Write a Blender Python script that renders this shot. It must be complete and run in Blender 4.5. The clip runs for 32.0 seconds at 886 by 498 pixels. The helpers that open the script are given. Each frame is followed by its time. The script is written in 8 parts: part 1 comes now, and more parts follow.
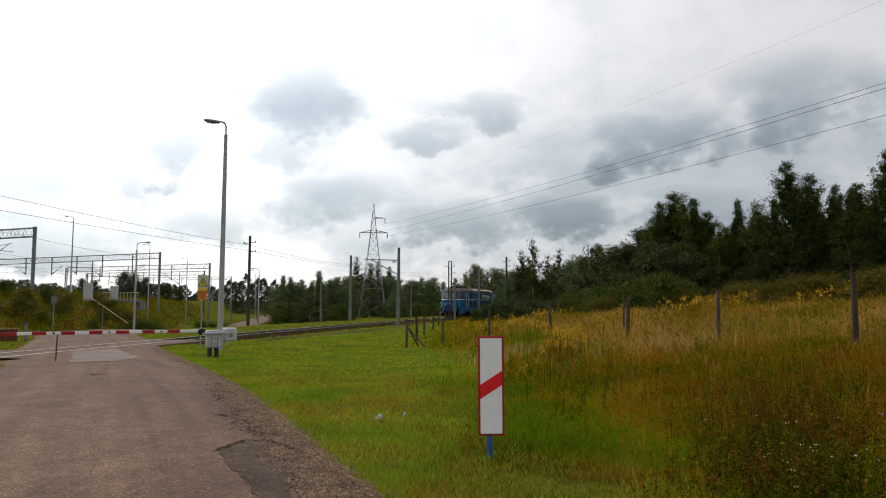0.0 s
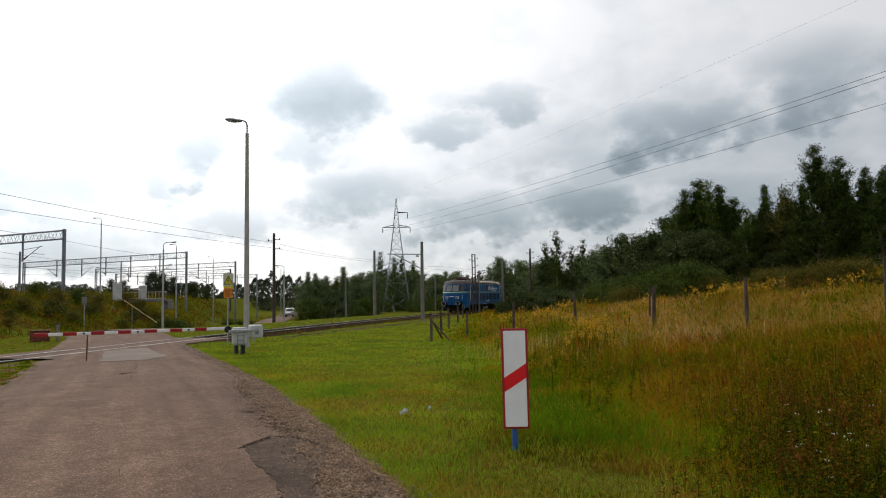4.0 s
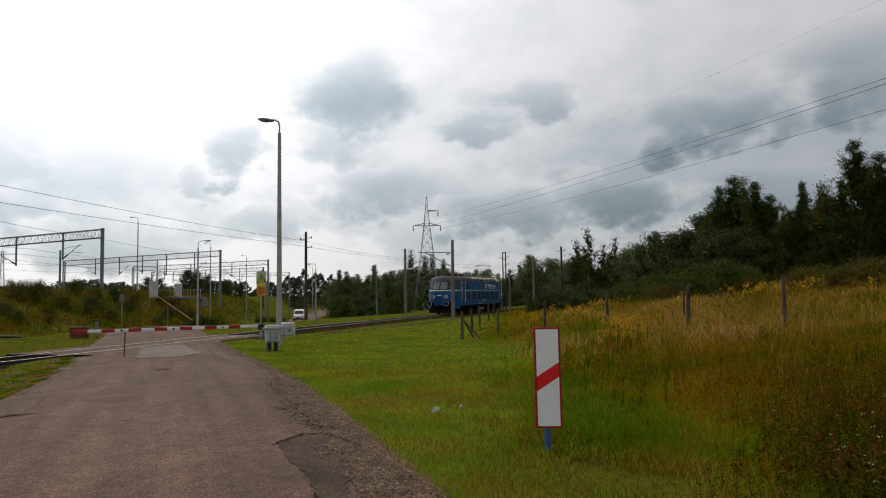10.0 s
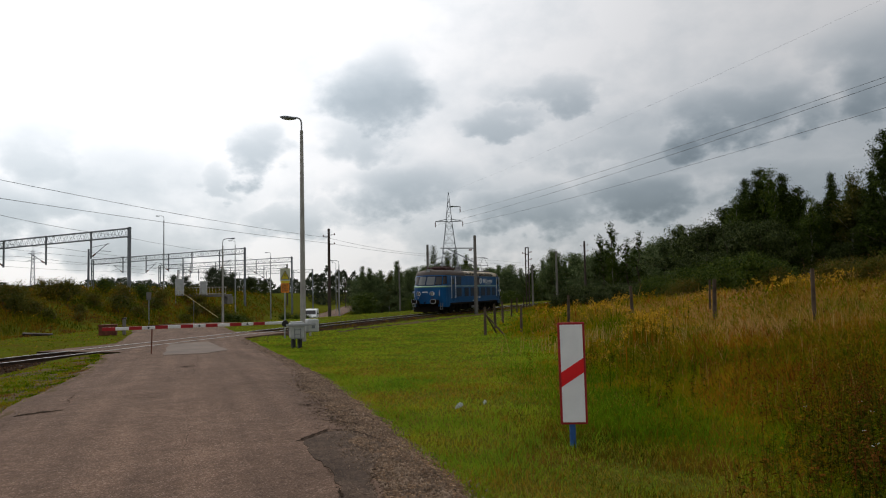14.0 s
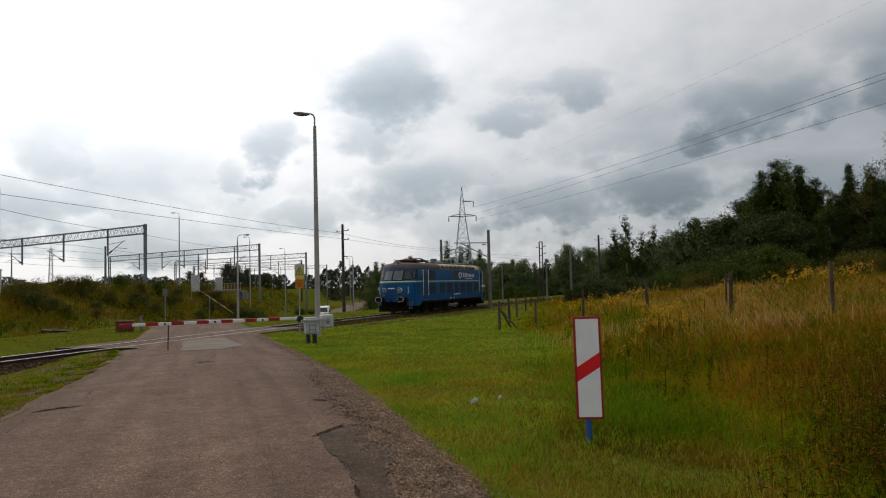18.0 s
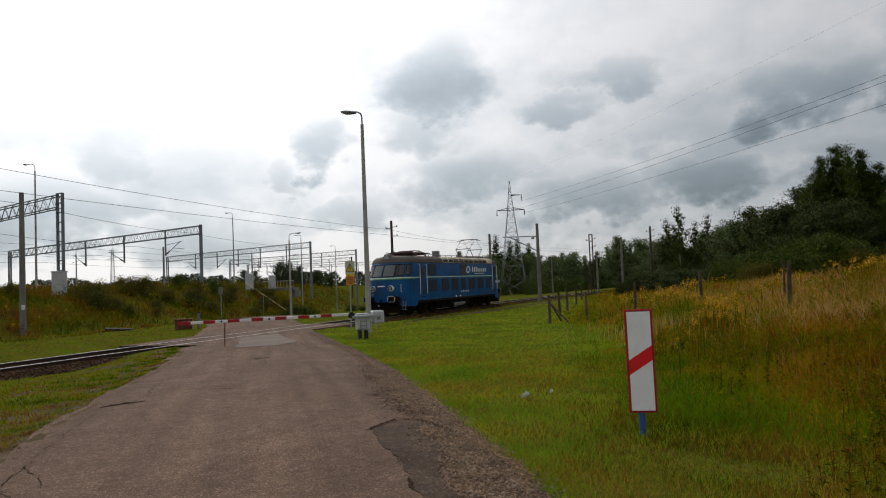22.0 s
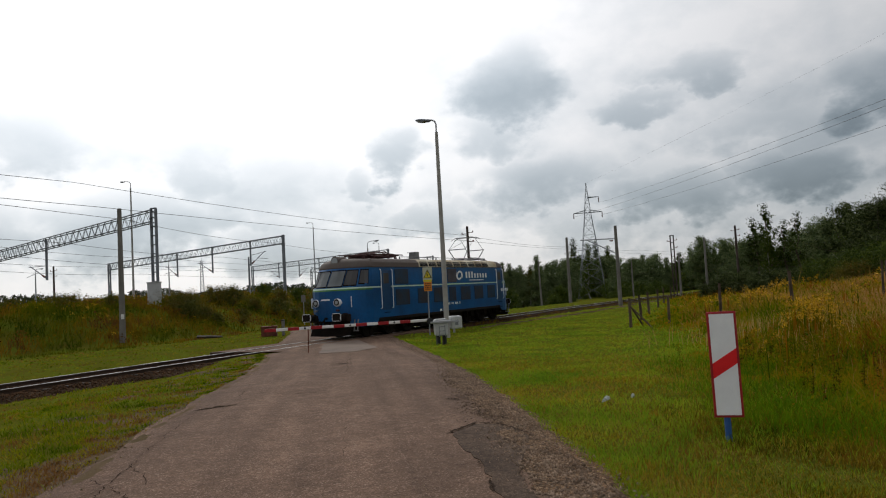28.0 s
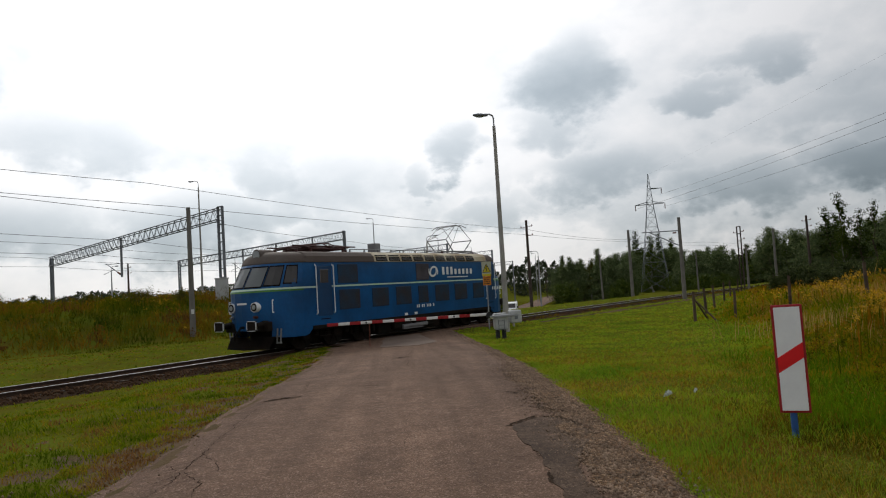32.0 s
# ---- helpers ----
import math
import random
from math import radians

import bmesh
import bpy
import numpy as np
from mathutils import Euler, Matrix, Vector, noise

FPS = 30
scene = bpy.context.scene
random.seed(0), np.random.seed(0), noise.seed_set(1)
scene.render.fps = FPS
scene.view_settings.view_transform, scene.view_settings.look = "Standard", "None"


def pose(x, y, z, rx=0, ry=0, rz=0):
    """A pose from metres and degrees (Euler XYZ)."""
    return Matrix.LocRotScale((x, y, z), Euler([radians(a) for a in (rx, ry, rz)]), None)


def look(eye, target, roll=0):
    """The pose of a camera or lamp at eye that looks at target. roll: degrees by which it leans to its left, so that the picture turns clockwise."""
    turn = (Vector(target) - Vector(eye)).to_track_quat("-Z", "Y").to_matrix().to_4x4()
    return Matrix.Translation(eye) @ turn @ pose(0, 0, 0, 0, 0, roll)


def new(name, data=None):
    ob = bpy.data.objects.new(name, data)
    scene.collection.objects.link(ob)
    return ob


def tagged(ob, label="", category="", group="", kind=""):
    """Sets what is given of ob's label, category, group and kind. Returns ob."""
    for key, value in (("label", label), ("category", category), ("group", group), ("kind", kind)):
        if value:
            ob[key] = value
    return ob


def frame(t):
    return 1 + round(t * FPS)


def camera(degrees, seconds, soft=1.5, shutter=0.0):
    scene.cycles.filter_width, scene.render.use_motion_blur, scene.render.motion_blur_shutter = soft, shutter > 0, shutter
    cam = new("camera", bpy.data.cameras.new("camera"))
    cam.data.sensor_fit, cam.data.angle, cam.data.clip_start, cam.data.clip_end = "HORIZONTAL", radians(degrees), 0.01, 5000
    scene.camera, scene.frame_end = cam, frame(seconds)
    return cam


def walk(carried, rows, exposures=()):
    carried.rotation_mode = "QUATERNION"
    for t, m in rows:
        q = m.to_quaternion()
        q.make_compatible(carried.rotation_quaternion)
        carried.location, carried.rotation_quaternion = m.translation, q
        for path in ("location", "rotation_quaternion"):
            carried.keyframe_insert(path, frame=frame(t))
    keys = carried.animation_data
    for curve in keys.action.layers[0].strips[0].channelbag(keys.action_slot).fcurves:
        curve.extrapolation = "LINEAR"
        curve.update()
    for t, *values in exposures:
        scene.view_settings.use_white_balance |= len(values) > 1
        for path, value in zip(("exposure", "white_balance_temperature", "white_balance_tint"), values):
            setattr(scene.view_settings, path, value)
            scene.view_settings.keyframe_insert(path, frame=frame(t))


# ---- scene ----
EXPOSURES = [(0.0, 0.28), (9.1, 0.24), (9.9, -0.1), (32.0, -0.12)]
# The camera: handheld on the road, turning to follow the engine. Rows: seconds, place, tilt, roll, yaw.
cam = camera(64.19, 32.0, 1.1)
EYE_Z = 1.98
PATH = [
    (0.0, -0.015, -0.117, 94.309, -0.303, -6.066),
    (0.5, -0.015, -0.123, 94.364, -0.338, -5.858),
    (1.0, -0.008, -0.092, 94.118, -0.039, -5.434),
    (1.5, 0.002, -0.107, 94.199, -0.496, -4.461),
    (2.0, 0.008, -0.062, 93.638, -0.021, -4.103),
    (2.5, 0.011, -0.069, 93.457, 0.368, -4.291),
    (3.0, 0.008, -0.081, 93.919, 0.347, -4.440),
    (3.5, 0.013, -0.063, 93.857, 0.631, -4.221),
    (5.5, 0.023, -0.052, 93.645, 1.078, -4.066),
    (6.0, 0.011, -0.062, 93.858, 0.538, -4.284),
    (6.5, 0.006, -0.090, 93.654, -0.019, -4.727),
    (7.0, -0.000, -0.079, 94.004, 0.237, -4.230),
    (7.5, 0.009, -0.065, 93.764, 0.083, -3.759),
    (8.0, 0.009, -0.037, 93.788, 0.202, -3.148),
    (8.5, 0.002, -0.028, 93.678, 0.002, -2.409),
    (9.0, 0.006, -0.018, 93.832, 0.400, -2.172),
    (9.5, -0.002, -0.029, 93.869, 0.340, -2.158),
    (10.0, 0.005, -0.031, 93.666, 0.755, -1.631),
    (10.5, 0.003, -0.010, 93.500, 0.523, -1.488),
    (11.0, -0.005, -0.016, 93.615, 0.420, -1.058),
    (11.5, -0.013, -0.010, 93.457, 0.366, -0.739),
    (12.0, -0.011, -0.012, 93.545, 0.562, -0.651),
    (12.5, -0.007, -0.005, 93.385, 0.874, -0.146),
    (13.0, 0.002, 0.022, 93.090, 1.121, 0.107),
    (13.5, 0.001, -0.003, 93.343, 1.091, 0.198),
    (14.0, 0.005, 0.009, 93.354, 1.136, 0.208),
    (14.5, 0.001, 0.020, 93.256, 1.372, 0.165),
    (16.5, 0.000, 0.027, 93.269, 1.456, 0.682),
    (17.0, 0.006, 0.040, 92.974, 1.545, 0.751),
    (17.5, -0.001, 0.053, 92.862, 1.465, 1.167),
    (18.0, -0.003, 0.040, 92.965, 1.448, 1.327),
    (18.5, 0.001, 0.053, 92.687, 1.407, 1.541),
    (19.0, -0.013, 0.038, 92.889, 1.205, 2.292),
    (19.5, -0.007, 0.027, 93.824, 1.689, 3.433),
    (20.0, -0.012, 0.010, 93.557, 1.465, 4.328),
    (20.5, 0.012, 0.030, 93.069, 2.211, 3.776),
    (21.0, 0.007, 0.026, 92.881, 2.159, 4.242),
    (21.5, 0.003, 0.012, 92.624, 2.384, 4.818),
    (22.0, 0.002, 0.003, 92.680, 2.305, 5.317),
    (22.5, 0.002, -0.010, 92.574, 2.165, 5.512),
    (23.0, 0.005, -0.012, 92.694, 2.481, 5.812),
    (23.5, 0.007, -0.022, 92.719, 2.584, 6.160),
    (24.0, -0.002, -0.011, 92.392, 2.164, 6.260),
    (24.5, 0.002, -0.041, 92.307, 2.316, 6.961),
    (26.5, -0.008, -0.055, 92.480, 1.389, 7.900),
    (27.0, -0.006, -0.085, 92.337, 1.177, 9.940),
    (27.5, 0.004, -0.087, 92.744, 2.853, 10.616),
    (28.0, 0.018, -0.107, 93.403, 3.176, 11.566),
    (28.5, 0.021, -0.107, 93.022, 3.269, 11.976),
    (29.0, 0.006, -0.090, 92.883, 3.328, 11.898),
    (29.5, 0.004, -0.099, 92.609, 3.521, 11.951),
    (30.0, 0.012, -0.129, 92.671, 3.750, 12.747),
    (30.5, 0.014, -0.157, 92.503, 3.927, 13.661),
    (31.0, 0.037, -0.184, 92.880, 3.336, 14.513),
    (31.5, 0.043, -0.204, 92.899, 2.609, 15.677),
    (32.0, 0.057, -0.197, 93.222, 3.484, 16.393),
]
walk(cam, [(t, pose(x, y, EYE_Z, rx, ry, rz)) for t, x, y, rx, ry, rz in PATH], EXPOSURES)

# ---- world and sun ----
SUN_AZ, SUN_EL = -32.0, 38.0      # the sun stands behind thin cloud, ahead and to the left


def make_world():
    world = bpy.data.worlds.new("world")
    scene.world = world
    world.use_nodes = True
    nt = world.node_tree
    nt.nodes.clear()
    N, L = nt.nodes.new, nt.links.new

    def math_(op, a, b=None, c=None, clamp=False):
        n = N("ShaderNodeMath")
        n.operation, n.use_clamp = op, clamp
        for i, v in enumerate((a, b, c)):
            if v is None:
                continue
            if isinstance(v, (int, float)):
                n.inputs[i].default_value = v
            else:
                L(v, n.inputs[i])
        return n.outputs[0]

    out, bg = N("ShaderNodeOutputWorld"), N("ShaderNodeBackground")
    sky = N("ShaderNodeTexSky")
    sky.sky_type, sky.sun_disc = "NISHITA", False
    sky.sun_elevation, sky.sun_rotation = radians(SUN_EL), radians(SUN_AZ)
    co = N("ShaderNodeTexCoord")
    sep = N("ShaderNodeSeparateXYZ")
    L(co.outputs["Generated"], sep.inputs[0])
    az = math_("ARCTAN2", sep.outputs[0], sep.outputs[1])
    el = math_("ARCSINE", sep.outputs[2])

    def cloud_noise(scale, detail, rough, zs, w):
        mp = N("ShaderNodeMapping")
        mp.inputs["Scale"].default_value = (1, 1, zs)
        mp.inputs["Location"].default_value = (w, w * 0.7, 0)
        L(co.outputs["Generated"], mp.inputs[0])
        n = N("ShaderNodeTexNoise")
        n.inputs["Scale"].default_value, n.inputs["Detail"].default_value, n.inputs["Roughness"].default_value = scale, detail, rough
        L(mp.outputs[0], n.inputs["Vector"])
        return n.outputs["Fac"]

    fine = cloud_noise(11, 7, 0.55, 1.5, 0.3)
    broad = cloud_noise(3.2, 5, 0.5, 2.2, 4.1)
    warp = cloud_noise(7.0, 5, 0.55, 1.5, 1.7)
    azw = math_("ADD", az, math_("MULTIPLY", math_("SUBTRACT", warp, 0.5), 0.20))
    elw = math_("ADD", el, math_("MULTIPLY", math_("SUBTRACT", fine, 0.5), 0.13))
    # grey cumulus banks: azimuth, elevation, half-widths (degrees), depth of grey
    dens = None
    for a, e, sa, se, k in ((-23.0, 6.5, 8.0, 5.0, 0.34), (24.0, 10.0, 20.0, 8.0, 0.27), (3.0, 6.0, 13.0, 3.6, 0.34), (-5.4, 15.6, 4.4, 3.9, 0.54), (-6.6, 11.8, 3.4, 2.2, 0.36), (-14.9, 11.3, 2.6, 2.0, 0.50), (-17.8, 8.8, 2.6, 1.4, 0.42),
                            (-2.5, 7.6, 8.5, 2.6, 0.62), (6.5, 6.2, 7.0, 2.4, 0.75), (8.8, 15.0, 5.5, 1.6, 0.45), (4.6, 13.2, 3.2, 1.3, 0.40),
                            (15.5, 7.4, 6.5, 2.4, 0.75), (13.5, 10.5, 7.0, 2.2, 0.35), (23.2, 12.5, 7.0, 2.6, 0.70), (27.0, 7.5, 9.0, 2.2, 0.55), (33.0, 15.0, 8.0, 3.5, 0.55),
                            (-29.0, 6.0, 7.0, 1.8, 0.48), (-31.0, 11.0, 6.0, 2.5, 0.22), (-44.0, 12.0, 9.0, 2.6, 0.34), (-52.0, 17.0, 7.0, 3.2, 0.30), (-12.0, 6.0, 5.0, 1.4, 0.45), (-23.0, 9.0, 4.5, 2.2, 0.26), (-35.0, 5.5, 9.0, 3.0, 0.62), (-24.0, 3.8, 6.0, 1.8, 0.58), (-48.0, 5.5, 9.0, 3.0, 0.55)):
        da = math_("DIVIDE", math_("SUBTRACT", azw, radians(a)), radians(sa))
        de = math_("DIVIDE", math_("SUBTRACT", elw, radians(e)), radians(se))
        r2 = math_("ADD", math_("MULTIPLY", da, da), math_("MULTIPLY", de, de))
        q = math_("MULTIPLY", math_("SUBTRACT", math_("ADD", 1.35, math_("MULTIPLY", math_("SUBTRACT", fine, 0.5), 1.9)), r2), 0.68, clamp=True)
        q = math_("MULTIPLY", math_("MULTIPLY", q, q), math_("SUBTRACT", 3.0, math_("MULTIPLY", q, 2.0)))
        belly = math_("SUBTRACT", 1.0, math_("MULTIPLY", de, 0.22), clamp=False)
        f = math_("MULTIPLY", math_("MULTIPLY", q, belly), k * 0.76)
        dens = f if dens is None else math_("MAXIMUM", dens, f)
    veil = math_("MULTIPLY", math_("SUBTRACT", broad, 0.42, clamp=True), 1.1)
    dens = math_("ADD", dens, math_("MULTIPLY", veil, 0.42))
    dens = math_("ADD", dens, math_("MULTIPLY", math_("SUBTRACT", fine, 0.5), 0.46), clamp=True)
    # glow of the hidden sun
    s = Vector((math.sin(radians(SUN_AZ)) * math.cos(radians(SUN_EL)), math.cos(radians(SUN_AZ)) * math.cos(radians(SUN_EL)), math.sin(radians(SUN_EL))))
    dot = N("ShaderNodeVectorMath")
    dot.operation = "DOT_PRODUCT"
    L(co.outputs["Generated"], dot.inputs[0])
    dot.inputs[1].default_value = s
    glow = math_("POWER", math_("MAXIMUM", dot.outputs["Value"], 0.0), 5.0)
    base = math_("ADD", math_("MULTIPLY", glow, 1.25), 0.58)
    shade = math_("SUBTRACT", 1.0, math_("MULTIPLY", dens, 0.86))
    lum = math_("MULTIPLY", base, shade)
    tint = N("ShaderNodeMixRGB")
    tint.inputs[1].default_value, tint.inputs[2].default_value = (1.0, 1.0, 1.015, 1), (0.69, 0.90, 1.06, 1)
    L(dens, tint.inputs[0])
    cloud = N("ShaderNodeVectorMath")
    cloud.operation = "SCALE"
    L(tint.outputs[0], cloud.inputs[0])
    L(lum, cloud.inputs["Scale"])
    skys = N("ShaderNodeVectorMath")
    skys.operation = "SCALE"
    L(sky.outputs[0], skys.inputs[0])
    skys.inputs["Scale"].default_value = 0.1
    mix = N("ShaderNodeMixRGB")
    mix.inputs[0].default_value = 0.93
    L(skys.outputs[0], mix.inputs[1])
    L(cloud.outputs[0], mix.inputs[2])
    L(mix.outputs[0], bg.inputs["Color"])
    bg.inputs["Strength"].default_value = 1.0
    L(bg.outputs[0], out.inputs[0])
    sun = new("sun", bpy.data.lights.new("sun", "SUN"))
    sun.data.energy, sun.data.angle, sun.data.color = 1.1, radians(14), (1.0, 0.95, 0.88)
    sun.matrix_world = look(s * 100, (0, 0, 0))


make_world()

# ---- materials ----
def mat(name, c, rough=0.7, metal=0.0, var=0.3, scale=3.0, fine=30.0, bump=0.15, c2=None, rand=0.0, island=0.0, thin=0.0, isl=0.55, ramp=None, patch=0.0, spec=0.3, emit=None):
    """A surface: base colour c that drifts towards c2 at two scales, with fine relief. rand and island vary the shade from piece to
    piece; ramp gives the colours of pieces that differ; thin lets light through, as leaves do."""
    m = bpy.data.materials.new(name)
    m.use_nodes = True
    nt = m.node_tree
    N, L = nt.nodes.new, nt.links.new
    b = nt.nodes["Principled BSDF"]
    co = N("ShaderNodeTexCoord")
    big, small = N("ShaderNodeTexNoise"), N("ShaderNodeTexNoise")
    big.inputs["Scale"].default_value, big.inputs["Detail"].default_value = scale, 5
    small.inputs["Scale"].default_value, small.inputs["Detail"].default_value = fine, 4
    for n in (big, small):
        L(co.outputs["Object"], n.inputs["Vector"])
    c2 = c2 or tuple(v * (1 - var) for v in c)
    mix = N("ShaderNodeMixRGB")
    r1 = N("ShaderNodeMapRange")
    r1.inputs[1].default_value, r1.inputs[2].default_value = 0.35, 0.68
    L(big.outputs["Fac"], r1.inputs[0])
    L(r1.outputs[0], mix.inputs[0])
    mix.inputs[1].default_value, mix.inputs[2].default_value = (*c, 1), (*c2, 1)
    col = mix.outputs[0]
    if ramp:
        geo = N("ShaderNodeNewGeometry")
        cr = N("ShaderNodeValToRGB")
        while len(cr.color_ramp.elements) < len(ramp):
            cr.color_ramp.elements.new(0.5)
        for e, (p, k) in zip(cr.color_ramp.elements, ramp):
            e.position, e.color = p, (*k, 1)
        if patch:
            ad = N("ShaderNodeMath")
            ad.operation = "MULTIPLY_ADD"
            L(big.outputs["Fac"], ad.inputs[0])
            ad.inputs[1].default_value, = (patch,)
            sub = N("ShaderNodeMath")
            sub.operation = "MULTIPLY_ADD"
            L(geo.outputs["Random Per Island"], sub.inputs[0])
            sub.inputs[1].default_value, sub.inputs[2].default_value = isl, 0.5 - isl / 2 - patch * 0.5
            L(sub.outputs[0], ad.inputs[2])
            L(ad.outputs[0], cr.inputs[0])
        else:
            L(geo.outputs["Random Per Island"], cr.inputs[0])
        col = cr.outputs[0]
    hsv = N("ShaderNodeHueSaturation")
    L(col, hsv.inputs["Color"])
    v = N("ShaderNodeMath")
    v.operation = "MULTIPLY_ADD"
    L(small.outputs["Fac"], v.inputs[0])
    v.inputs[1].default_value, v.inputs[2].default_value = var, 1 - var * 0.5
    val = v.outputs[0]
    if rand or island:
        if rand:
            oi = N("ShaderNodeObjectInfo")
            src, amount = oi.outputs["Random"], rand
        else:
            g = N("ShaderNodeNewGeometry")
            src, amount = g.outputs["Random Per Island"], island
        w = N("ShaderNodeMath")
        w.operation = "MULTIPLY_ADD"
        L(src, w.inputs[0])
        w.inputs[1].default_value, w.inputs[2].default_value = amount, 1 - amount * 0.5
        x = N("ShaderNodeMath")
        x.operation = "MULTIPLY"
        L(val, x.inputs[0])
        L(w.outputs[0], x.inputs[1])
        val = x.outputs[0]
    L(val, hsv.inputs["Value"])
    L(hsv.outputs[0], b.inputs["Base Color"])
    b.inputs["Roughness"].default_value, b.inputs["Metallic"].default_value = rough, metal
    b.inputs["Specular IOR Level"].default_value = spec
    if bump:
        bp = N("ShaderNodeBump")
        bp.inputs["Strength"].default_value, bp.inputs["Distance"].default_value = bump, 0.02
        L(small.outputs["Fac"], bp.inputs["Height"])
        L(bp.outputs[0], b.inputs["Normal"])
    if emit:
        b.inputs["Emission Color"].default_value, b.inputs["Emission Strength"].default_value = (*emit[0], 1), emit[1]
    if thin:
        tr, ms = N("ShaderNodeBsdfTranslucent"), N("ShaderNodeMixShader")
        L(hsv.outputs[0], tr.inputs["Color"])
        ms.inputs[0].default_value = thin
        L(b.outputs[0], ms.inputs[1])
        L(tr.outputs[0], ms.inputs[2])
        L(ms.outputs[0], nt.nodes["Material Output"].inputs[0])
    return m


SOIL = mat("soil", (0.090, 0.112, 0.012), 0.95, scale=0.8, fine=14, c2=(0.086, 0.074, 0.012), bump=0.5, spec=0.0)


def aggregate(name, stones, scale, base, patchy, rough=0.92, bump=0.6, streak=0.0, gap=0.25, spec=0.08):
    """Broken stone in a binder: each cell a stone of its own shade (ramp stones), dark joints, stains at a larger scale."""
    m = mat(name, base, rough, spec=spec, bump=0)
    nt = m.node_tree
    N, L = nt.nodes.new, nt.links.new
    b = nt.nodes["Principled BSDF"]
    co = N("ShaderNodeTexCoord")
    vo = N("ShaderNodeTexVoronoi")
    vo.inputs["Scale"].default_value = scale
    L(co.outputs["Object"], vo.inputs["Vector"])
    sep = N("ShaderNodeSeparateColor")
    L(vo.outputs["Color"], sep.inputs[0])
    cr = N("ShaderNodeValToRGB")
    while len(cr.color_ramp.elements) < len(stones):
        cr.color_ramp.elements.new(0.5)
    for e, (p, k) in zip(cr.color_ramp.elements, stones):
        e.position, e.color = p, (*k, 1)
    L(sep.outputs[0], cr.inputs[0])
    joint = N("ShaderNodeMapRange")
    joint.inputs[1].default_value, joint.inputs[2].default_value, joint.inputs[3].default_value, joint.inputs[4].default_value = 0.25, 0.75, 1.0, 1 - gap
    L(vo.outputs["Distance"], joint.inputs[0])
    val = joint.outputs[0]
    layers = [(0.35, 0.5 * patchy, None), (1.7, 0.6 * patchy, None), (9.0, 0.7 * patchy, None)]
    if streak:
        layers.append((1.0, streak, (0.4, 9.0, 1.0)))
    for sc, amount, stretch in layers:
        no = N("ShaderNodeTexNoise")
        no.inputs["Scale"].default_value, no.inputs["Detail"].default_value = sc, 5
        if stretch:
            mp = N("ShaderNodeMapping")
            mp.vector_type = "TEXTURE"
            mp.inputs["Rotation"].default_value = (0, 0, radians(20))
            mp.inputs["Scale"].default_value = stretch
            L(co.outputs["Object"], mp.inputs[0])
            L(mp.outputs[0], no.inputs["Vector"])
        else:
            L(co.outputs["Object"], no.inputs["Vector"])
        mr = N("ShaderNodeMapRange")
        mr.inputs[1].default_value, mr.inputs[2].default_value, mr.inputs[3].default_value, mr.inputs[4].default_value = 0.3, 0.7, 1 - amount, 1 + amount
        L(no.outputs["Fac"], mr.inputs[0])
        x = N("ShaderNodeMath")
        x.operation = "MULTIPLY"
        L(val, x.inputs[0])
        L(mr.outputs[0], x.inputs[1])
        val = x.outputs[0]
    hsv = N("ShaderNodeHueSaturation")
    L(cr.outputs[0], hsv.inputs["Color"])
    L(val, hsv.inputs["Value"])
    L(hsv.outputs[0], b.inputs["Base Color"])
    bp = N("ShaderNodeBump")
    bp.inputs["Strength"].default_value, bp.inputs["Distance"].default_value = bump, 0.01
    bp.invert = True
    L(vo.outputs["Distance"], bp.inputs["Height"])
    L(bp.outputs[0], b.inputs["Normal"])
    return m


ASPHALT = aggregate("asphalt", [(0.0, (0.088, 0.054, 0.036)), (0.45, (0.129, 0.079, 0.054)), (0.85, (0.165, 0.104, 0.073)), (1.0, (0.250, 0.173, 0.133))], 80, (0.12, 0.085, 0.066), 0.24, rough=0.92, streak=0.20, gap=0.08, bump=0.35, spec=0.10)
SHOULDER = aggregate("shoulder_gravel", [(0.0, (0.050, 0.028, 0.015)), (0.45, (0.118, 0.067, 0.036)), (0.82, (0.200, 0.121, 0.067)), (1.0, (0.360, 0.251, 0.164))], 52, (0.12, 0.085, 0.066), 0.35, bump=0.8, gap=0.4)
PATCH = mat("asphalt_patch", (0.152, 0.108, 0.082), 0.85, scale=0.7, fine=60, var=0.3, bump=0.35)
TAR = aggregate("worn_asphalt", [(0.0, (0.052, 0.034, 0.024)), (0.6, (0.078, 0.052, 0.037)), (1.0, (0.125, 0.088, 0.064))], 70, (0.06, 0.05, 0.04), 0.42, gap=0.1, bump=0.3)
GRAVEL = mat("gravel", (0.25, 0.18, 0.13), 0.95, fine=50, var=0.5, island=0.9, bump=0.3, spec=0.05)
BALLAST = mat("ballast", (0.096, 0.053, 0.030), 0.95, fine=30, var=0.6, scale=1.0, c2=(0.048, 0.027, 0.016), bump=0.8, island=0.6, spec=0.03)
DIRT = mat("trodden_dirt", (0.128, 0.086, 0.054), 0.95, scale=1.3, fine=26, var=0.5, c2=(0.080, 0.060, 0.030), bump=0.7, spec=0.02)
EARTH = mat("dark_earth", (0.043, 0.025, 0.013), 0.95, scale=0.8, fine=18, var=0.6, c2=(0.024, 0.015, 0.008), bump=0.9, spec=0.02)
RAIL = mat("rail_steel", (0.050, 0.029, 0.018), 0.85, 0.0, fine=40, var=0.4)
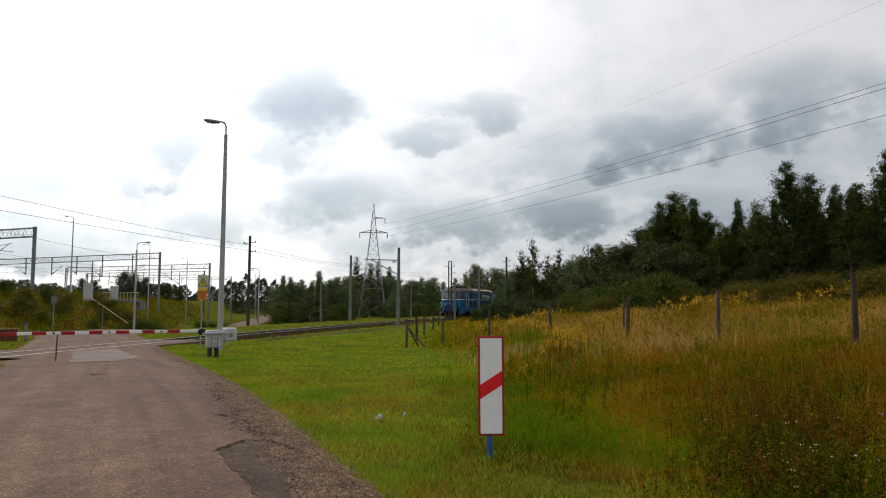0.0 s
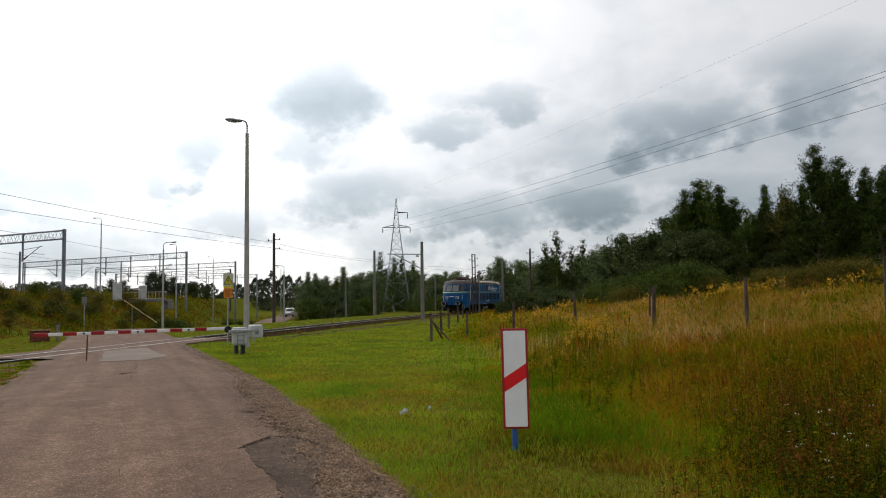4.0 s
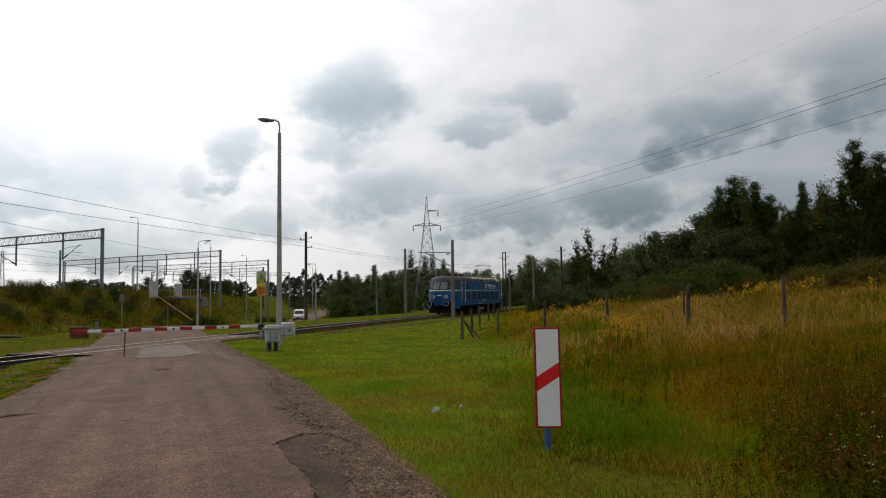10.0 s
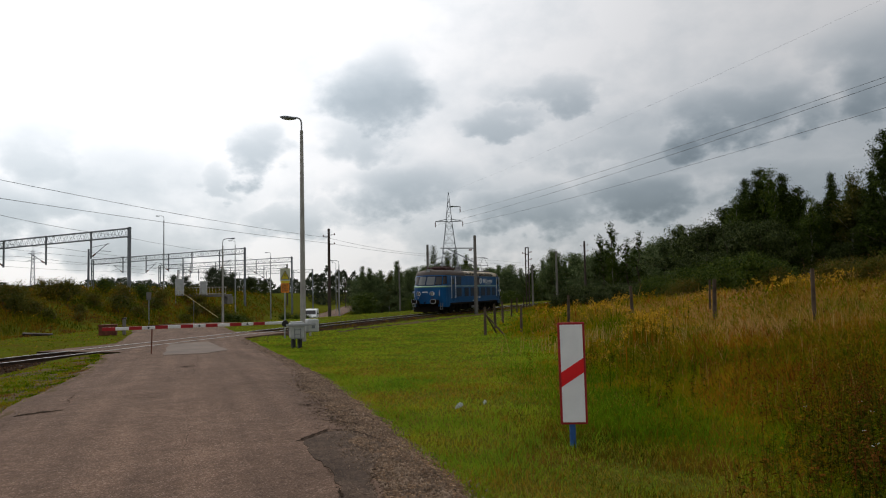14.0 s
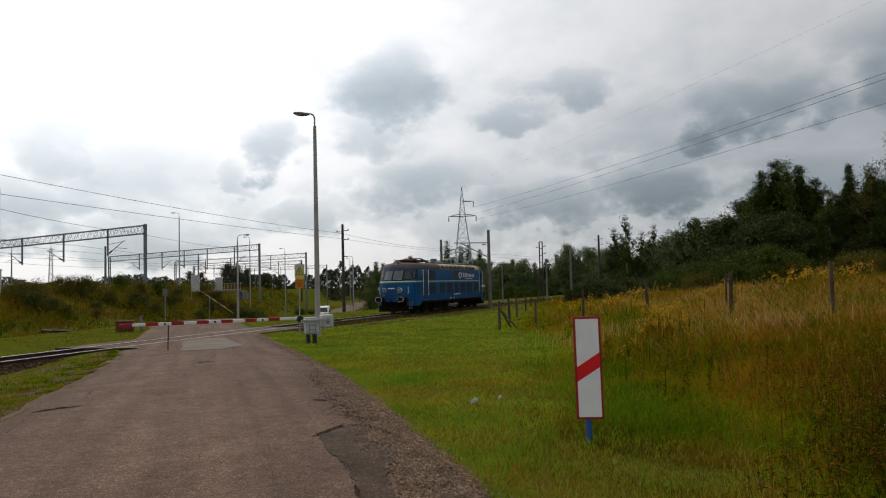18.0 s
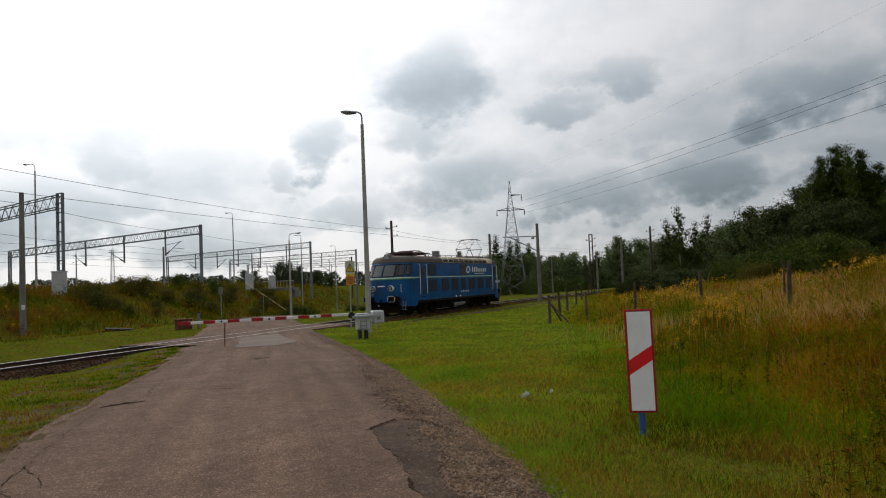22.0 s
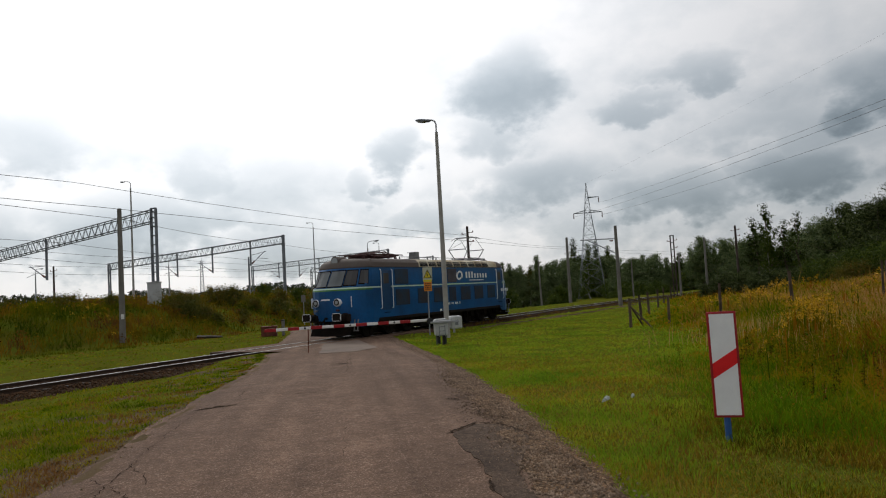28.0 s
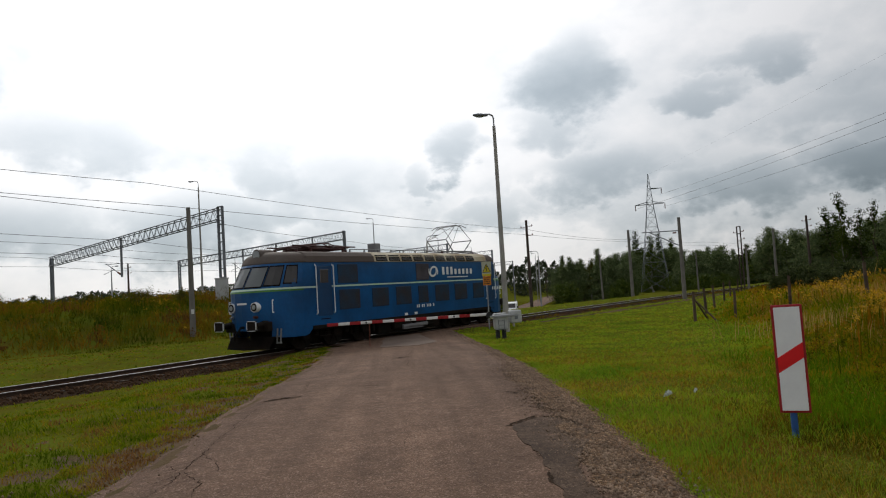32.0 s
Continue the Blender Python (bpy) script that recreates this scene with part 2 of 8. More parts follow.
RAILTOP = mat("rail_head", (0.40, 0.385, 0.37), 0.32, 1.0, fine=60, var=0.15, bump=0.02)
SLEEPER = mat("sleeper", (0.034, 0.023, 0.015), 0.9, fine=25, var=0.4, rand=0.5, bump=0.4)
CONCRETE = mat("concrete", (0.36, 0.35, 0.33), 0.85, scale=1.5, fine=30, var=0.2, c2=(0.26, 0.25, 0.235), bump=0.25)
# CONCRETE darkened for masts that stand backlit; their shade is in the colour.
GREYPOLE = mat("backlit_concrete", (0.19, 0.18, 0.165), 0.9, scale=1.2, fine=24, var=0.3, c2=(0.13, 0.12, 0.11), bump=0.25)
DARKPOLE = mat("dark_pole", (0.070, 0.050, 0.042), 0.8, scale=1.5, fine=30, var=0.4, bump=0.3)
GALV = mat("galvanised", (0.33, 0.34, 0.36), 0.55, 0.55, scale=1.5, fine=20, var=0.25, bump=0.05)
STEELGREY = mat("grey_steel", (0.20, 0.215, 0.24), 0.6, 0.3, scale=1.0, fine=12, var=0.3, bump=0.05)
BOXGREY = mat("grey_enamel", (0.46, 0.47, 0.475), 0.55, 0.0, scale=2.5, fine=25, var=0.15, c2=(0.36, 0.37, 0.37), bump=0.06)
WHITE = mat("white_paint", (0.74, 0.74, 0.73), 0.5, scale=3, fine=30, var=0.10, c2=(0.60, 0.60, 0.59), bump=0.04)
BOOMRED = mat("barrier_red", (0.33, 0.012, 0.016), 0.5, scale=3, fine=30, var=0.3, bump=0.04)
RED = mat("red_paint", (0.74, 0.010, 0.014), 0.5, scale=3, fine=30, var=0.2, bump=0.04)
SIGNWHITE = mat("sign_sheet", (0.80, 0.81, 0.83), 0.4, scale=4, fine=40, var=0.05, c2=(0.72, 0.73, 0.75), bump=0.01)
BLUEPOST = mat("blue_post", (0.03, 0.10, 0.30), 0.5, fine=20, var=0.3, bump=0.05)
WOOD = mat("fence_wood", (0.085, 0.060, 0.042), 0.9, scale=4, fine=40, var=0.5, rand=0.5, bump=0.6)
YELLOW = mat("yellow_sign", (0.62, 0.50, 0.03), 0.5, fine=20, var=0.1, bump=0.02)
PALEYELLOW = mat("pale_sign", (0.46, 0.47, 0.36), 0.5, fine=20, var=0.1, bump=0.02)
ORANGE = mat("orange_sign", (0.66, 0.22, 0.018), 0.5, fine=20, var=0.1, bump=0.02)
BLACK = mat("black", (0.02, 0.02, 0.022), 0.6, fine=20, var=0.4, bump=0.05)
RUST = mat("rust", (0.16, 0.05, 0.03), 0.85, scale=4, fine=25, var=0.5, bump=0.3)
WIRE = mat("wire", (0.06, 0.06, 0.065), 0.6, 0.4, bump=0)
BARK = mat("bark", (0.11, 0.085, 0.065), 0.95, scale=4, fine=30, var=0.5, bump=0.7)
BIRCH = mat("pale_bark", (0.38, 0.36, 0.33), 0.9, scale=3, fine=12, var=0.5, bump=0.3)


# ---- mesh helpers ----
def part(name, bm, material, parent=None, label="", smooth=False):
    me = bpy.data.meshes.new(name)
    bm.to_mesh(me)
    bm.free()
    me.materials.append(material)
    if smooth:
        me.polygons.foreach_set("use_smooth", [True] * len(me.polygons))
    ob = new(name, me)
    ob.parent = parent
    if label:
        tagged(ob, label)
    return ob


def thing(name, m, label, category, group="", kind=""):
    ob = new(name)
    ob.empty_display_size = 0.2
    ob.matrix_basis = m
    return tagged(ob, label, category, group, kind)


def box(bm, c, s, bevel=0.0, m=None):
    """A box of centre c and size s, bevelled, into bm."""
    r = bmesh.ops.create_cube(bm, size=1.0, matrix=(m or Matrix()) @ Matrix.Translation(c) @ Matrix.Diagonal((*s, 1)))
    if bevel:
        edges = list({e for v in r["verts"] for e in v.link_edges})
        bmesh.ops.bevel(bm, geom=edges, offset=bevel, segments=1, affect="EDGES")
    return bm


def rod(bm, p, q, r0, r1=None, n=8):
    """A tapered round bar from p to q."""
    p, q = Vector(p), Vector(q)
    d = q - p
    if d.length < 1e-6:
        return bm
    m = Matrix.Translation((p + q) / 2) @ d.to_track_quat("Z", "Y").to_matrix().to_4x4()
    bmesh.ops.create_cone(bm, cap_ends=True, segments=n, radius1=r0, radius2=r0 if r1 is None else r1, depth=d.length, matrix=m)
    return bm


def line(bm, pts, r, n=5):
    for p, q in zip(pts, pts[1:]):
        rod(bm, p, q, r, r, n)
    return bm


def B():
    return bmesh.new()


def arrays(name, verts, faces, material, smooth=False):
    """A mesh from numpy arrays; faces all of one size."""
    me = bpy.data.meshes.new(name)
    k = faces.shape[1]
    me.vertices.add(len(verts))
    me.vertices.foreach_set("co", np.ascontiguousarray(verts, dtype=np.float32).ravel())
    me.loops.add(faces.size)
    me.loops.foreach_set("vertex_index", np.ascontiguousarray(faces, dtype=np.int32).ravel())
    me.polygons.add(len(faces))
    me.polygons.foreach_set("loop_start", np.arange(0, faces.size, k, dtype=np.int32))
    me.update(calc_edges=True)
    if smooth:
        me.polygons.foreach_set("use_smooth", np.ones(len(faces), dtype=bool))
    me.materials.append(material)
    me.validate()
    return new(name, me)

# ---- the plan: track, ground, road ----
TRACK_X, TRACK_Y, TRACK_A, TRACK_R = -15.252, 19.895, 1.2923, 513.4     # start, heading (radians), radius: it bends to the right


def track(s):
    """The track's axis s metres from its start (towards where the engine comes from)."""
    a = TRACK_A - s / TRACK_R
    return (TRACK_X - TRACK_R * (math.sin(a) - math.sin(TRACK_A)), TRACK_Y + TRACK_R * (math.cos(a) - math.cos(TRACK_A)), a)


CENTRE = (TRACK_X + TRACK_R * math.sin(TRACK_A), TRACK_Y - TRACK_R * math.cos(TRACK_A))


def beside(s, d, z=0.0):
    """A place d metres to the far (left) side of the track at s."""
    x, y, a = track(s)
    return Vector((x - d * math.sin(a), y + d * math.cos(a), z))


def smooth(t):
    t = np.clip(t, 0, 1)
    return t * t * (3 - 2 * t)


TOE_Y = (-400, -60, 0, 25, 34, 49, 61, 75, 100, 140, 220, 400)
TOE_X = (-140, -52, -36, -28, -23.3, -21.5, -20.5, -22.5, -27, -33, -42, -60)


def wobble(x, y):
    return (np.sin(x * 0.9 + 1.3 * np.sin(y * 0.37)) * np.cos(y * 0.8 + np.sin(x * 0.5)) * 0.5 + np.sin(x * 2.3 + y * 1.7) * np.sin(y * 2.9 - x) * 0.25)


def road_z(y):
    return 0.30 - 0.30 * smooth((y - 8.0) / 22.0)


def road_left(y):
    return np.interp(y, (-30, 0, 6, 8.8, 11.1, 15.6, 19.6, 24.7, 34, 46), (4.8, -3.45, -5.2, -6.18, -6.9, -8.48, -9.95, -12.0, -15.4, -20.0))


def road_right(y):
    return np.interp(y, (-30, 0, 5.5, 7, 8.75, 10.3, 12, 15, 20.6, 23.5, 32.7, 46), (10.4, 1.85, 0.18, -0.28, -0.82, -1.25, -1.8, -2.75, -4.7, -5.75, -9.3, -14.5))


def road_surface(x, y):
    """Height of the asphalt: crowned, uneven, level with the rails at the crossing."""
    u = (x - road_left(y)) / (road_right(y) - road_left(y))
    z = road_z(y) + 0.035 + 0.05 * (1 - (2 * u - 1) ** 2) + 0.012 * wobble(x * 2, y * 2)
    d = np.abs(np.hypot(x - CENTRE[0], y - CENTRE[1]) - TRACK_R)
    k = smooth((d - 1.9) / 10.0)
    return k * z - (1 - k) * 0.012


def terrain(x, y):
    """Height of the ground."""
    x, y = np.asarray(x, float), np.asarray(y, float)
    d = np.hypot(x - CENTRE[0], y - CENTRE[1]) - TRACK_R
    off = np.maximum(np.maximum(road_left(y) - x, x - road_right(y)), 0)
    by_road = (1 - smooth((off - 0.2) / 2.6)) * np.where(y < 46, 1, 0)
    lie = smooth((-d - 3.5) / 5.0)
    z = road_z(y) * np.maximum(lie, by_road * np.where(d < 0, 1, 0)) - 0.26 * (1 - 0.55 * (d < 0)) * (1 - lie) * (1 - by_road) * (1 - smooth((d - 3) / 4)) - 0.05
    z = z + 0.05 * wobble(x, y)
    z = z - 0.15 * smooth((3.4 - np.abs(d)) / 1.2) * (1 - 0.75 * (d < 0))
    # the bank of the meadow
    edge = np.interp(y, (-10, 6, 14, 22, 30, 36), (3.2, 3.1, 2.7, 3.2, 3.0, 2.6)) + np.clip(y - 36, 0, None) * 0.42
    r = x - edge
    bank = 0.115 * np.clip(r, 0, 28) + 0.02 * np.clip(r - 28, 0, 60)
    z = z + bank * smooth((-d - 3.5) / 6.0)
    # behind the track the ground falls to the lower road
    low = smooth((d - 6) / 14) * smooth((y - 46) / 30) * -2.55
    z = np.where(d > 0, z + low, z)
    toe = np.interp(y, TOE_Y, TOE_X)
    up = smooth((toe - x) / 9.0)
    z = z * (1 - up) + up * 2.05 + up * 0.12 * wobble(x * 0.6, y * 0.6)
    # level with the road's edges, and a little below the asphalt itself
    near = by_road * (d < -1.9) * (y < 46)
    z = z * (1 - near) + near * (road_surface(np.clip(x, road_left(y), road_right(y)), y) - 0.055)
    inside = (x > road_left(y) + 0.2) & (x < road_right(y) - 0.2) & (d < 0) & (y < 46)
    return np.where(inside, np.minimum(z, road_surface(x, y) - 0.12), z)


def graded(lo, hi, near_lo, near_hi, step, grow=1.16):
    v = list(np.arange(near_lo, near_hi + 1e-6, step))
    s = step
    while v[-1] < hi:
        s *= grow
        v.append(v[-1] + s)
    s = step
    while v[0] > lo:
        s *= grow
        v.insert(0, v[0] - s)
    return np.array(v)


def make_ground():
    xs, ys = graded(-2500, 2500, -40, 36, 0.5), graded(-600, 4200, -6, 70, 0.5)
    X, Y = np.meshgrid(xs, ys)
    V = np.stack([X, Y, terrain(X, Y)], -1).reshape(-1, 3)
    n = len(xs)
    i = (np.arange(len(ys) - 1)[:, None] * n + np.arange(n - 1)[None]).ravel()
    g = arrays("ground", V, np.stack([i, i + 1, i + n + 1, i + n], 1), SOIL, True)
    tagged(g, "uneven grassy ground with bare earth, meadow bank and railway embankment", "ground", kind="structure")


def strip(name, rows, material, lift=0.03, cols=24, rag=0.0, label="", category="road", seed=1):
    """A sheet between two edges. Rows: left x, y, right x, y, and z."""
    rng = np.random.default_rng(seed)
    rows = np.array(rows, float)
    t = np.r_[0, np.cumsum(np.hypot(*np.diff(rows[:, :2], axis=0).T))]
    tt = np.arange(0, t[-1], 0.25)
    R = np.stack([np.interp(tt, t, rows[:, k]) for k in range(5)], 1)
    u = np.linspace(0, 1, cols)
    j = np.cumsum(rng.normal(0, rag, (len(tt), 2)), 0)
    j -= np.stack([np.convolve(np.pad(j[:, k], 12, mode="edge"), np.ones(25) / 25, "valid") for k in (0, 1)], 1)
    a, b = R[:, :2].copy(), R[:, 2:4].copy()
    side = (b - a) / np.linalg.norm(b - a, axis=1, keepdims=True)
    a += side * j[:, :1]
    b += side * j[:, 1:]
    P = a[:, None] * (1 - u)[None, :, None] + b[:, None] * u[None, :, None]
    crown = 0.05 * (1 - (2 * u - 1) ** 2)
    Z = R[:, 4:5] + lift + crown[None] + 0.012 * wobble(P[..., 0] * 2, P[..., 1] * 2)
    Z[:, 0] -= 0.06
    Z[:, -1] -= 0.06
    # level with the rails at the crossing, and open where the rails run
    d = np.abs(np.hypot(P[..., 0] - CENTRE[0], P[..., 1] - CENTRE[1]) - TRACK_R)
    k = smooth((d - 1.9) / 10.0)
    Z = np.where(d < 1.85, -0.30, k * Z - (1 - k) * 0.012)
    V = np.concatenate([P, Z[..., None]], -1).reshape(-1, 3)
    i = (np.arange(len(tt) - 1)[:, None] * cols + np.arange(cols - 1)[None]).ravel()
    ob = arrays(name, V, np.stack([i, i + 1, i + cols + 1, i + cols], 1), material, True)
    return tagged(ob, label, category, kind="structure")


def make_road():
    rows = []
    for y in np.arange(-30, 46, 1.0):
        rows.append((float(road_left(y)), y, float(road_right(y)), y, float(road_z(y))))
    strip("road", rows, ASPHALT, 0.035, 40, 0.03, "cracked reddish-grey asphalt road with ragged crumbling edges")
    far = [(-20, 46, -14.5, 46, -0.02), (-20.3, 54, -14.6, 53, -0.25), (-20.5, 66, -15, 66, -1.5), (-21.5, 84, -16, 84, -2.35), (-24, 110, -18.5, 110, -2.6), (-27, 150, -21.5, 150, -2.6), (-33, 230, -27, 230, -2.6), (-30, 330, -24, 330, -2.6)]
    strip("road_beyond", far, ASPHALT, 0.10, 6, 0.05, "asphalt road that dips behind the railway track", seed=3)


make_ground()
make_road()

# ---- railway track ----
def rail_mesh(bm, off, s0, s1, step=2.0):
    """A rail's profile swept along the track, off metres from its axis."""
    prof = [(-0.075, -0.17), (0.075, -0.17), (0.07, -0.15), (0.015, -0.13), (0.015, -0.05), (0.036, -0.04), (0.036, -0.006), (-0.036, -0.006), (-0.036, -0.04), (-0.015, -0.05), (-0.015, -0.13), (-0.07, -0.15)]
    last = None
    for s in np.arange(s0, s1 + 0.1, step):
        ring = [bm.verts.new(beside(s, off + p, z)) for p, z in prof]
        if last:
            for i in range(len(prof)):
                bm.faces.new((last[i], last[i - 1], ring[i - 1], ring[i]))
        last = ring


def head_mesh(bm, off, s0, s1, step=2.0):
    last = None
    for s in np.arange(s0, s1 + 0.1, step):
        ring = [bm.verts.new(beside(s, off + p, z)) for p, z in ((-0.034, -0.004), (-0.03, 0.004), (0.03, 0.004), (0.034, -0.004))]
        if last:
            for i in range(1, 4):
                bm.faces.new((last[i], last[i - 1], ring[i - 1], ring[i]))
        last = ring


def make_track():
    t = thing("railway_track", Matrix(), "rusty single railway track on dark dirty ballast, bending away", "railway track", kind="structure")
    for off in (-0.755, 0.755):
        b = B()
        rail_mesh(b, off, -70, 330)
        r = part("rail", b, RAIL, t, "rust-brown rail with a worn bright head")
        b = B()
        head_mesh(b, off, -70, 330)
        part("rail_head", b, RAILTOP, r, "bright worn running surface")
    b = B()
    last = None
    for s in np.arange(-70, 331, 1.0):
        ring = []
        for d, z in ((-2.7, -0.40), (-2.1, -0.21), (-1.5, -0.14), (0, -0.135), (1.5, -0.14), (2.1, -0.22), (2.7, -0.40)):
            lift = 0.05 * min(1, max(0, (s - 15) / 4)) if d < -2 else 0
            if d < -2:
                d *= 1 - 0.16 * min(1, max(0, (s - 15) / 4))
            ring.append(b.verts.new(beside(s, d + random.uniform(-0.12, 0.12), z + lift + random.uniform(-0.03, 0.02))))
        if last:
            for i in range(1, 7):
                b.faces.new((last[i], last[i - 1], ring[i - 1], ring[i]))
        last = ring
    part("ballast_bed", b, EARTH, t, "dark earth-choked ballast bed")
    b = box(B(), (0, 0, -0.195), (2.5, 0.24, 0.14), 0.02)
    first = part("sleeper", b, SLEEPER, t)
    first.matrix_basis = pose(*beside(-20, 0), 0, 0, math.degrees(track(-20)[2]) - 90)
    for i in range(1, 190):
        s = -20 + i * 0.62
        if -1 < s - 11.5 < 7.5:
            continue
        o = new("sleeper", first.data)
        o.parent = t
        o.matrix_basis = pose(*beside(s, random.uniform(-0.03, 0.03), random.uniform(-0.02, 0.012)), 0, 0, math.degrees(track(s)[2]) - 90 + random.uniform(-1, 1))
    # level crossing: asphalt infill between and beside the rails
    b = B()
    for d0, d1 in ((-1.9, -0.80), (-0.64, 0.64), (0.80, 2.0)):
        last = None
        for s in np.arange(6.4, 18.6, 0.3):
            ring = [b.verts.new(beside(s, d, z)) for d, z in ((d0, -0.16), (d0, -0.012 + random.uniform(-0.006, 0.004)), ((d0 + d1) / 2, 0.0), (d1, -0.012 + random.uniform(-0.006, 0.004)), (d1, -0.16))]
            if last:
                for i in range(1, 5):
                    b.faces.new((last[i], last[i - 1], ring[i - 1], ring[i]))
            last = ring
    part("crossing_infill", b, ASPHALT, t, "grey worn asphalt between the rails at the crossing")


make_track()

# ---- the locomotive ----
LB = mat("loco_blue", (0.001, 0.082, 0.250), 0.36, scale=0.7, fine=9, var=0.40, c2=(0.001, 0.048, 0.148), bump=0.03, spec=0.3)
LBDOOR = mat("loco_door_blue", (0.001, 0.045, 0.135), 0.45, scale=1.2, fine=14, var=0.30, bump=0.03, spec=0.4)
LSTRIPE = mat("loco_stripe", (0.42, 0.62, 0.42), 0.5, scale=1.5, fine=14, var=0.25, c2=(0.48, 0.58, 0.55), bump=0.02)
LGREEN = mat("loco_green_edge", (0.06, 0.20, 0.04), 0.5, fine=14, var=0.3, bump=0.02)
LROOF = mat("loco_roof_brown", (0.088, 0.064, 0.054), 0.75, scale=0.8, fine=12, var=0.4, c2=(0.10, 0.085, 0.075), bump=0.15)
LROOF2 = mat("loco_roof_pale", (0.60, 0.55, 0.42), 0.7, scale=1.1, fine=14, var=0.3, c2=(0.36, 0.28, 0.18), bump=0.15)
LPANEL = mat("loco_dirty_panel", (0.010, 0.036, 0.074), 0.6, scale=1.4, fine=14, var=0.5, c2=(0.028, 0.026, 0.034), bump=0.2)
LBROWN = mat("loco_brown_panel", (0.070, 0.062, 0.075), 0.6, scale=1.4, fine=14, var=0.5, bump=0.2)
LUNDER = mat("loco_underframe", (0.011, 0.010, 0.009), 0.9, scale=1.4, fine=14, var=0.6, c2=(0.020, 0.014, 0.011), bump=0.3, spec=0.1)
LGLASS = mat("loco_glass", (0.085, 0.080, 0.082), 0.06, scale=1, fine=4, var=0.2, bump=0, spec=0.9)
# Pale base stands in for the windscreens' bright reflections; lamp glasses share it.
LPALE = mat("pale_sheen_glass", (0.26, 0.285, 0.30), 0.06, scale=1, fine=4, var=0.2, bump=0, spec=0.9)
LRED = mat("loco_red_gear", (0.078, 0.030, 0.027), 0.7, fine=20, var=0.4, bump=0.1)
LGREYGEAR = mat("loco_grey_gear", (0.24, 0.24, 0.245), 0.65, 0.3, fine=20, var=0.3, bump=0.1)
LWHITE = mat("loco_white_mark", (0.78, 0.80, 0.82), 0.5, fine=20, var=0.1, bump=0)
LLAMP = mat("headlamp_glass", (0.34, 0.36, 0.38), 0.1, fine=6, var=0.2, bump=0, spec=0.9)
HALF, LEN = 1.5, 17.8


def hull(z):
    """The body's outline at height z, seen from above: the nose is rounded and leans back over the lower edge of the windscreens."""
    half = [(7.2, 1.50), (7.7, 1.46), (8.15, 1.32), (8.50, 1.08), (8.73, 0.76), (8.86, 0.40), (8.90, 0.0)]
    lean = 0.62 * max(0.0, z - 2.25) / 1.05
    tuck = 0.10 * max(0.0, 1.35 - z)
    nose = []
    for x, y in half:
        w = min(1.0, max(0.0, (x - 7.2) / 1.5))
        nose.append((x - (lean + tuck) * w, y * (1 - 0.05 * w * max(0.0, z - 2.25))))
    quarter = nose + [(x, -y) for x, y in nose[-2::-1]]
    return quarter + [(-x, -y) for x, y in quarter]


def loft(bm, levels):
    """levels: (z, inset factor across, inset along)."""
    last = None
    for z, k, shrink in levels:
        ring = [bm.verts.new((x * shrink, y * k, z)) for x, y in hull(min(z, 3.35))]
        if last:
            n = len(ring)
            for i in range(n):
                bm.faces.new((last[i], last[(i + 1) % n], ring[(i + 1) % n], ring[i]))
        else:
            bm.faces.new(ring[::-1])
        last = ring
    bm.faces.new(last)


def wheel_mesh():
    b = B()
    for r, y0, y1 in ((0.66, -0.02, 0.02), (0.625, -0.15, -0.01), (0.12, -0.2, 0.05)):
        rod(b, (0, y0, 0), (0, y1, 0), r, r, 28)
    for i in range(8):
        a = i * math.pi / 4
        rod(b, (0.15 * math.cos(a), -0.16, 0.15 * math.sin(a)), (0.55 * math.cos(a), -0.16, 0.55 * math.sin(a)), 0.045, 0.035, 6)
    return b


WHEELSETS = []


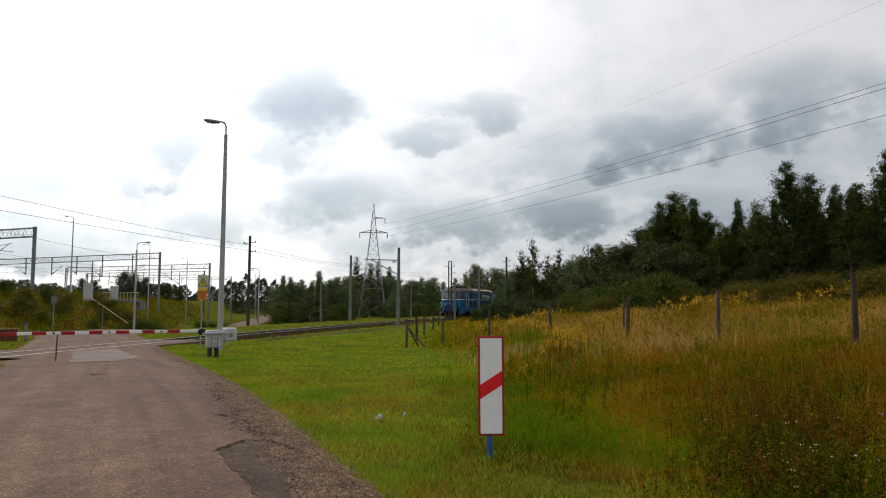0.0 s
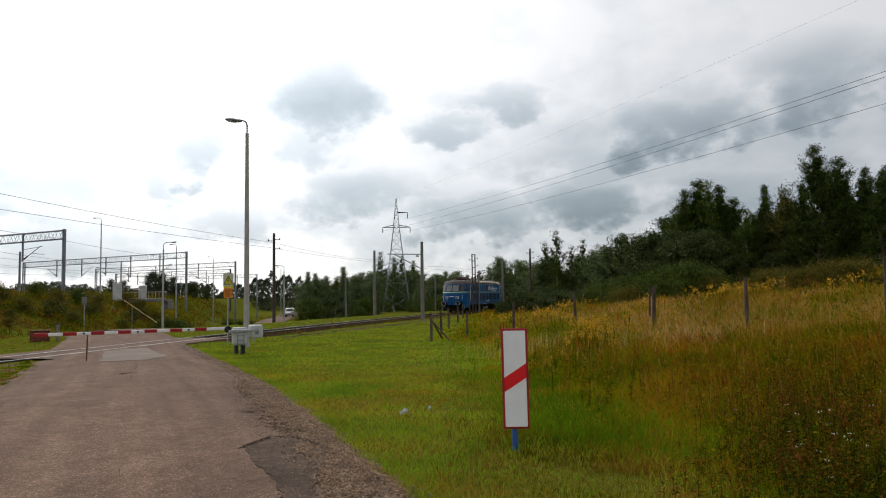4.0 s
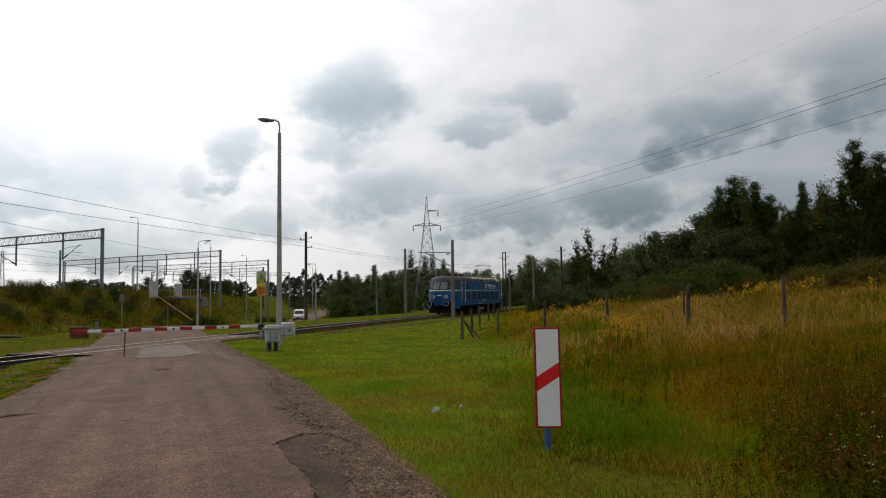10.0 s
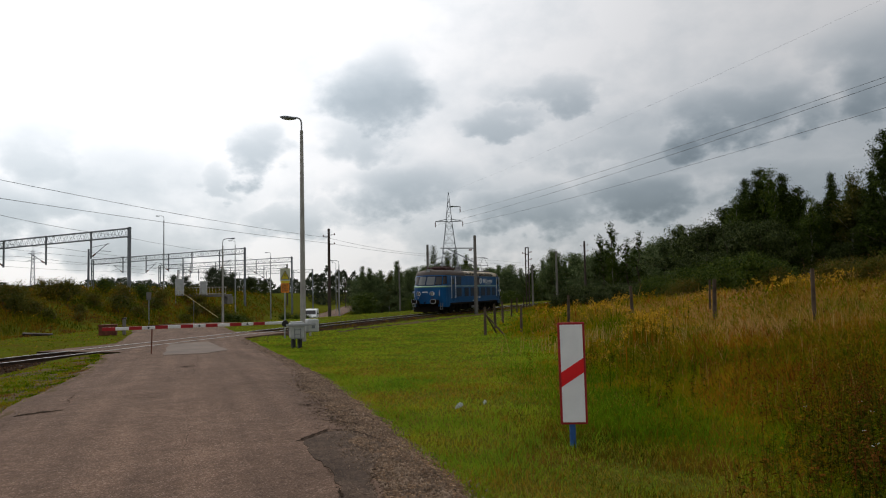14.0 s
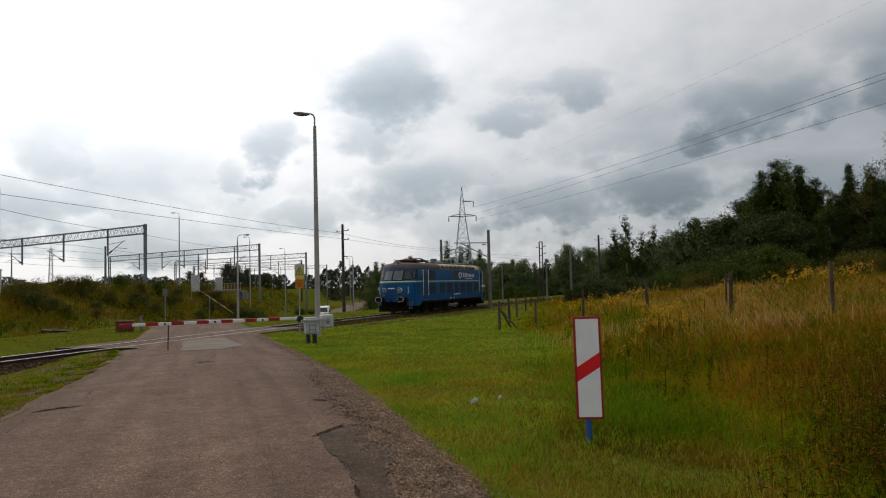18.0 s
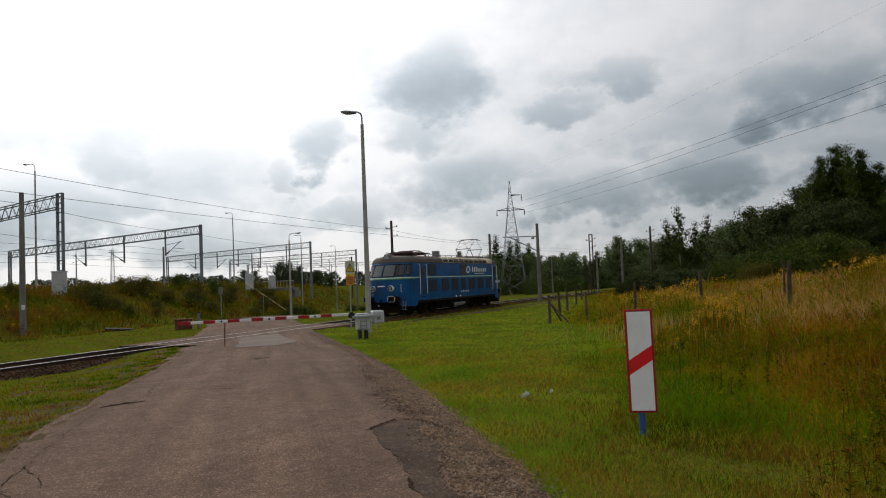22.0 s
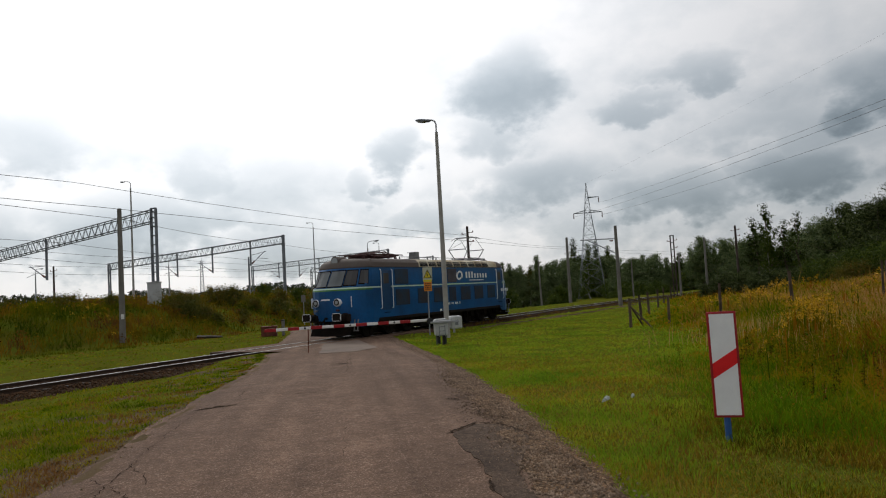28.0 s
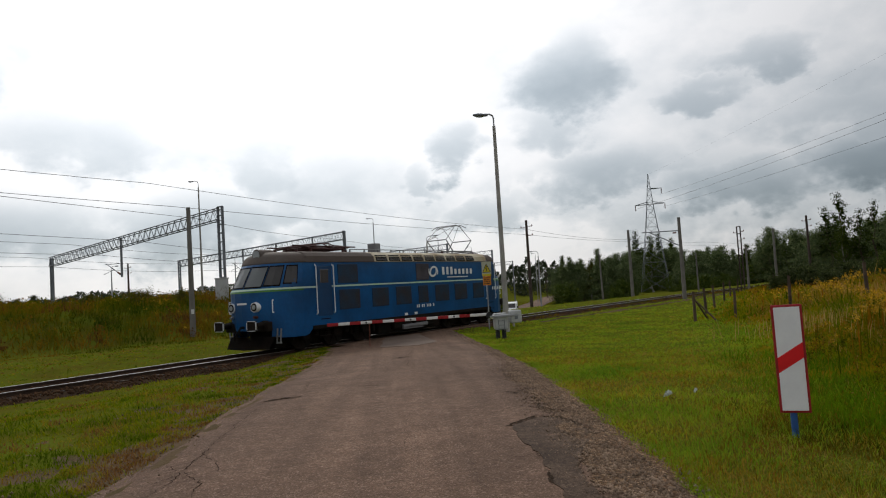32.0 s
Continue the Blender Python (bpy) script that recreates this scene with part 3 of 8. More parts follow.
def pantograph(loco, x, raised):
    p = thing("pantograph", pose(x, 0, 3.78), "", "")
    for k in ("label", "category"):
        if k in p:
            del p[k]
    p.parent = loco
    m = LGREYGEAR if raised else LRED
    tagged(p, "raised diamond pantograph" if raised else "folded red-brown pantograph")
    b = B()
    for y in (-0.75, 0.75):
        rod(b, (-0.95, y, 0.12), (0.95, y, 0.12), 0.035)
    for xx in (-0.95, 0.95):
        rod(b, (xx, -0.8, 0.12), (xx, 0.8, 0.12), 0.04)
        for y in (-0.75, 0.75):
            rod(b, (xx, y, -0.1), (xx, y, 0.12), 0.07, 0.05)
    part("base_frame", b, m, p)
    top = 1.50 if raised else 0.34
    knee = 0.74 if raised else 0.22
    kx = 1.25 if raised else 1.55
    for sgn in (-1, 1):
        b = B()
        for y in (-0.55, 0.55):
            rod(b, (sgn * 0.55, y, 0.14), (sgn * kx, y * 1.1, knee), 0.032, 0.026)
        rod(b, (sgn * kx, -0.62, knee), (sgn * kx, 0.62, knee), 0.028)
        part("lower_arm", b, m, p)
        b = B()
        for y in (-0.6, 0.6):
            rod(b, (sgn * kx, y, knee), (sgn * 0.22, y * 0.9, top), 0.016, 0.014)
        rod(b, (sgn * kx, -0.6, knee), (sgn * 0.22, 0.5, top), 0.010)
        part("upper_arm", b, m, p)
    b = B()
    for xx in (-0.22, 0.22):
        line(b, [(xx, -0.95, top - 0.12), (xx, -0.62, top + 0.03), (xx, 0.62, top + 0.03), (xx, 0.95, top - 0.12)], 0.022)
    for y in (-0.55, 0.55):
        rod(b, (-0.22, y, top), (0.22, y, top), 0.02)
    part("collector_head", b, m, p)
    if not raised:
        b = B()
        for y in (-0.28, 0.28):
            rod(b, (-0.7, y, 0.16), (0.75, y, 0.16), 0.085, 0.085, 10)
        part("spring_cylinder", b, m, p)
        b = B()
        for xx in (-1.0, -0.45, 0.5, 1.05):
            rod(b, (xx, -0.62, 0.22), (xx + 0.12, 0.62, 0.26), 0.03, 0.03, 6)
            box(b, (xx, 0.5, 0.20), (0.22, 0.2, 0.16), 0.02)
        part("linkage", b, m, p)


def make_locomotive():
    loco = thing("locomotive", Matrix(), "blue electric locomotive with pale green stripe and raised rear pantograph", "locomotive")
    b = B()
    loft(b, [(0.86, 1, 1), (1.2, 1, 1), (1.6, 1, 1), (2.25, 1, 1), (2.6, 1, 1), (3.0, 0.995, 1), (3.30, 0.985, 1)])
    part("body", b, LB, loco, "faded blue steel body with rounded cab ends")
    b = B()
    loft(b, [(3.30, 1.0, 1.0), (3.36, 0.995, 1.0), (3.54, 0.95, 0.992), (3.68, 0.84, 0.975), (3.75, 0.6, 0.955), (3.78, 0.3, 0.93)])
    part("roof", b, LROOF, loco, "sooty brown rounded roof", True)
    # pale roof shoulders with a row of louvred lights
    for x0, x1, m, lab in ((-6.6, 2.9, LROOF2, "cream roof edge streaked with rust"), (2.9, 7.0, LROOF, "sooty brown roof edge over the front cab")):
        b = B()
        for sy in (-1, 1):
            last = None
            for y, z in ((1.505, 3.32), (1.455, 3.55), (1.29, 3.70), (1.0, 3.755)):
                ring = [b.verts.new((x, sy * y, z)) for x in np.linspace(x0, x1, 14)]
                if last:
                    for i in range(13):
                        b.faces.new((last[i], last[i + 1], ring[i + 1], ring[i]) if sy > 0 else (ring[i], ring[i + 1], last[i + 1], last[i]))
                last = ring
        part("roof_shoulder", b, m, loco, lab)
    for i in range(9):
        for sy in (-1, 1):
            x = 2.4 - i * 0.92
            b = B()
            m = pose(x, sy * 1.455, 3.475, -sy * 66, 0, 0)
            box(b, (0, 0, 0.012), (0.76, 0.27, 0.03), 0.0, m)
            v = part("roof_light", b, LUNDER, loco)
            b = B()
            for k in range(4):
                box(b, (0, -0.085 + k * 0.057, 0.030), (0.74, 0.010, 0.010), 0, m)
            part("louvre", b, LGREYGEAR, v)
    # the body reaches lower under the cabs
    for sx in (1, -1):
        for sy in (1, -1):
            b, last = B(), None
            for x, y, z in ((6.75, 1.50, 0.84), (7.0, 1.50, 0.60), (7.2, 1.50, 0.54), (7.68, 1.46, 0.54), (8.12, 1.32, 0.56), (8.44, 1.08, 0.60)):
                pair = [b.verts.new((sx * xx, sy * yy, zz)) for xx, yy, zz in ((x, y, 0.90), (x, y, z), (x, y - 0.06, z), (x, y - 0.06, 0.90))]
                if last:
                    for i in range(4):
                        b.faces.new((last[i], last[(i + 1) % 4], pair[(i + 1) % 4], pair[i]))
                last = pair
            bmesh.ops.recalc_face_normals(b, faces=b.faces)
            part("cab_apron", b, LB, loco, "blue skirt below the cab")
    # stripe round the body
    b = B()
    for z0, z1, g in ((2.32, 2.385, 0.012),):
        lo, hi = hull(z0), hull(z1)
        n = len(lo)
        A = [b.verts.new((x + math.copysign(g, x), y + math.copysign(g, y) if abs(y) > 1e-6 else 0, z0)) for x, y in lo]
        C = [b.verts.new((x + math.copysign(g, x), y + math.copysign(g, y) if abs(y) > 1e-6 else 0, z1)) for x, y in hi]
        for i in range(n):
            b.faces.new((A[i], A[(i + 1) % n], C[(i + 1) % n], C[i]))
    part("stripe", b, LSTRIPE, loco, "pale green stripe")
    for sx in (1, -1):
        b = B()
        A = []
        for z in (2.25, 2.31):
            h = hull(z)[:13]
            A.append([b.verts.new((sx * (x + 0.012), sx * (y + math.copysign(0.01, y) if abs(y) > 1e-6 else 0), z)) for x, y in h])
        for i in range(12):
            b.faces.new((A[0][i], A[0][i + 1], A[1][i + 1], A[1][i]))
        part("nose_band", b, LGREEN, loco, "green band under the windscreens")
    # dark machine-room panels, upper panel, brown panel, doors
    def u(v):
        return 8.9 - v

    def panel(name, u0, u1, z0, z1, m, sy, d=0.018, lab=""):
        c, w = (u(u0) + u(u1)) / 2, abs(u1 - u0)
        return part(name, box(B(), (c, sy * (HALF + 0.002), (z0 + z1) / 2), (w, 2 * d, z1 - z0), 0.012), m, loco, lab)

    for sy in (1, -1):
        f = (lambda a, c: (a, c)) if sy > 0 else (lambda a, c: (LEN - c, LEN - a))
        for u0, u1 in ((3.65, 4.92), (5.72, 6.85), (7.38, 8.52), (9.08, 9.87), (10.46, 11.66), (12.2, 13.35), (13.95, 15.05)):
            g = panel("ventilation_grille", *f(u0, u1), 1.40, 2.20, LPANEL, sy, lab="soot-dark ventilation grille")
            b = B()
            a0, a1 = f(u0, u1)
            for k in range(9):
                box(b, ((u(a0) + u(a1)) / 2, sy * (HALF + 0.024), 1.46 + k * 0.085), (abs(a1 - a0) - 0.1, 0.008, 0.02))
            part("grille_slat", b, LPANEL, g)
        panel("upper_panel", *f(3.63, 4.85), 2.46, 3.22, LPANEL, sy)
        panel("brown_panel", *f(8.98, 10.02), 2.46, 3.22, LBROWN, sy, lab="brownish repainted panel")
        for u0, u1 in ((2.42, 3.24), (15.35, 16.15)):
            a0, a1 = f(u0, u1)
            dr = panel("cab_door", a0, a1, 1.22, 3.15, LBDOOR, sy, 0.012, "dark blue crew door")
            panel("door_window", a0 + 0.18, a1 - 0.18, 2.5, 3.02, LGLASS, sy, 0.022).parent = dr
            for e in (a0 - 0.09, a1 + 0.07):
                b = line(B(), [(u(e), sy * HALF, 1.30), (u(e), sy * (HALF + 0.07), 1.34), (u(e), sy * (HALF + 0.07), 3.16), (u(e), sy * HALF, 3.2)], 0.022, 6)
                part("handrail", b, LWHITE, dr, "white handrail")
            for z in (0.45, 0.78, 1.1):
                part("step", box(B(), ((u(a0) + u(a1)) / 2, sy * (HALF - 0.06), z), (0.5, 0.16, 0.03)), LUNDER, dr)
        # company mark and lettering as plain shapes
        a0, a1 = f(10.02, 10.72)
        b = B()
        cx = (u(a0) + u(a1)) / 2
        for k in (-1, 1):
            last = None
            for q in np.linspace(-25, 215, 15):
                w = 0.035 + 0.075 * math.sin(radians((q + 25) * 0.75))
                c, sn = math.cos(radians(q)), math.sin(radians(q))
                pair = []
                for rr in (0.27 - w / 2, 0.27 + w / 2):
                    px, pz = rr * c * 1.15, rr * sn * 0.95
                    pair += [b.verts.new((cx - sy * (k * px + 0.06 * k), sy * (HALF + d), 2.84 + k * (pz - 0.04))) for d in (0.018, 0.028)]
                if last:
                    for i, j in ((0, 2), (1, 3), (0, 1), (2, 3)):
                        b.faces.new((last[i], last[j], pair[j], pair[i]))
                last = pair
        bmesh.ops.recalc_face_normals(b, faces=b.faces)
        part("emblem", b, LWHITE, loco, "white interlocked emblem")
        b = B()
        a0, a1 = f(11.05, 14.0)
        for k in range(8):
            x = u(a0) + (u(a1) - u(a0)) * (k + 0.5) / 8
            yy = sy * (HALF + 0.024)
            box(b, (x, yy, 2.86 if k < 3 else 2.81), (0.20, 0.008, 0.38 if k < 3 else 0.27), 0.003)
        box(b, ((u(a0) + u(a1)) / 2, sy * (HALF + 0.024), 2.545), (1.9, 0.008, 0.05))
        part("lettering", b, LWHITE, loco, "white lettering shapes")
        a0, a1 = f(8.85, 10.3)
        for k in range(11):
            x = u(a0) + (u(a1) - u(a0)) * (k + 0.5) / 11
            if k not in (2, 5, 9):
                part("number_bar", box(B(), (x, sy * (HALF + 0.024), 1.26), (0.07, 0.008, 0.13)), LWHITE, loco)
        for q in (7.9, 8.65):
            a, c = f(q, q + 0.25)
            part("data_plate", box(B(), ((u(a) + u(c)) / 2, sy * (HALF + 0.024), 0.95), (0.22, 0.008, 0.11)), LWHITE, loco)
        b = B()
        a0, a1 = f(15.9, 17.0)
        for k in range(6):
            box(b, (u(a0) + (u(a1) - u(a0)) * (k + 0.5) / 6, sy * (HALF + 0.024), 1.86), (0.10, 0.008, 0.17))
        part("marking", b, LWHITE, loco, "small white marking bars")
        b = box(B(), (0, sy * (HALF - 0.02), 0.80), (LEN - 4.2, 0.08, 0.16), 0.02)
        part("sill", b, LUNDER, loco, "black frame edge")
    # cab fronts
    for sx in (1, -1):
        def at(bm_pts):
            return [(sx * x, sx * y, z) for x, y, z in bm_pts]

        def nose_quad(name, i0, i1, z0, z1, m, out=0.02, lab="", par=loco, trim=0.0):
            b = B()
            rows = []
            for z in np.linspace(z0, z1, 3):
                h = hull(z)
                pts = []
                for t in np.linspace(i0 + trim, i1 - trim, max(3, int(abs(i1 - i0)) * 2 + 1)):
                    i, f2 = int(math.floor(t)), t - math.floor(t)
                    x = h[i][0] * (1 - f2) + h[min(i + 1, 12)][0] * f2
                    y = h[i][1] * (1 - f2) + h[min(i + 1, 12)][1] * f2
                    k = out / max(0.3, math.hypot(x - 7.2, y))
                    pts.append((x + (x - 7.2) * k, y + y * k * 0.6, z))
                rows.append([b.verts.new(p) for p in at(pts)])
            for r0, r1 in zip(rows, rows[1:]):
                for i in range(len(r0) - 1):
                    b.faces.new((r0[i], r0[i + 1], r1[i + 1], r1[i]))
            bmesh.ops.solidify(b, geom=b.faces[:], thickness=0.012)
            return part(name, b, m, par, lab)

        frames = []
        for i0, i1, z0, m, lab in ((4.05, 5.86, 2.47, LPALE, "windscreen with a pale reflection in its colour"), (6.14, 7.95, 2.47, LPALE, "windscreen with a pale reflection in its colour"), (2.35, 3.80, 2.50, LGLASS, "dark quarter window"),
                                   (8.20, 9.65, 2.50, LGLASS, "dark quarter window"), (0.75, 1.95, 2.56, LGLASS, "cab side window"), (10.05, 11.25, 2.56, LGLASS, "cab side window")):
            fr = nose_quad("windscreen_frame", i0 - 0.10, i1 + 0.10, z0 - 0.05, 3.22, LUNDER, 0.010)
            nose_quad("windscreen", i0, i1, z0, 3.17, m, 0.024, lab, fr)
            frames.append(fr)
        for k in (-1, 1):
            b = line(B(), at([(8.72, k * 0.25, 2.50), (8.42, k * 0.45, 2.95)]), 0.014, 5)
            part("wiper", b, LUNDER, frames[0 if k > 0 else 1])
            for y, z in ((k * 0.62, 1.72),):
                b = B()
                rod(b, *at([(8.62, y, z), (8.885, y, z)]), 0.19, 0.175, 24)
                hl = part("headlamp", b, LWHITE, loco, "round headlamp with a pale rim")
                b = B()
                rod(b, *at([(8.86, y, z), (8.893, y, z)]), 0.152, 0.152, 24)
                part("bowl", b, LUNDER, hl)
                b = B()
                rod(b, *at([(8.88, y, z), (8.91, y, z)]), 0.10, 0.085, 18)
                part("lens", b, LLAMP, hl)
                b = B()
                rod(b, *at([(8.70, y * 1.02, z - 0.36), (8.92, y * 1.02, z - 0.36)]), 0.055, 0.05, 12)
                part("tail_lamp", b, LRED if k > 0 else LGREYGEAR, loco)
            b = line(B(), at([(8.36, k * 1.12, 1.50), (8.50, k * 1.18, 1.50), (8.50, k * 1.18, 1.95), (8.36, k * 1.12, 1.95)]), 0.018, 6)
            part("corner_handle", b, LWHITE, loco, "white corner grab handle")
            # buffers
            b = B()
            rod(b, *at([(8.5, k * 0.88, 1.06), (9.2, k * 0.88, 1.06)]), 0.12, 0.10, 12)
            rod(b, *at([(8.45, k * 0.88, 1.06), (8.75, k * 0.88, 1.06)]), 0.19, 0.15, 12)
            bf = part("buffer", b, LUNDER, loco, "black side buffer with a white-edged plate")
            b = box(B(), at([(9.24, k * 0.88, 1.06)])[0], (0.05, 0.50, 0.36), 0.02)
            part("buffer_plate", b, LUNDER, bf)
            b = B()
            for y, z, w, h in ((0, 0.17, 0.40, 0.018), (0, -0.17, 0.40, 0.018), (-0.235, 0, 0.018, 0.27), (0.235, 0, 0.018, 0.27)):
                box(b, at([(9.25, k * 0.88 + y, 1.06 + z)])[0], (0.055, w, h))
            part("plate_edge", b, LWHITE, bf, "white painted edge")
            b = line(B(), at([(8.35, k * 1.35, 0.35), (8.35, k * 1.42, 0.9)]), 0.03, 6)
            line(b, at([(8.35, k * 1.16, 0.35), (8.35, k * 1.23, 0.9)]), 0.03, 6)
            for z in (0.38, 0.62):
                line(b, at([(8.35, k * 1.12, z), (8.35, k * 1.42, z)]), 0.025, 6)
            part("shunter_step", b, LGREYGEAR, loco)
        b = box(B(), at([(8.62, 0, 1.0)])[0], (0.28, 2.3, 0.36), 0.04)
        part("buffer_beam", b, LUNDER, loco)
        b = B()
        rod(b, *at([(8.6, 0, 1.0), (9.0, 0, 1.0)]), 0.06, 0.05)
        line(b, at([(9.0, 0, 1.0), (9.08, 0, 0.9), (9.0, 0, 0.72)]), 0.04)
        part("coupler_hook", b, LUNDER, loco)
        for y in (-0.45, -0.3, 0.3, 0.45):
            b = line(B(), at([(8.7, y, 0.95), (8.95, y, 0.75), (8.9, y, 0.5)]), 0.025, 6)
            part("brake_hose", b, LUNDER, loco)
        b = B()
        vs = [b.verts.new(p) for p in at([(8.45, -1.2, 0.62), (8.45, 1.2, 0.62), (8.72, 1.15, 0.18), (8.9, 0, 0.16), (8.72, -1.15, 0.18), (8.6, 0, 0.62)])]
        b.faces.new((vs[0], vs[5], vs[3], vs[4]))
        b.faces.new((vs[5], vs[1], vs[2], vs[3]))
        bmesh.ops.solidify(b, geom=b.faces[:], thickness=0.03)
        part("rail_guard", b, LUNDER, loco)
        b = B()
        rod(b, *at([(7.35, 0, 3.68), (8.10, 0, 3.66)]), 0.20, 0.23, 18)
        lamp = part("roof_headlamp", b, LROOF, loco, "round headlamp on the roof edge")
        b = B()
        rod(b, *at([(8.09, 0, 3.66), (8.13, 0, 3.66)]), 0.19, 0.18, 18)
        part("lens", b, LPALE, lamp)
        b = box(B(), at([(8.905, 0, 1.86)])[0], (0.02, 0.5, 0.07))
        part("number_bar", b, LWHITE, loco)
    # roof gear
    pantograph(loco, -5.4, True)
    pantograph(loco, 5.0, False)
    b = box(B(), (1.35, 0.25, 3.98), (0.46, 0.42, 0.50), 0.03)
    part("roof_box", b, LGREYGEAR, loco, "grey equipment box")
    for y in (-0.7, 0.75):
        b = B()
        rod(b, (-4.2, y, 3.90), (3.6, y, 3.90), 0.02, 0.02, 6)
        for x in np.arange(-4.0, 3.7, 0.95):
            rod(b, (x, y, 3.68), (x, y, 3.9), 0.05, 0.03, 6)
        part("roof_conductor", b, LGREYGEAR, loco)
    for x, y in ((6.6, 0.6), (6.6, -0.6), (3.6, 0.5), (3.9, -0.5), (-3.8, 0.55), (-6.9, 0.5), (-6.9, -0.5)):
        b = B()
        for k in range(4):
            rod(b, (x, y, 3.68 + k * 0.06), (x, y, 3.73 + k * 0.06), 0.09 - 0.01 * k, 0.06, 8)
        part("insulator", b, LRED, loco)
    b = B()
    for x in (6.4, 5.9, 4.2, 3.6):
        rod(b, (x, -0.85, 3.95), (x + 0.25, 0.85, 3.95), 0.03)
    rod(b, (3.2, 0.7, 4.0), (6.9, 0.7, 4.02), 0.028)
    rod(b, (3.0, -0.7, 4.0), (6.9, -0.7, 4.02), 0.028)
    part("roof_busbar", b, LRED, loco, "red-brown roof busbars")
    # bogies and wheels
    first = None
    for bx in (5.15, -5.15):
        bog = thing("bogie", pose(bx, 0, 0), "", "")
        for k in ("label", "category"):
            if k in bog:
                del bog[k]
        bog.parent = loco
        tagged(bog, "black three-axle bogie")
        for sy in (1, -1):
            b = B()
            box(b, (0, sy * 1.12, 0.78), (4.9, 0.14, 0.26), 0.03)
            for x in (-1.75, 0, 1.75):
                box(b, (x, sy * 1.15, 0.56), (0.42, 0.20, 0.38), 0.03)
            for x in (-2.35, -0.9, 0.9, 2.35):
                box(b, (x, sy * 1.14, 0.52), (0.12, 0.12, 0.34), 0.02)
            part("side_frame", b, LUNDER, bog)
            for x in (-1.2, -0.55, 0.55, 1.2):
                b = B()
                for k in range(5):
                    rod(b, (x, sy * 1.2, 0.46 + k * 0.07), (x, sy * 1.2, 0.51 + k * 0.07), 0.10, 0.10, 10)
                part("spring", b, LUNDER, bog)
        for x in (-1.75, 0, 1.75):
            ws = new("wheelset")
            ws.parent = loco
            ws.matrix_basis = pose(bx + x, 0, 0.63)
            tagged(ws, "dark spoked wheelset")
            for sy in (1, -1):
                if first is None:
                    first = part("wheel", wheel_mesh(), LUNDER, ws)
                    w = first
                else:
                    w = new("wheel", first.data)
                    w.parent = ws
                w.matrix_basis = pose(0, sy * 0.80, 0, 0, 0, 0 if sy < 0 else 180)
            b = B()
            rod(b, (0, -0.75, 0), (0, 0.75, 0), 0.09, 0.09, 10)
            part("axle", b, LUNDER, ws)
            WHEELSETS.append((ws, bx + x))
    for x, w, sy in ((0.9, 1.3, 1), (-0.9, 1.6, 1), (0.9, 1.3, -1), (-0.9, 1.6, -1)):
        b = box(B(), (x, sy * 1.05, 0.56), (w, 0.6, 0.46), 0.04)
        part("underfloor_box", b, LUNDER, loco)
    for sy in (1, -1):
        b = B()
        rod(b, (-0.9, sy * 1.36, 0.42), (1.0, sy * 1.36, 0.40), 0.09, 0.09, 10)
        box(b, (0.2, sy * 1.37, 0.30), (1.5, 0.08, 0.05))
        part("air_pipe", b, LGREYGEAR, loco, "pale grey pipe and bracket")
    # motors and tank, oversized as black blocks that stand for the underside's shade
    for bx in (5.15, -5.15):
        for dx in (-1.87, 0, 1.87):
            b = box(B(), (bx + dx, 0, 0.50), (1.84, 1.36, 0.74), 0.05)
            part("traction_motor", b, LUNDER, loco, "black motor block filling the shaded bogie")
    b = box(B(), (0, 0, 0.53), (4.8, 2.2, 0.72), 0.05)
    part("tank", b, LUNDER, loco, "black underfloor tank filling the shaded gap")
    return loco


LOCO = make_locomotive()
STATIONS = ((0, 74.5), (3, 68.2), (6, 61.4), (9, 54.4), (11, 49.8), (13, 45.2), (17, 35.8), (19, 31.2), (21, 26.9), (23, 22.4), (24.5, 19.1), (27, 13.8), (28, 11.6), (30, 7.25), (31, 5.12), (32, 2.95))


def locomotive_motion():
    ts = np.arange(0, 32.01, 0.5)
    st = np.interp(ts, *zip(*STATIONS))
    st[1:-1] = (st[:-2] + 2 * st[1:-1] + st[2:]) / 4
    rows = []
    for t, s in zip(ts, st):
        a, c = Vector(track(s)[:2]), Vector(track(s + LEN)[:2])
        mid, d = (a + c) / 2, (a - c)
        rows.append((float(t), pose(mid.x, mid.y, 0.0, 0, 0, math.degrees(math.atan2(d.y, d.x)))))
    walk(LOCO, rows)
    fine = np.arange(0, 32.01, 0.25)
    sf = np.interp(fine, ts, st)
    for ws, x in WHEELSETS:
        walk(ws, [(float(t), pose(x, 0, 0.63, 0, math.degrees((st[0] - s) / 0.63), 0)) for t, s in zip(fine, sf)])

# ---- crossing furniture ----
def gz(x, y):
    return float(terrain(x, y))


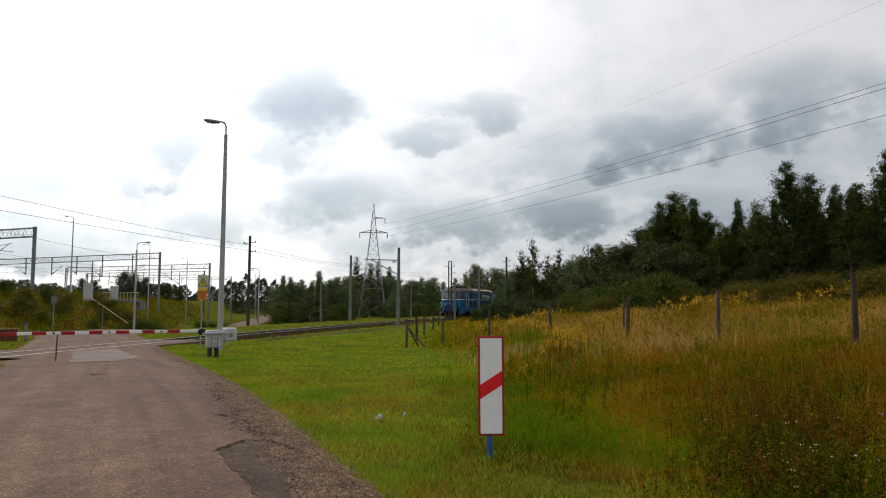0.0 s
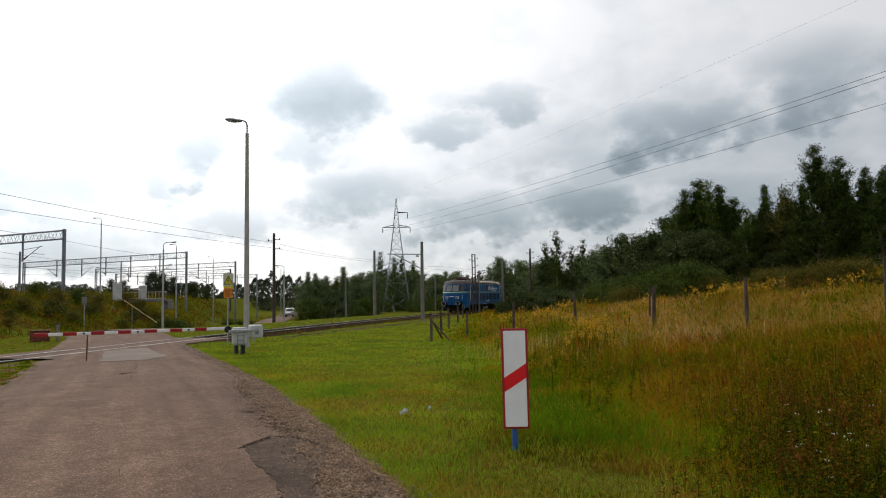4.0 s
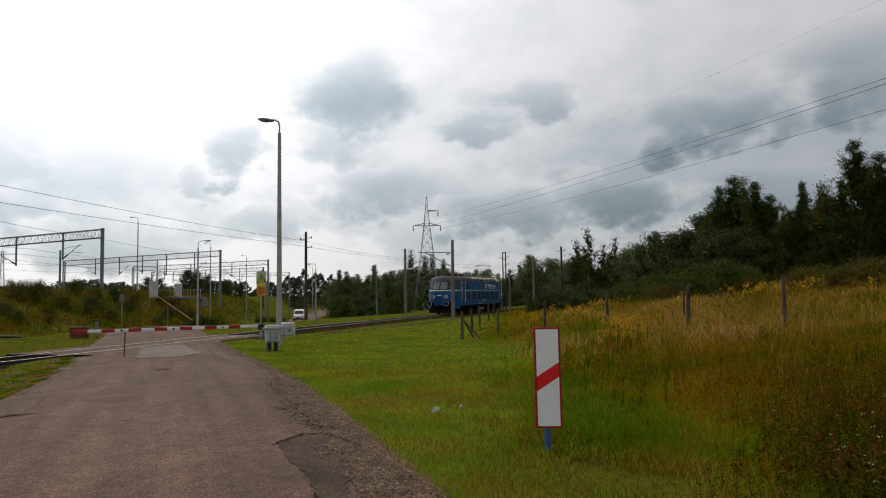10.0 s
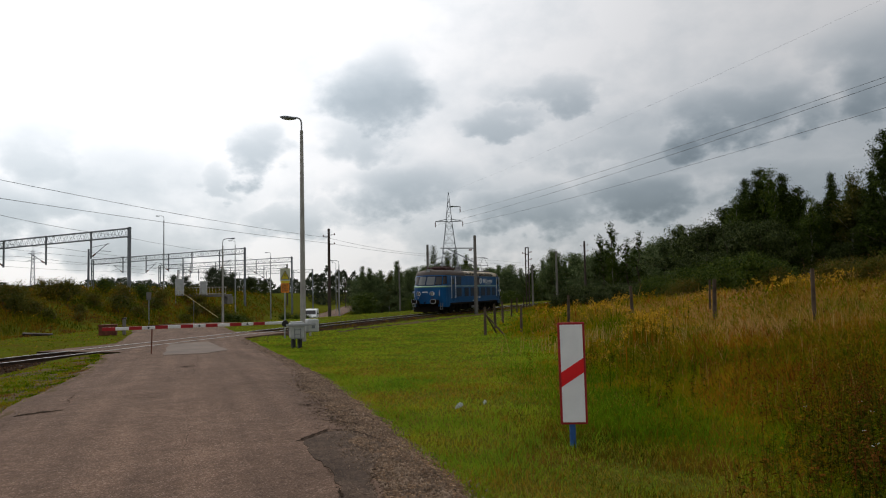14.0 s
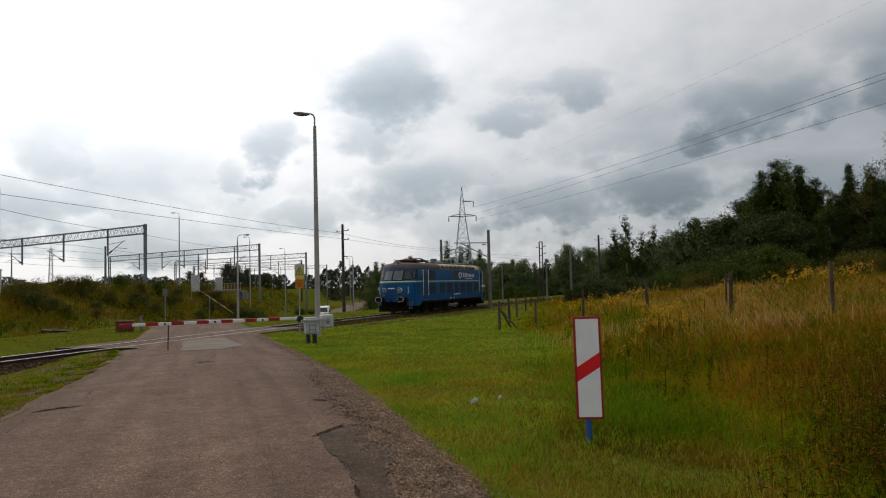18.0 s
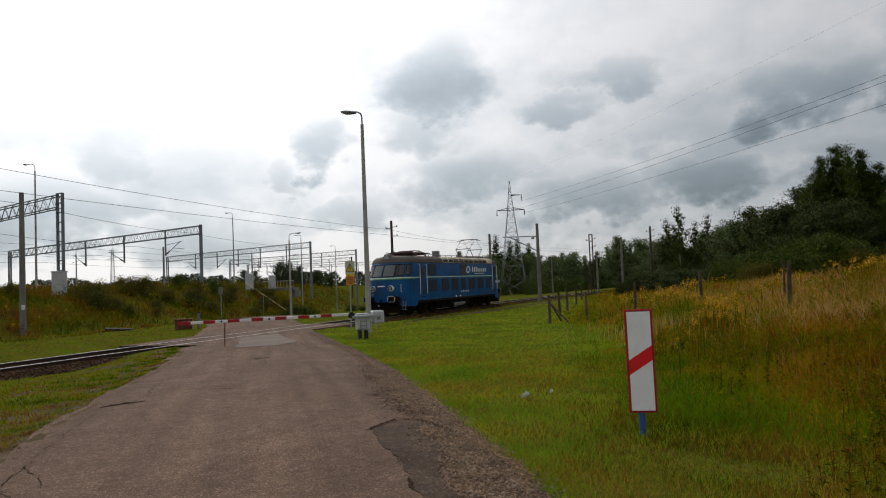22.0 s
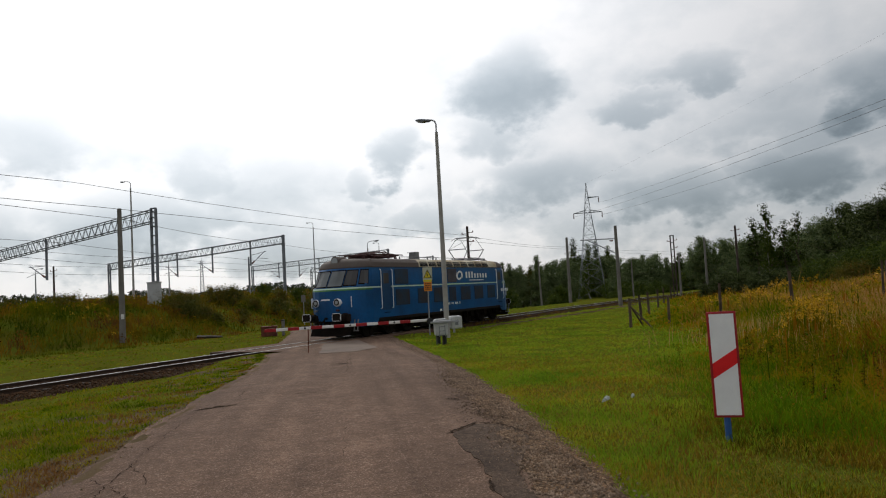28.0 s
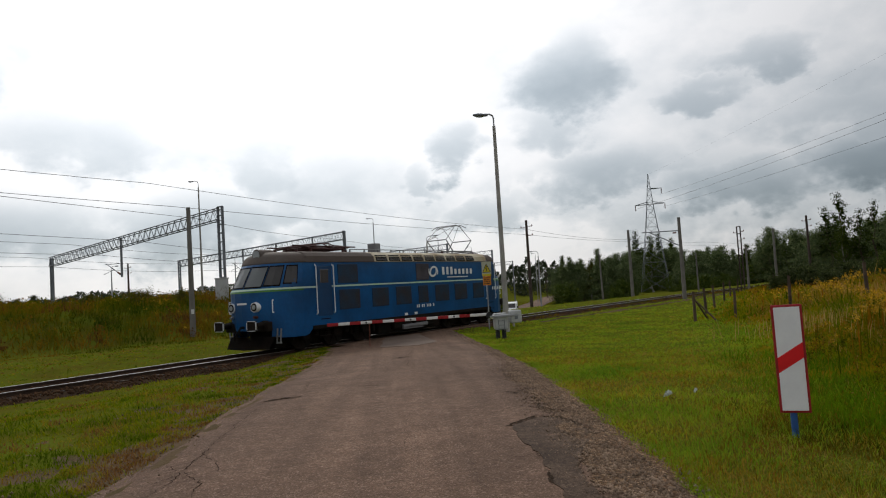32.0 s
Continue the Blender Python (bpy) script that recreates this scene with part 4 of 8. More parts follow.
def marker_sign():
    x, y = 1.36, 7.68
    z = gz(x, y)
    t = thing("distance_marker_sign", pose(x, y, z - 0.05, 0, -0.5, -6), "white distance marker with red border and one diagonal red bar", "road sign")
    part("post", rod(B(), (-0.02, 0.03, -0.2), (-0.02, 0.03, 1.35), 0.033, 0.033, 14), BLUEPOST, t, "blue painted steel post")
    w, h, z0 = 0.29, 1.09, 0.30
    plate = part("panel", box(B(), (0, 0, z0 + h / 2), (w, 0.022, h), 0.008), BOOMRED, t, "red-bordered upright panel")
    part("face", box(B(), (0, -0.013, z0 + h / 2), (w - 0.05, 0.006, h - 0.05), 0.002), SIGNWHITE, plate, "white reflective face")
    b = B()
    f = w / 2 - 0.024
    zc = z0 + h * 0.50
    pts = [(-f, zc - 0.145), (f, zc + 0.01), (f, zc + 0.165), (-f, zc + 0.01)]
    lo = [b.verts.new((x, -0.0175, zz)) for x, zz in pts]
    hi = [b.verts.new((x, -0.0205, zz)) for x, zz in pts]
    b.faces.new(hi)
    for i in range(4):
        b.faces.new((lo[i], lo[(i + 1) % 4], hi[(i + 1) % 4], hi[i]))
    bmesh.ops.recalc_face_normals(b, faces=b.faces)
    part("bar", b, RED, plate, "red diagonal bar")
    b = B()
    for zz in (0.5, 1.15):
        box(b, (-0.01, 0.03, zz), (0.1, 0.05, 0.03), 0.005)
    part("clamp", b, GALV, t)


def barrier():
    x, y = -5.55, 26.3
    z = gz(x, y)
    d = Vector((-10.65, 24.1, 0)) - Vector((x, y, 0))
    yaw = math.degrees(math.atan2(d.y, d.x))
    t = thing("level_crossing_barrier", pose(x, y, z, 0, 0, yaw), "lowered red-and-white level crossing barrier with a grey drive housing", "barrier")
    for dx in (-0.12, 0.12):
        part("foot", box(B(), (dx, 0, 0.17), (0.12, 0.30, 0.42), 0.02), BLACK, t, "black foot")
    b = B()
    last = None
    for zz, w, dd in ((0.35, 0.40, 0.36), (0.40, 0.46, 0.42), (0.78, 0.49, 0.46), (0.82, 0.49, 0.46)):
        ring = [b.verts.new((sx * w / 2, sy * dd / 2, zz)) for sx, sy in ((-1, -1), (1, -1), (1, 1), (-1, 1))]
        if last:
            for i in range(4):
                b.faces.new((last[i], last[(i + 1) % 4], ring[(i + 1) % 4], ring[i]))
        else:
            b.faces.new(ring[::-1])
        last = ring
    b.faces.new(last)
    bmesh.ops.bevel(b, geom=b.edges[:], offset=0.015, segments=1, affect="EDGES")
    h = part("drive_housing", b, BOXGREY, t, "tapered grey steel housing")
    part("lid", box(B(), (0, 0, 0.87), (0.58, 0.54, 0.10), 0.03), BOXGREY, h, "overhanging grey lid")
    part("cap", box(B(), (0, 0, 0.945), (0.44, 0.40, 0.05), 0.02), BOXGREY, h)
    b = B()
    for xx in (-0.11, 0.11):
        box(b, (xx, 0.235, 0.52), (0.02, 0.02, 0.42))
    for zz in (0.36, 0.52, 0.68):
        box(b, (0, 0.235, zz), (0.22, 0.02, 0.02))
    part("hatch_frame", b, STEELGREY, h)
    b = B()
    for xx in (-0.11, 0.11):
        box(b, (xx, -0.235, 0.52), (0.02, 0.02, 0.42))
    for zz in (0.36, 0.52, 0.68):
        box(b, (0, -0.235, zz), (0.22, 0.02, 0.02))
    part("hatch_frame", b, STEELGREY, h)
    # boom
    L = 6.1
    a = pose(0.3, 0.0, 0.95, 0, 0.1, 0)
    boom = part("boom", box(B(), (L / 2 + 0.1, 0, 0), (L, 0.06, 0.105), 0.012, a), WHITE, t, "white boom")
    n = 13
    seg = (L - 0.75) / n
    for i in range(1, n + 1, 2):
        part("red_band", box(B(), (0.85 + (i - 0.5) * seg, 0, 0), (seg, 0.068, 0.113), 0.006, a), BOOMRED, boom)
    for i in range(2, n, 4):
        b = B()
        for sy in (1, -1):
            rod(b, a @ Vector((0.85 + (i - 0.5) * seg, sy * 0.025, 0)), a @ Vector((0.85 + (i - 0.5) * seg, sy * 0.048, 0)), 0.036, 0.036, 14)
        part("reflector", b, BLACK, boom)
    b = B()
    rod(b, (0.42, -0.07, 0.92), (0.42, 0.07, 0.92), 0.12, 0.12, 16)
    part("bearing", b, BLACK, boom, "black pivot disc")
    for sy in (1, -1):
        part("side_lever", box(B(), (-0.1, sy * 0.33, 0.86), (1.1, 0.03, 0.08), 0.01), GALV, t)
    part("counterweight", box(B(), (-0.62, -0.2, 0.80), (0.44, 0.5, 0.48), 0.04), BOXGREY, t, "pale grey counterweight box")
    part("plate", box(B(), (-0.62, 0.055, 0.80), (0.12, 0.01, 0.2)), STEELGREY, t)
    # hanging prop near the tip
    p = a @ Vector((L - 1.45, 0, -0.05))
    part("hanging_prop", rod(B(), p, (p.x + 0.02, 0, 0.0), 0.022, 0.018, 8), RUST, boom, "thin rusty prop")


def lamp_post(x, y, z, h, yaw, mat_pole, label, group="", arm=0.75, r=0.13, lean=0.0, head=1.0):
    t = thing("street_lamp", pose(x, y, z, 0, lean, yaw), label, "street lamp", group)
    part("pole", rod(B(), (0, 0, -0.3), (0, 0, h - 0.5), r, r * 0.55, 14), mat_pole, t, "tapered concrete pole" if mat_pole is CONCRETE else "")
    b = line(B(), [(0, 0, h - 0.55), (0, 0, h - 0.15), (0.12 * arm, 0, h), (0.45 * arm, 0, h + 0.07), (arm, 0, h + 0.10)], r * 0.28, 8)
    part("arm", b, GALV, t)
    b = B()
    bmesh.ops.create_uvsphere(b, u_segments=14, v_segments=8, radius=0.5, matrix=pose(arm + 0.18, 0, h + 0.08, 0, -8, 0) @ Matrix.Diagonal((0.75 * head, 0.30 * head, 0.16 * head, 1)))
    hd = part("lamp_head", b, STEELGREY, t, "grey oval lamp head", True)
    b = B()
    bmesh.ops.create_uvsphere(b, u_segments=12, v_segments=6, radius=0.5, matrix=pose(arm + 0.24, 0, h + 0.045, 0, -8, 0) @ Matrix.Diagonal((0.5 * head, 0.24 * head, 0.13 * head, 1)))
    part("glass", b, LPALE, hd, "", True)
    return t


def bars(b, x0, x1, zs, y, n, h, rng):
    for z in zs:
        x = x0
        while x < x1 - 0.02:
            w = min(rng.uniform(0.05, 0.13), x1 - x)
            box(b, (x + w / 2, y, z), (w, 0.004, h))
            x += w + 0.025


def warning_sign():
    x, y = -7.6, 33.4
    t = thing("warning_sign", pose(x, y, gz(x, y), 0, 0.6, 14), "yellow triangle and orange text plate on a thin grey pole", "warning sign")
    part("pole", rod(B(), (0, 0.03, -0.3), (0, 0.03, 3.35), 0.035, 0.03, 10), GALV, t)
    s1 = part("upper_plate", box(B(), (0, -0.005, 2.98), (0.46, 0.012, 0.62), 0.004), PALEYELLOW, t, "pale plate with a yellow warning triangle")
    b = B()
    f = [b.verts.new((x, yy, z)) for yy in (-0.0125, -0.0135) for x, z in ((-0.18, 2.79), (0.18, 2.79), (0.0, 3.15))]
    b.faces.new(f[3:])
    for i in range(3):
        b.faces.new((f[i], f[(i + 1) % 3], f[3 + (i + 1) % 3], f[3 + i]))
    bmesh.ops.recalc_face_normals(b, faces=b.faces)
    part("triangle_field", b, YELLOW, s1)
    b = B()
    tri = [(-0.19, 2.78), (0.19, 2.78), (0.0, 3.17)]
    for i in range(3):
        p, q = tri[i], tri[(i + 1) % 3]
        rod(b, (p[0], -0.016, p[1]), (q[0], -0.016, q[1]), 0.014, 0.014, 4)
    line(b, [(0.02, -0.016, 3.08), (-0.04, -0.016, 2.95), (0.03, -0.016, 2.95), (-0.02, -0.016, 2.83)], 0.013, 4)
    part("triangle", b, BLACK, s1)
    part("lower_strip", box(B(), (0, -0.013, 2.64), (0.42, 0.004, 0.10)), YELLOW, s1, "yellow strip under the triangle")
    s2 = part("lower_plate", box(B(), (0, -0.005, 2.36), (0.38, 0.012, 0.44), 0.004), ORANGE, t, "orange plate with lines of writing")
    b = B()
    bars(b, -0.14, 0.14, (2.50, 2.41, 2.32, 2.23), -0.013, 5, 0.045, random.Random(3))
    part("text_bar", b, BLACK, s2)


def fence():
    f = thing("fence", Matrix(), "row of weathered grey-brown fence posts without wire in tall grass", "fence", kind="")
    rng = random.Random(5)
    spots = [(1.72, 31.4, 1.25, 0.085), (3.27, 31.0, 1.25, 0.075), (5.35, 31.0, 1.45, 0.08), (7.38, 28.05, 1.55, 0.085), (9.33, 25.1, 1.45, 0.05), (7.87, 20.85, 1.56, 0.08), (8.55, 16.5, 1.50, 0.065), (9.15, 12.4, 1.65, 0.075),
             (2.49, 35.8, 1.3, 0.085), (3.4, 42.5, 1.3, 0.09), (4.8, 52.0, 1.3, 0.09), (6.2, 62.0, 1.3, 0.09), (7.9, 72.0, 1.3, 0.09)]
    for x, y, h, r in spots:
        b = B()
        z = gz(x, y)
        tx, ty = rng.uniform(-0.05, 0.05), rng.uniform(-0.04, 0.04)
        r *= 0.84
        rod(b, (x, y, z - 0.2), (x + tx * 0.5, y + ty * 0.5, z + h * 0.5), r * 0.95, r * 0.9, 9)
        rod(b, (x + tx * 0.5, y + ty * 0.5, z + h * 0.5), (x + tx, y + ty, z + h), r * 0.9, r * 0.78, 9)
        part("fence_post", b, WOOD, f)
    for p, q in (((1.72, 31.4, 1.0), (2.35, 32.6, 0.0)), ((1.72, 31.4, 0.95), (2.6, 30.9, 0.0))):
        b = B()
        rod(b, (p[0], p[1], gz(*p[:2]) + p[2]), (q[0], q[1], gz(*q[:2]) - 0.05), 0.035, 0.04, 8)
        part("brace", b, WOOD, f, "slanting wooden brace")


marker_sign()
barrier()
lamp_post(-6.25, 31.0, gz(-6.25, 31.0), 9.82, 180, CONCRETE, "tall pale concrete street lamp with one curved arm", arm=0.42)
warning_sign()
fence()

# ---- overhead line, gantries, masts, pylon ----
def lattice_post(bm, x, y, z0, z1, w=0.42, d=0.22, r=0.05):
    """Two channels joined by cross plates."""
    for sx in (-1, 1):
        box(bm, (x + sx * w / 2, y, (z0 + z1) / 2), (0.10, d, z1 - z0))
    k = int((z1 - z0) / 0.7)
    for i in range(k + 1):
        box(bm, (x, y, z0 + (z1 - z0) * i / k), (w, d * 0.8, 0.08))


def truss(bm, p, q, w, h, n):
    """A box truss from p to q with zigzag lacing."""
    p, q = Vector(p), Vector(q)
    d = (q - p)
    side = Vector((-d.y, d.x, 0)).normalized() * w / 2
    up = Vector((0, 0, h))
    for s in (side, -side):
        for u in (Vector(), up):
            rod(bm, p + s + u, q + s + u, 0.05, 0.05, 4)
    for i in range(n):
        a, b = p + d * i / n, p + d * (i + 1) / n
        m = (a + b) / 2
        for s in (side, -side):
            rod(bm, a + s, m + s + up, 0.026, 0.026, 4)
            rod(bm, m + s + up, b + s, 0.026, 0.026, 4)
        rod(bm, a + side, m - side, 0.022, 0.022, 4)
        rod(bm, m + up + side, b + up - side, 0.022, 0.022, 4)
    return bm


def gantry(right, left, z_r, z_l, double, drops, mat_r=STEELGREY, extra=0.0, n=30):
    """A portal across the main tracks: two posts and a lattice beam with droppers and brackets."""
    R, Lf = Vector((*right, 0)), Vector((*left, 0))
    t = thing("catenary_gantry", Matrix(), "grey lattice-beam gantry across the main railway tracks", "gantry", "gantries over the main line")
    d = (Lf - R)
    yaw = math.atan2(d.y, d.x)
    for P, ztop, wide in ((R, z_r, double), (Lf, z_l, True)):
        z0 = gz(P.x, P.y) - 0.2
        b = B()
        if wide:
            lattice_post(b, 0, 0, z0, ztop, 0.62 if P is R else 0.5)
        else:
            box(b, (0, 0, (z0 + ztop) / 2), (0.32, 0.28, ztop - z0), 0.02)
        bmesh.ops.transform(b, matrix=Matrix.Translation(P) @ Matrix.Rotation(yaw, 4, "Z"), verts=b.verts)
        part("post", b, mat_r, t, "twin-channel steel post" if wide else "dark steel post")
    h = 0.95
    a, c = R + Vector((0, 0, z_r - h - 0.15 - extra)), Lf + Vector((0, 0, z_l - h * 0.9))
    part("beam", truss(B(), a, c, 0.6, h, n), STEELGREY, t, "zigzag-laced box beam")
    for f, drop, arm in drops:
        p = a + (c - a) * f
        b = B()
        box(b, (p.x, p.y, p.z - drop / 2 + 0.5), (0.16, 0.16, drop + 0.9))
        dr = part("dropper", b, STEELGREY, t, "hanging steel post")
        if arm:
            u = (c - a).normalized() * arm
            base = p + Vector((0, 0, 0.2 - drop))
            b = line(B(), [base, base + u + Vector((0, 0, 1.5))], 0.045, 6)
            line(b, [base + Vector((0, 0, 1.2)), base + u * 1.1 + Vector((0, 0, 1.45))], 0.03, 6)
            line(b, [base + u * 0.5 + Vector((0, 0, 0.75)), base + u * 1.2 + Vector((0, 0, 0.5))], 0.03, 6)
            part("bracket", b, STEELGREY, dr)
            b = B()
            rod(b, base + u * 0.1 + Vector((0, 0, 0.15)), base + u * 0.28 + Vector((0, 0, 0.42)), 0.10, 0.08, 8)
            part("insulator", b, RUST, dr)
    return t


def line_pole(x, y, z0, h, material, label, w=0.28, bracket=0.0, yaw=0.0, lattice=False, lean=0.0, group=""):
    """A post of the overhead line, with insulators or a bracket arm."""
    t = thing("catenary_mast", pose(x, y, z0, 0, lean, yaw), label, "catenary mast", group)
    b = B()
    if lattice:
        lattice_post(b, 0, 0, -0.3, h, w, 0.16)
    else:
        rod(b, (0, 0, -0.3), (0, 0, h), w * 0.62, w * 0.42, 10)
    part("post", b, material, t)
    if bracket:
        s = math.copysign(1, bracket)
        b = line(B(), [(0, 0, h - 1.15), (bracket, 0, h - 1.05)], 0.05, 6)
        part("top_tie", b, GALV, t)
        b = line(B(), [(0, 0, h - 2.5), (bracket * 0.8, 0, h - 1.1)], 0.05, 6)
        part("cantilever", b, GALV, t)
        b = B()
        for k in range(3):
            rod(b, (s * (0.3 + k * 0.1), 0, h - 1.30), (s * (0.36 + k * 0.1), 0, h - 1.30), 0.09, 0.07, 8)
        part("insulator", b, RUST, t)
        b = line(B(), [(bracket * 0.75, 0, h - 1.9), (bracket * 1.15, 0, h - 2.0)], 0.03, 6)
        part("steady_arm", b, GALV, t)
    elif material is DARKPOLE:
        for zz, s in ((h - 0.55, 1), (h - 0.65, -1), (h - 1.35, 1)):
            b = box(B(), (s * 0.32, 0, zz), (0.4, 0.05, 0.05))
            rod(b, (s * 0.5, 0, zz), (s * 0.5, 0, zz + 0.14), 0.06, 0.04, 8)
            part("insulator", b, RUST, t)
    return t


def wire(name, pts, r, label, sag=0.0, seg=10, cat="overhead wire"):
    b = B()
    full = []
    for p, q in zip(pts, pts[1:]):
        p, q = Vector(p), Vector(q)
        for i in range(seg):
            f = i / seg
            full.append(p.lerp(q, f) - Vector((0, 0, sag * 4 * f * (1 - f))))
    full.append(Vector(pts[-1]))
    line(b, full, r, 4)
    o = part(name, b, WIRE)
    return tagged(o, label, cat)


def pylon(x, y, z0, h, yaw):
    t = thing("power_pylon", pose(x, y, z0, 0, 0, yaw), "tall grey lattice steel power pylon with one long crossarm", "power pylon")

    def half(z):
        k = (h / 33) ** 2
        return 3.1 * k * (1 - z / (0.76 * h)) + 0.75 * k if z < 0.76 * h else 0.75 * k * (1 - (z - 0.76 * h) / (0.24 * h)) + 0.05

    levels = [0, 0.13, 0.25, 0.36, 0.46, 0.55, 0.63, 0.70, 0.76, 0.82, 0.88, 0.94, 1.0]
    for sx in (-1, 1):
        for sy in (-1, 1):
            b = line(B(), [(sx * half(l * h), sy * half(l * h), l * h) for l in levels], 0.062, 5)
            part("leg", b, STEELGREY, t)
    b = B()
    for l0, l1 in zip(levels, levels[1:]):
        a, c = half(l0 * h), half(l1 * h)
        for k in range(4):
            ca = [(-1, -1), (1, -1), (1, 1), (-1, 1)]
            p, q = ca[k], ca[(k + 1) % 4]
            rod(b, (p[0] * a, p[1] * a, l0 * h), (q[0] * c, q[1] * c, l1 * h), 0.030, 0.030, 4)
            rod(b, (q[0] * a, q[1] * a, l0 * h), (p[0] * c, p[1] * c, l1 * h), 0.030, 0.030, 4)
            rod(b, (p[0] * c, p[1] * c, l1 * h), (q[0] * c, q[1] * c, l1 * h), 0.030, 0.030, 4)
    part("bracing", b, STEELGREY, t, "crossed lattice bracing")
    for zz, x0, x1, rise in ((0.742 * h, -4.1, 0, 0.7), (0.742 * h, 0, 4.1, 0.7), (0.872 * h, 0, 3.4, 0.15)):
        b = B()
        for sy in (-0.5, 0.5):
            rod(b, (x0 if x0 else 0.2, sy if not x0 else 0, zz), (x1 if x1 else -0.2, sy if not x1 else 0, zz), 0.09, 0.09, 4)
            tip = x0 if x0 else x1
            rod(b, (math.copysign(0.6, tip), sy, zz + rise), (tip, 0, zz), 0.07, 0.07, 4)
        part("crossarm", b, STEELGREY, t)
        tip = (x0 or x1)
        b = B()
        for k in range(5):
            rod(b, (tip * 0.97, 0, zz - 0.2 - k * 0.28), (tip * 0.97, 0, zz - 0.42 - k * 0.28), 0.16, 0.12, 8)
        part("insulator_string", b, RUST, t)
    return t


def lattice_mast(x, y, z0, h):
    t = thing("lattice_mast", pose(x, y, z0, 0, 0, 20), "slender grey lattice steel mast far behind the main line", "mast")
    half = lambda f: 0.95 - 0.62 * f
    for sx, sy in ((-1, -1), (1, -1), (1, 1), (-1, 1)):
        part("leg", rod(B(), (sx * half(0), sy * half(0), -0.5), (sx * half(1), sy * half(1), h), 0.08, 0.06, 5), STEELGREY, t)
    b, n = B(), 14
    for i in range(n):
        a, c = half(i / n), half((i + 1) / n)
        for p, q in (((-1, -1), (1, -1)), ((1, -1), (1, 1)), ((1, 1), (-1, 1)), ((-1, 1), (-1, -1))):
            if i % 2:
                p, q = q, p
            rod(b, (p[0] * a, p[1] * a, h * i / n), (q[0] * c, q[1] * c, h * (i + 1) / n), 0.045, 0.045, 4)
            rod(b, (p[0] * c, p[1] * c, h * (i + 1) / n), (q[0] * c, q[1] * c, h * (i + 1) / n), 0.04, 0.04, 4)
    part("bracing", b, STEELGREY, t, "zigzag lattice bracing")
    part("antenna", rod(B(), (0, 0, h), (0, 0, h + 1.6), 0.06, 0.03, 6), STEELGREY, t)


gantry((-34.4, 51.65), (-63.95, 63.25), 10.05, 8.0, True, [(0.52, 3.0, 3.0)], n=32)
gantry((-36.8, 82.15), (-71.4, 95.55), 10.1, 8.85, False, [(0.16, 2.3, -2.6), (0.36, 2.6, 2.8), (0.56, 2.5, 2.4), (0.84, 2.4, 0)], n=34)
gantry((-35.5, 125.1), (-70.5, 141.0), 10.3, 9.4, False, [(0.15, 2.6, -2.6), (0.32, 3.0, 2.8), (0.47, 2.4, 2.2), (0.62, 2.4, -2.4), (0.78, 2.2, 2.4)], n=32)
gantry((-33.0, 152.0), (-68.0, 168.0), 9.9, 9.2, False, [(0.25, 2.4, 2.4), (0.55, 2.4, -2.4), (0.75, 2.4, 2.4)], n=26)
gantry((-41.5, 185.4), (-76.0, 201.0), 9.7, 9.2, False, [(0.2, 2.5, 2.4), (0.5, 2.5, 2.4), (0.8, 2.4, 0)], DARKPOLE, n=26)
gantry((-46.0, 245.0), (-82.0, 260.0), 10.3, 10.0, False, [(0.2, 2.5, 2.4), (0.5, 2.5, 2.4), (0.8, 2.4, 0)], n=20)
# loose masts and lamps along the main line
for x, y, top, yaw, g in ((-38.05, 53.95, 12.85, 180, 1), (-35.2, 88.25, 11.95, 180, 1), (-31.35, 105.4, 9.95, 180, 1), (-31.2, 126.2, 9.3, 180, 1), (-18.02, 57.2, 6.45, 0, 1), (-12.5, 83.1, 5.65, 180, 1), (-26.0, 168.0, 9.0, 180, 1), (-47.5, 74.0, 7.2, 0, 1), (-59.6, 67.4, 6.8, 0, 1)):
    z = gz(x, y)
    lamp_post(x, y, z, top - z, yaw, GALV if y > 60 else CONCRETE, "slender grey lamp mast with a short arm", "lamp masts along the railway", 0.6, 0.10, head=0.65)
for x, y, h, m in ((-44.5, 88.0, 6.0, STEELGREY), (-30.0, 160.0, 7.5, STEELGREY), (-26.5, 175.0, 8.0, DARKPOLE), (-24.0, 190.0, 8.0, STEELGREY), (-29.0, 205.0, 8.0, DARKPOLE), (-20.5, 215.0, 8.0, STEELGREY), (-52.0, 140.0, 7.5, STEELGREY), (-71.2, 83.8, 6.2, DARKPOLE)):
    line_pole(x, y, gz(x, y), h, m, "slim dark overhead-line mast on the main line", 0.26, group="masts of the main line")
line_pole(-25.0, 34.37, 0.42, 7.08, GREYPOLE, "grey concrete line pole with a white tag on the bank", 0.28)
tag = part("pole_tag", box(B(), (0, 0, 0), (0.16, 0.02, 0.26), 0.004), WHITE)
tag.matrix_basis = pose(-24.78, 34.1, 1.55, 0, 0, 40)
tagged(tag, "small white tag plate on the concrete pole", "tag plate")
line_pole(-10.0, 60.9, gz(-10.0, 60.9), 7.6, DARKPOLE, "dark weathered line pole beside the track", 0.24, yaw=-10)
line_pole(2.75, 64.2, gz(2.75, 64.2), 7.1, GREYPOLE, "grey concrete catenary mast with a bracket arm", 0.30, bracket=-3.2, yaw=-12)
line_pole(-2.1, 86.0, gz(-2.1, 86.0), 8.1, GREYPOLE, "plain grey concrete catenary mast", 0.33, yaw=-10)
line_pole(-4.7, 73.0, gz(-4.7, 73.0), 4.6, GREYPOLE, "short slim concrete post in the grass", 0.17, lean=-1)
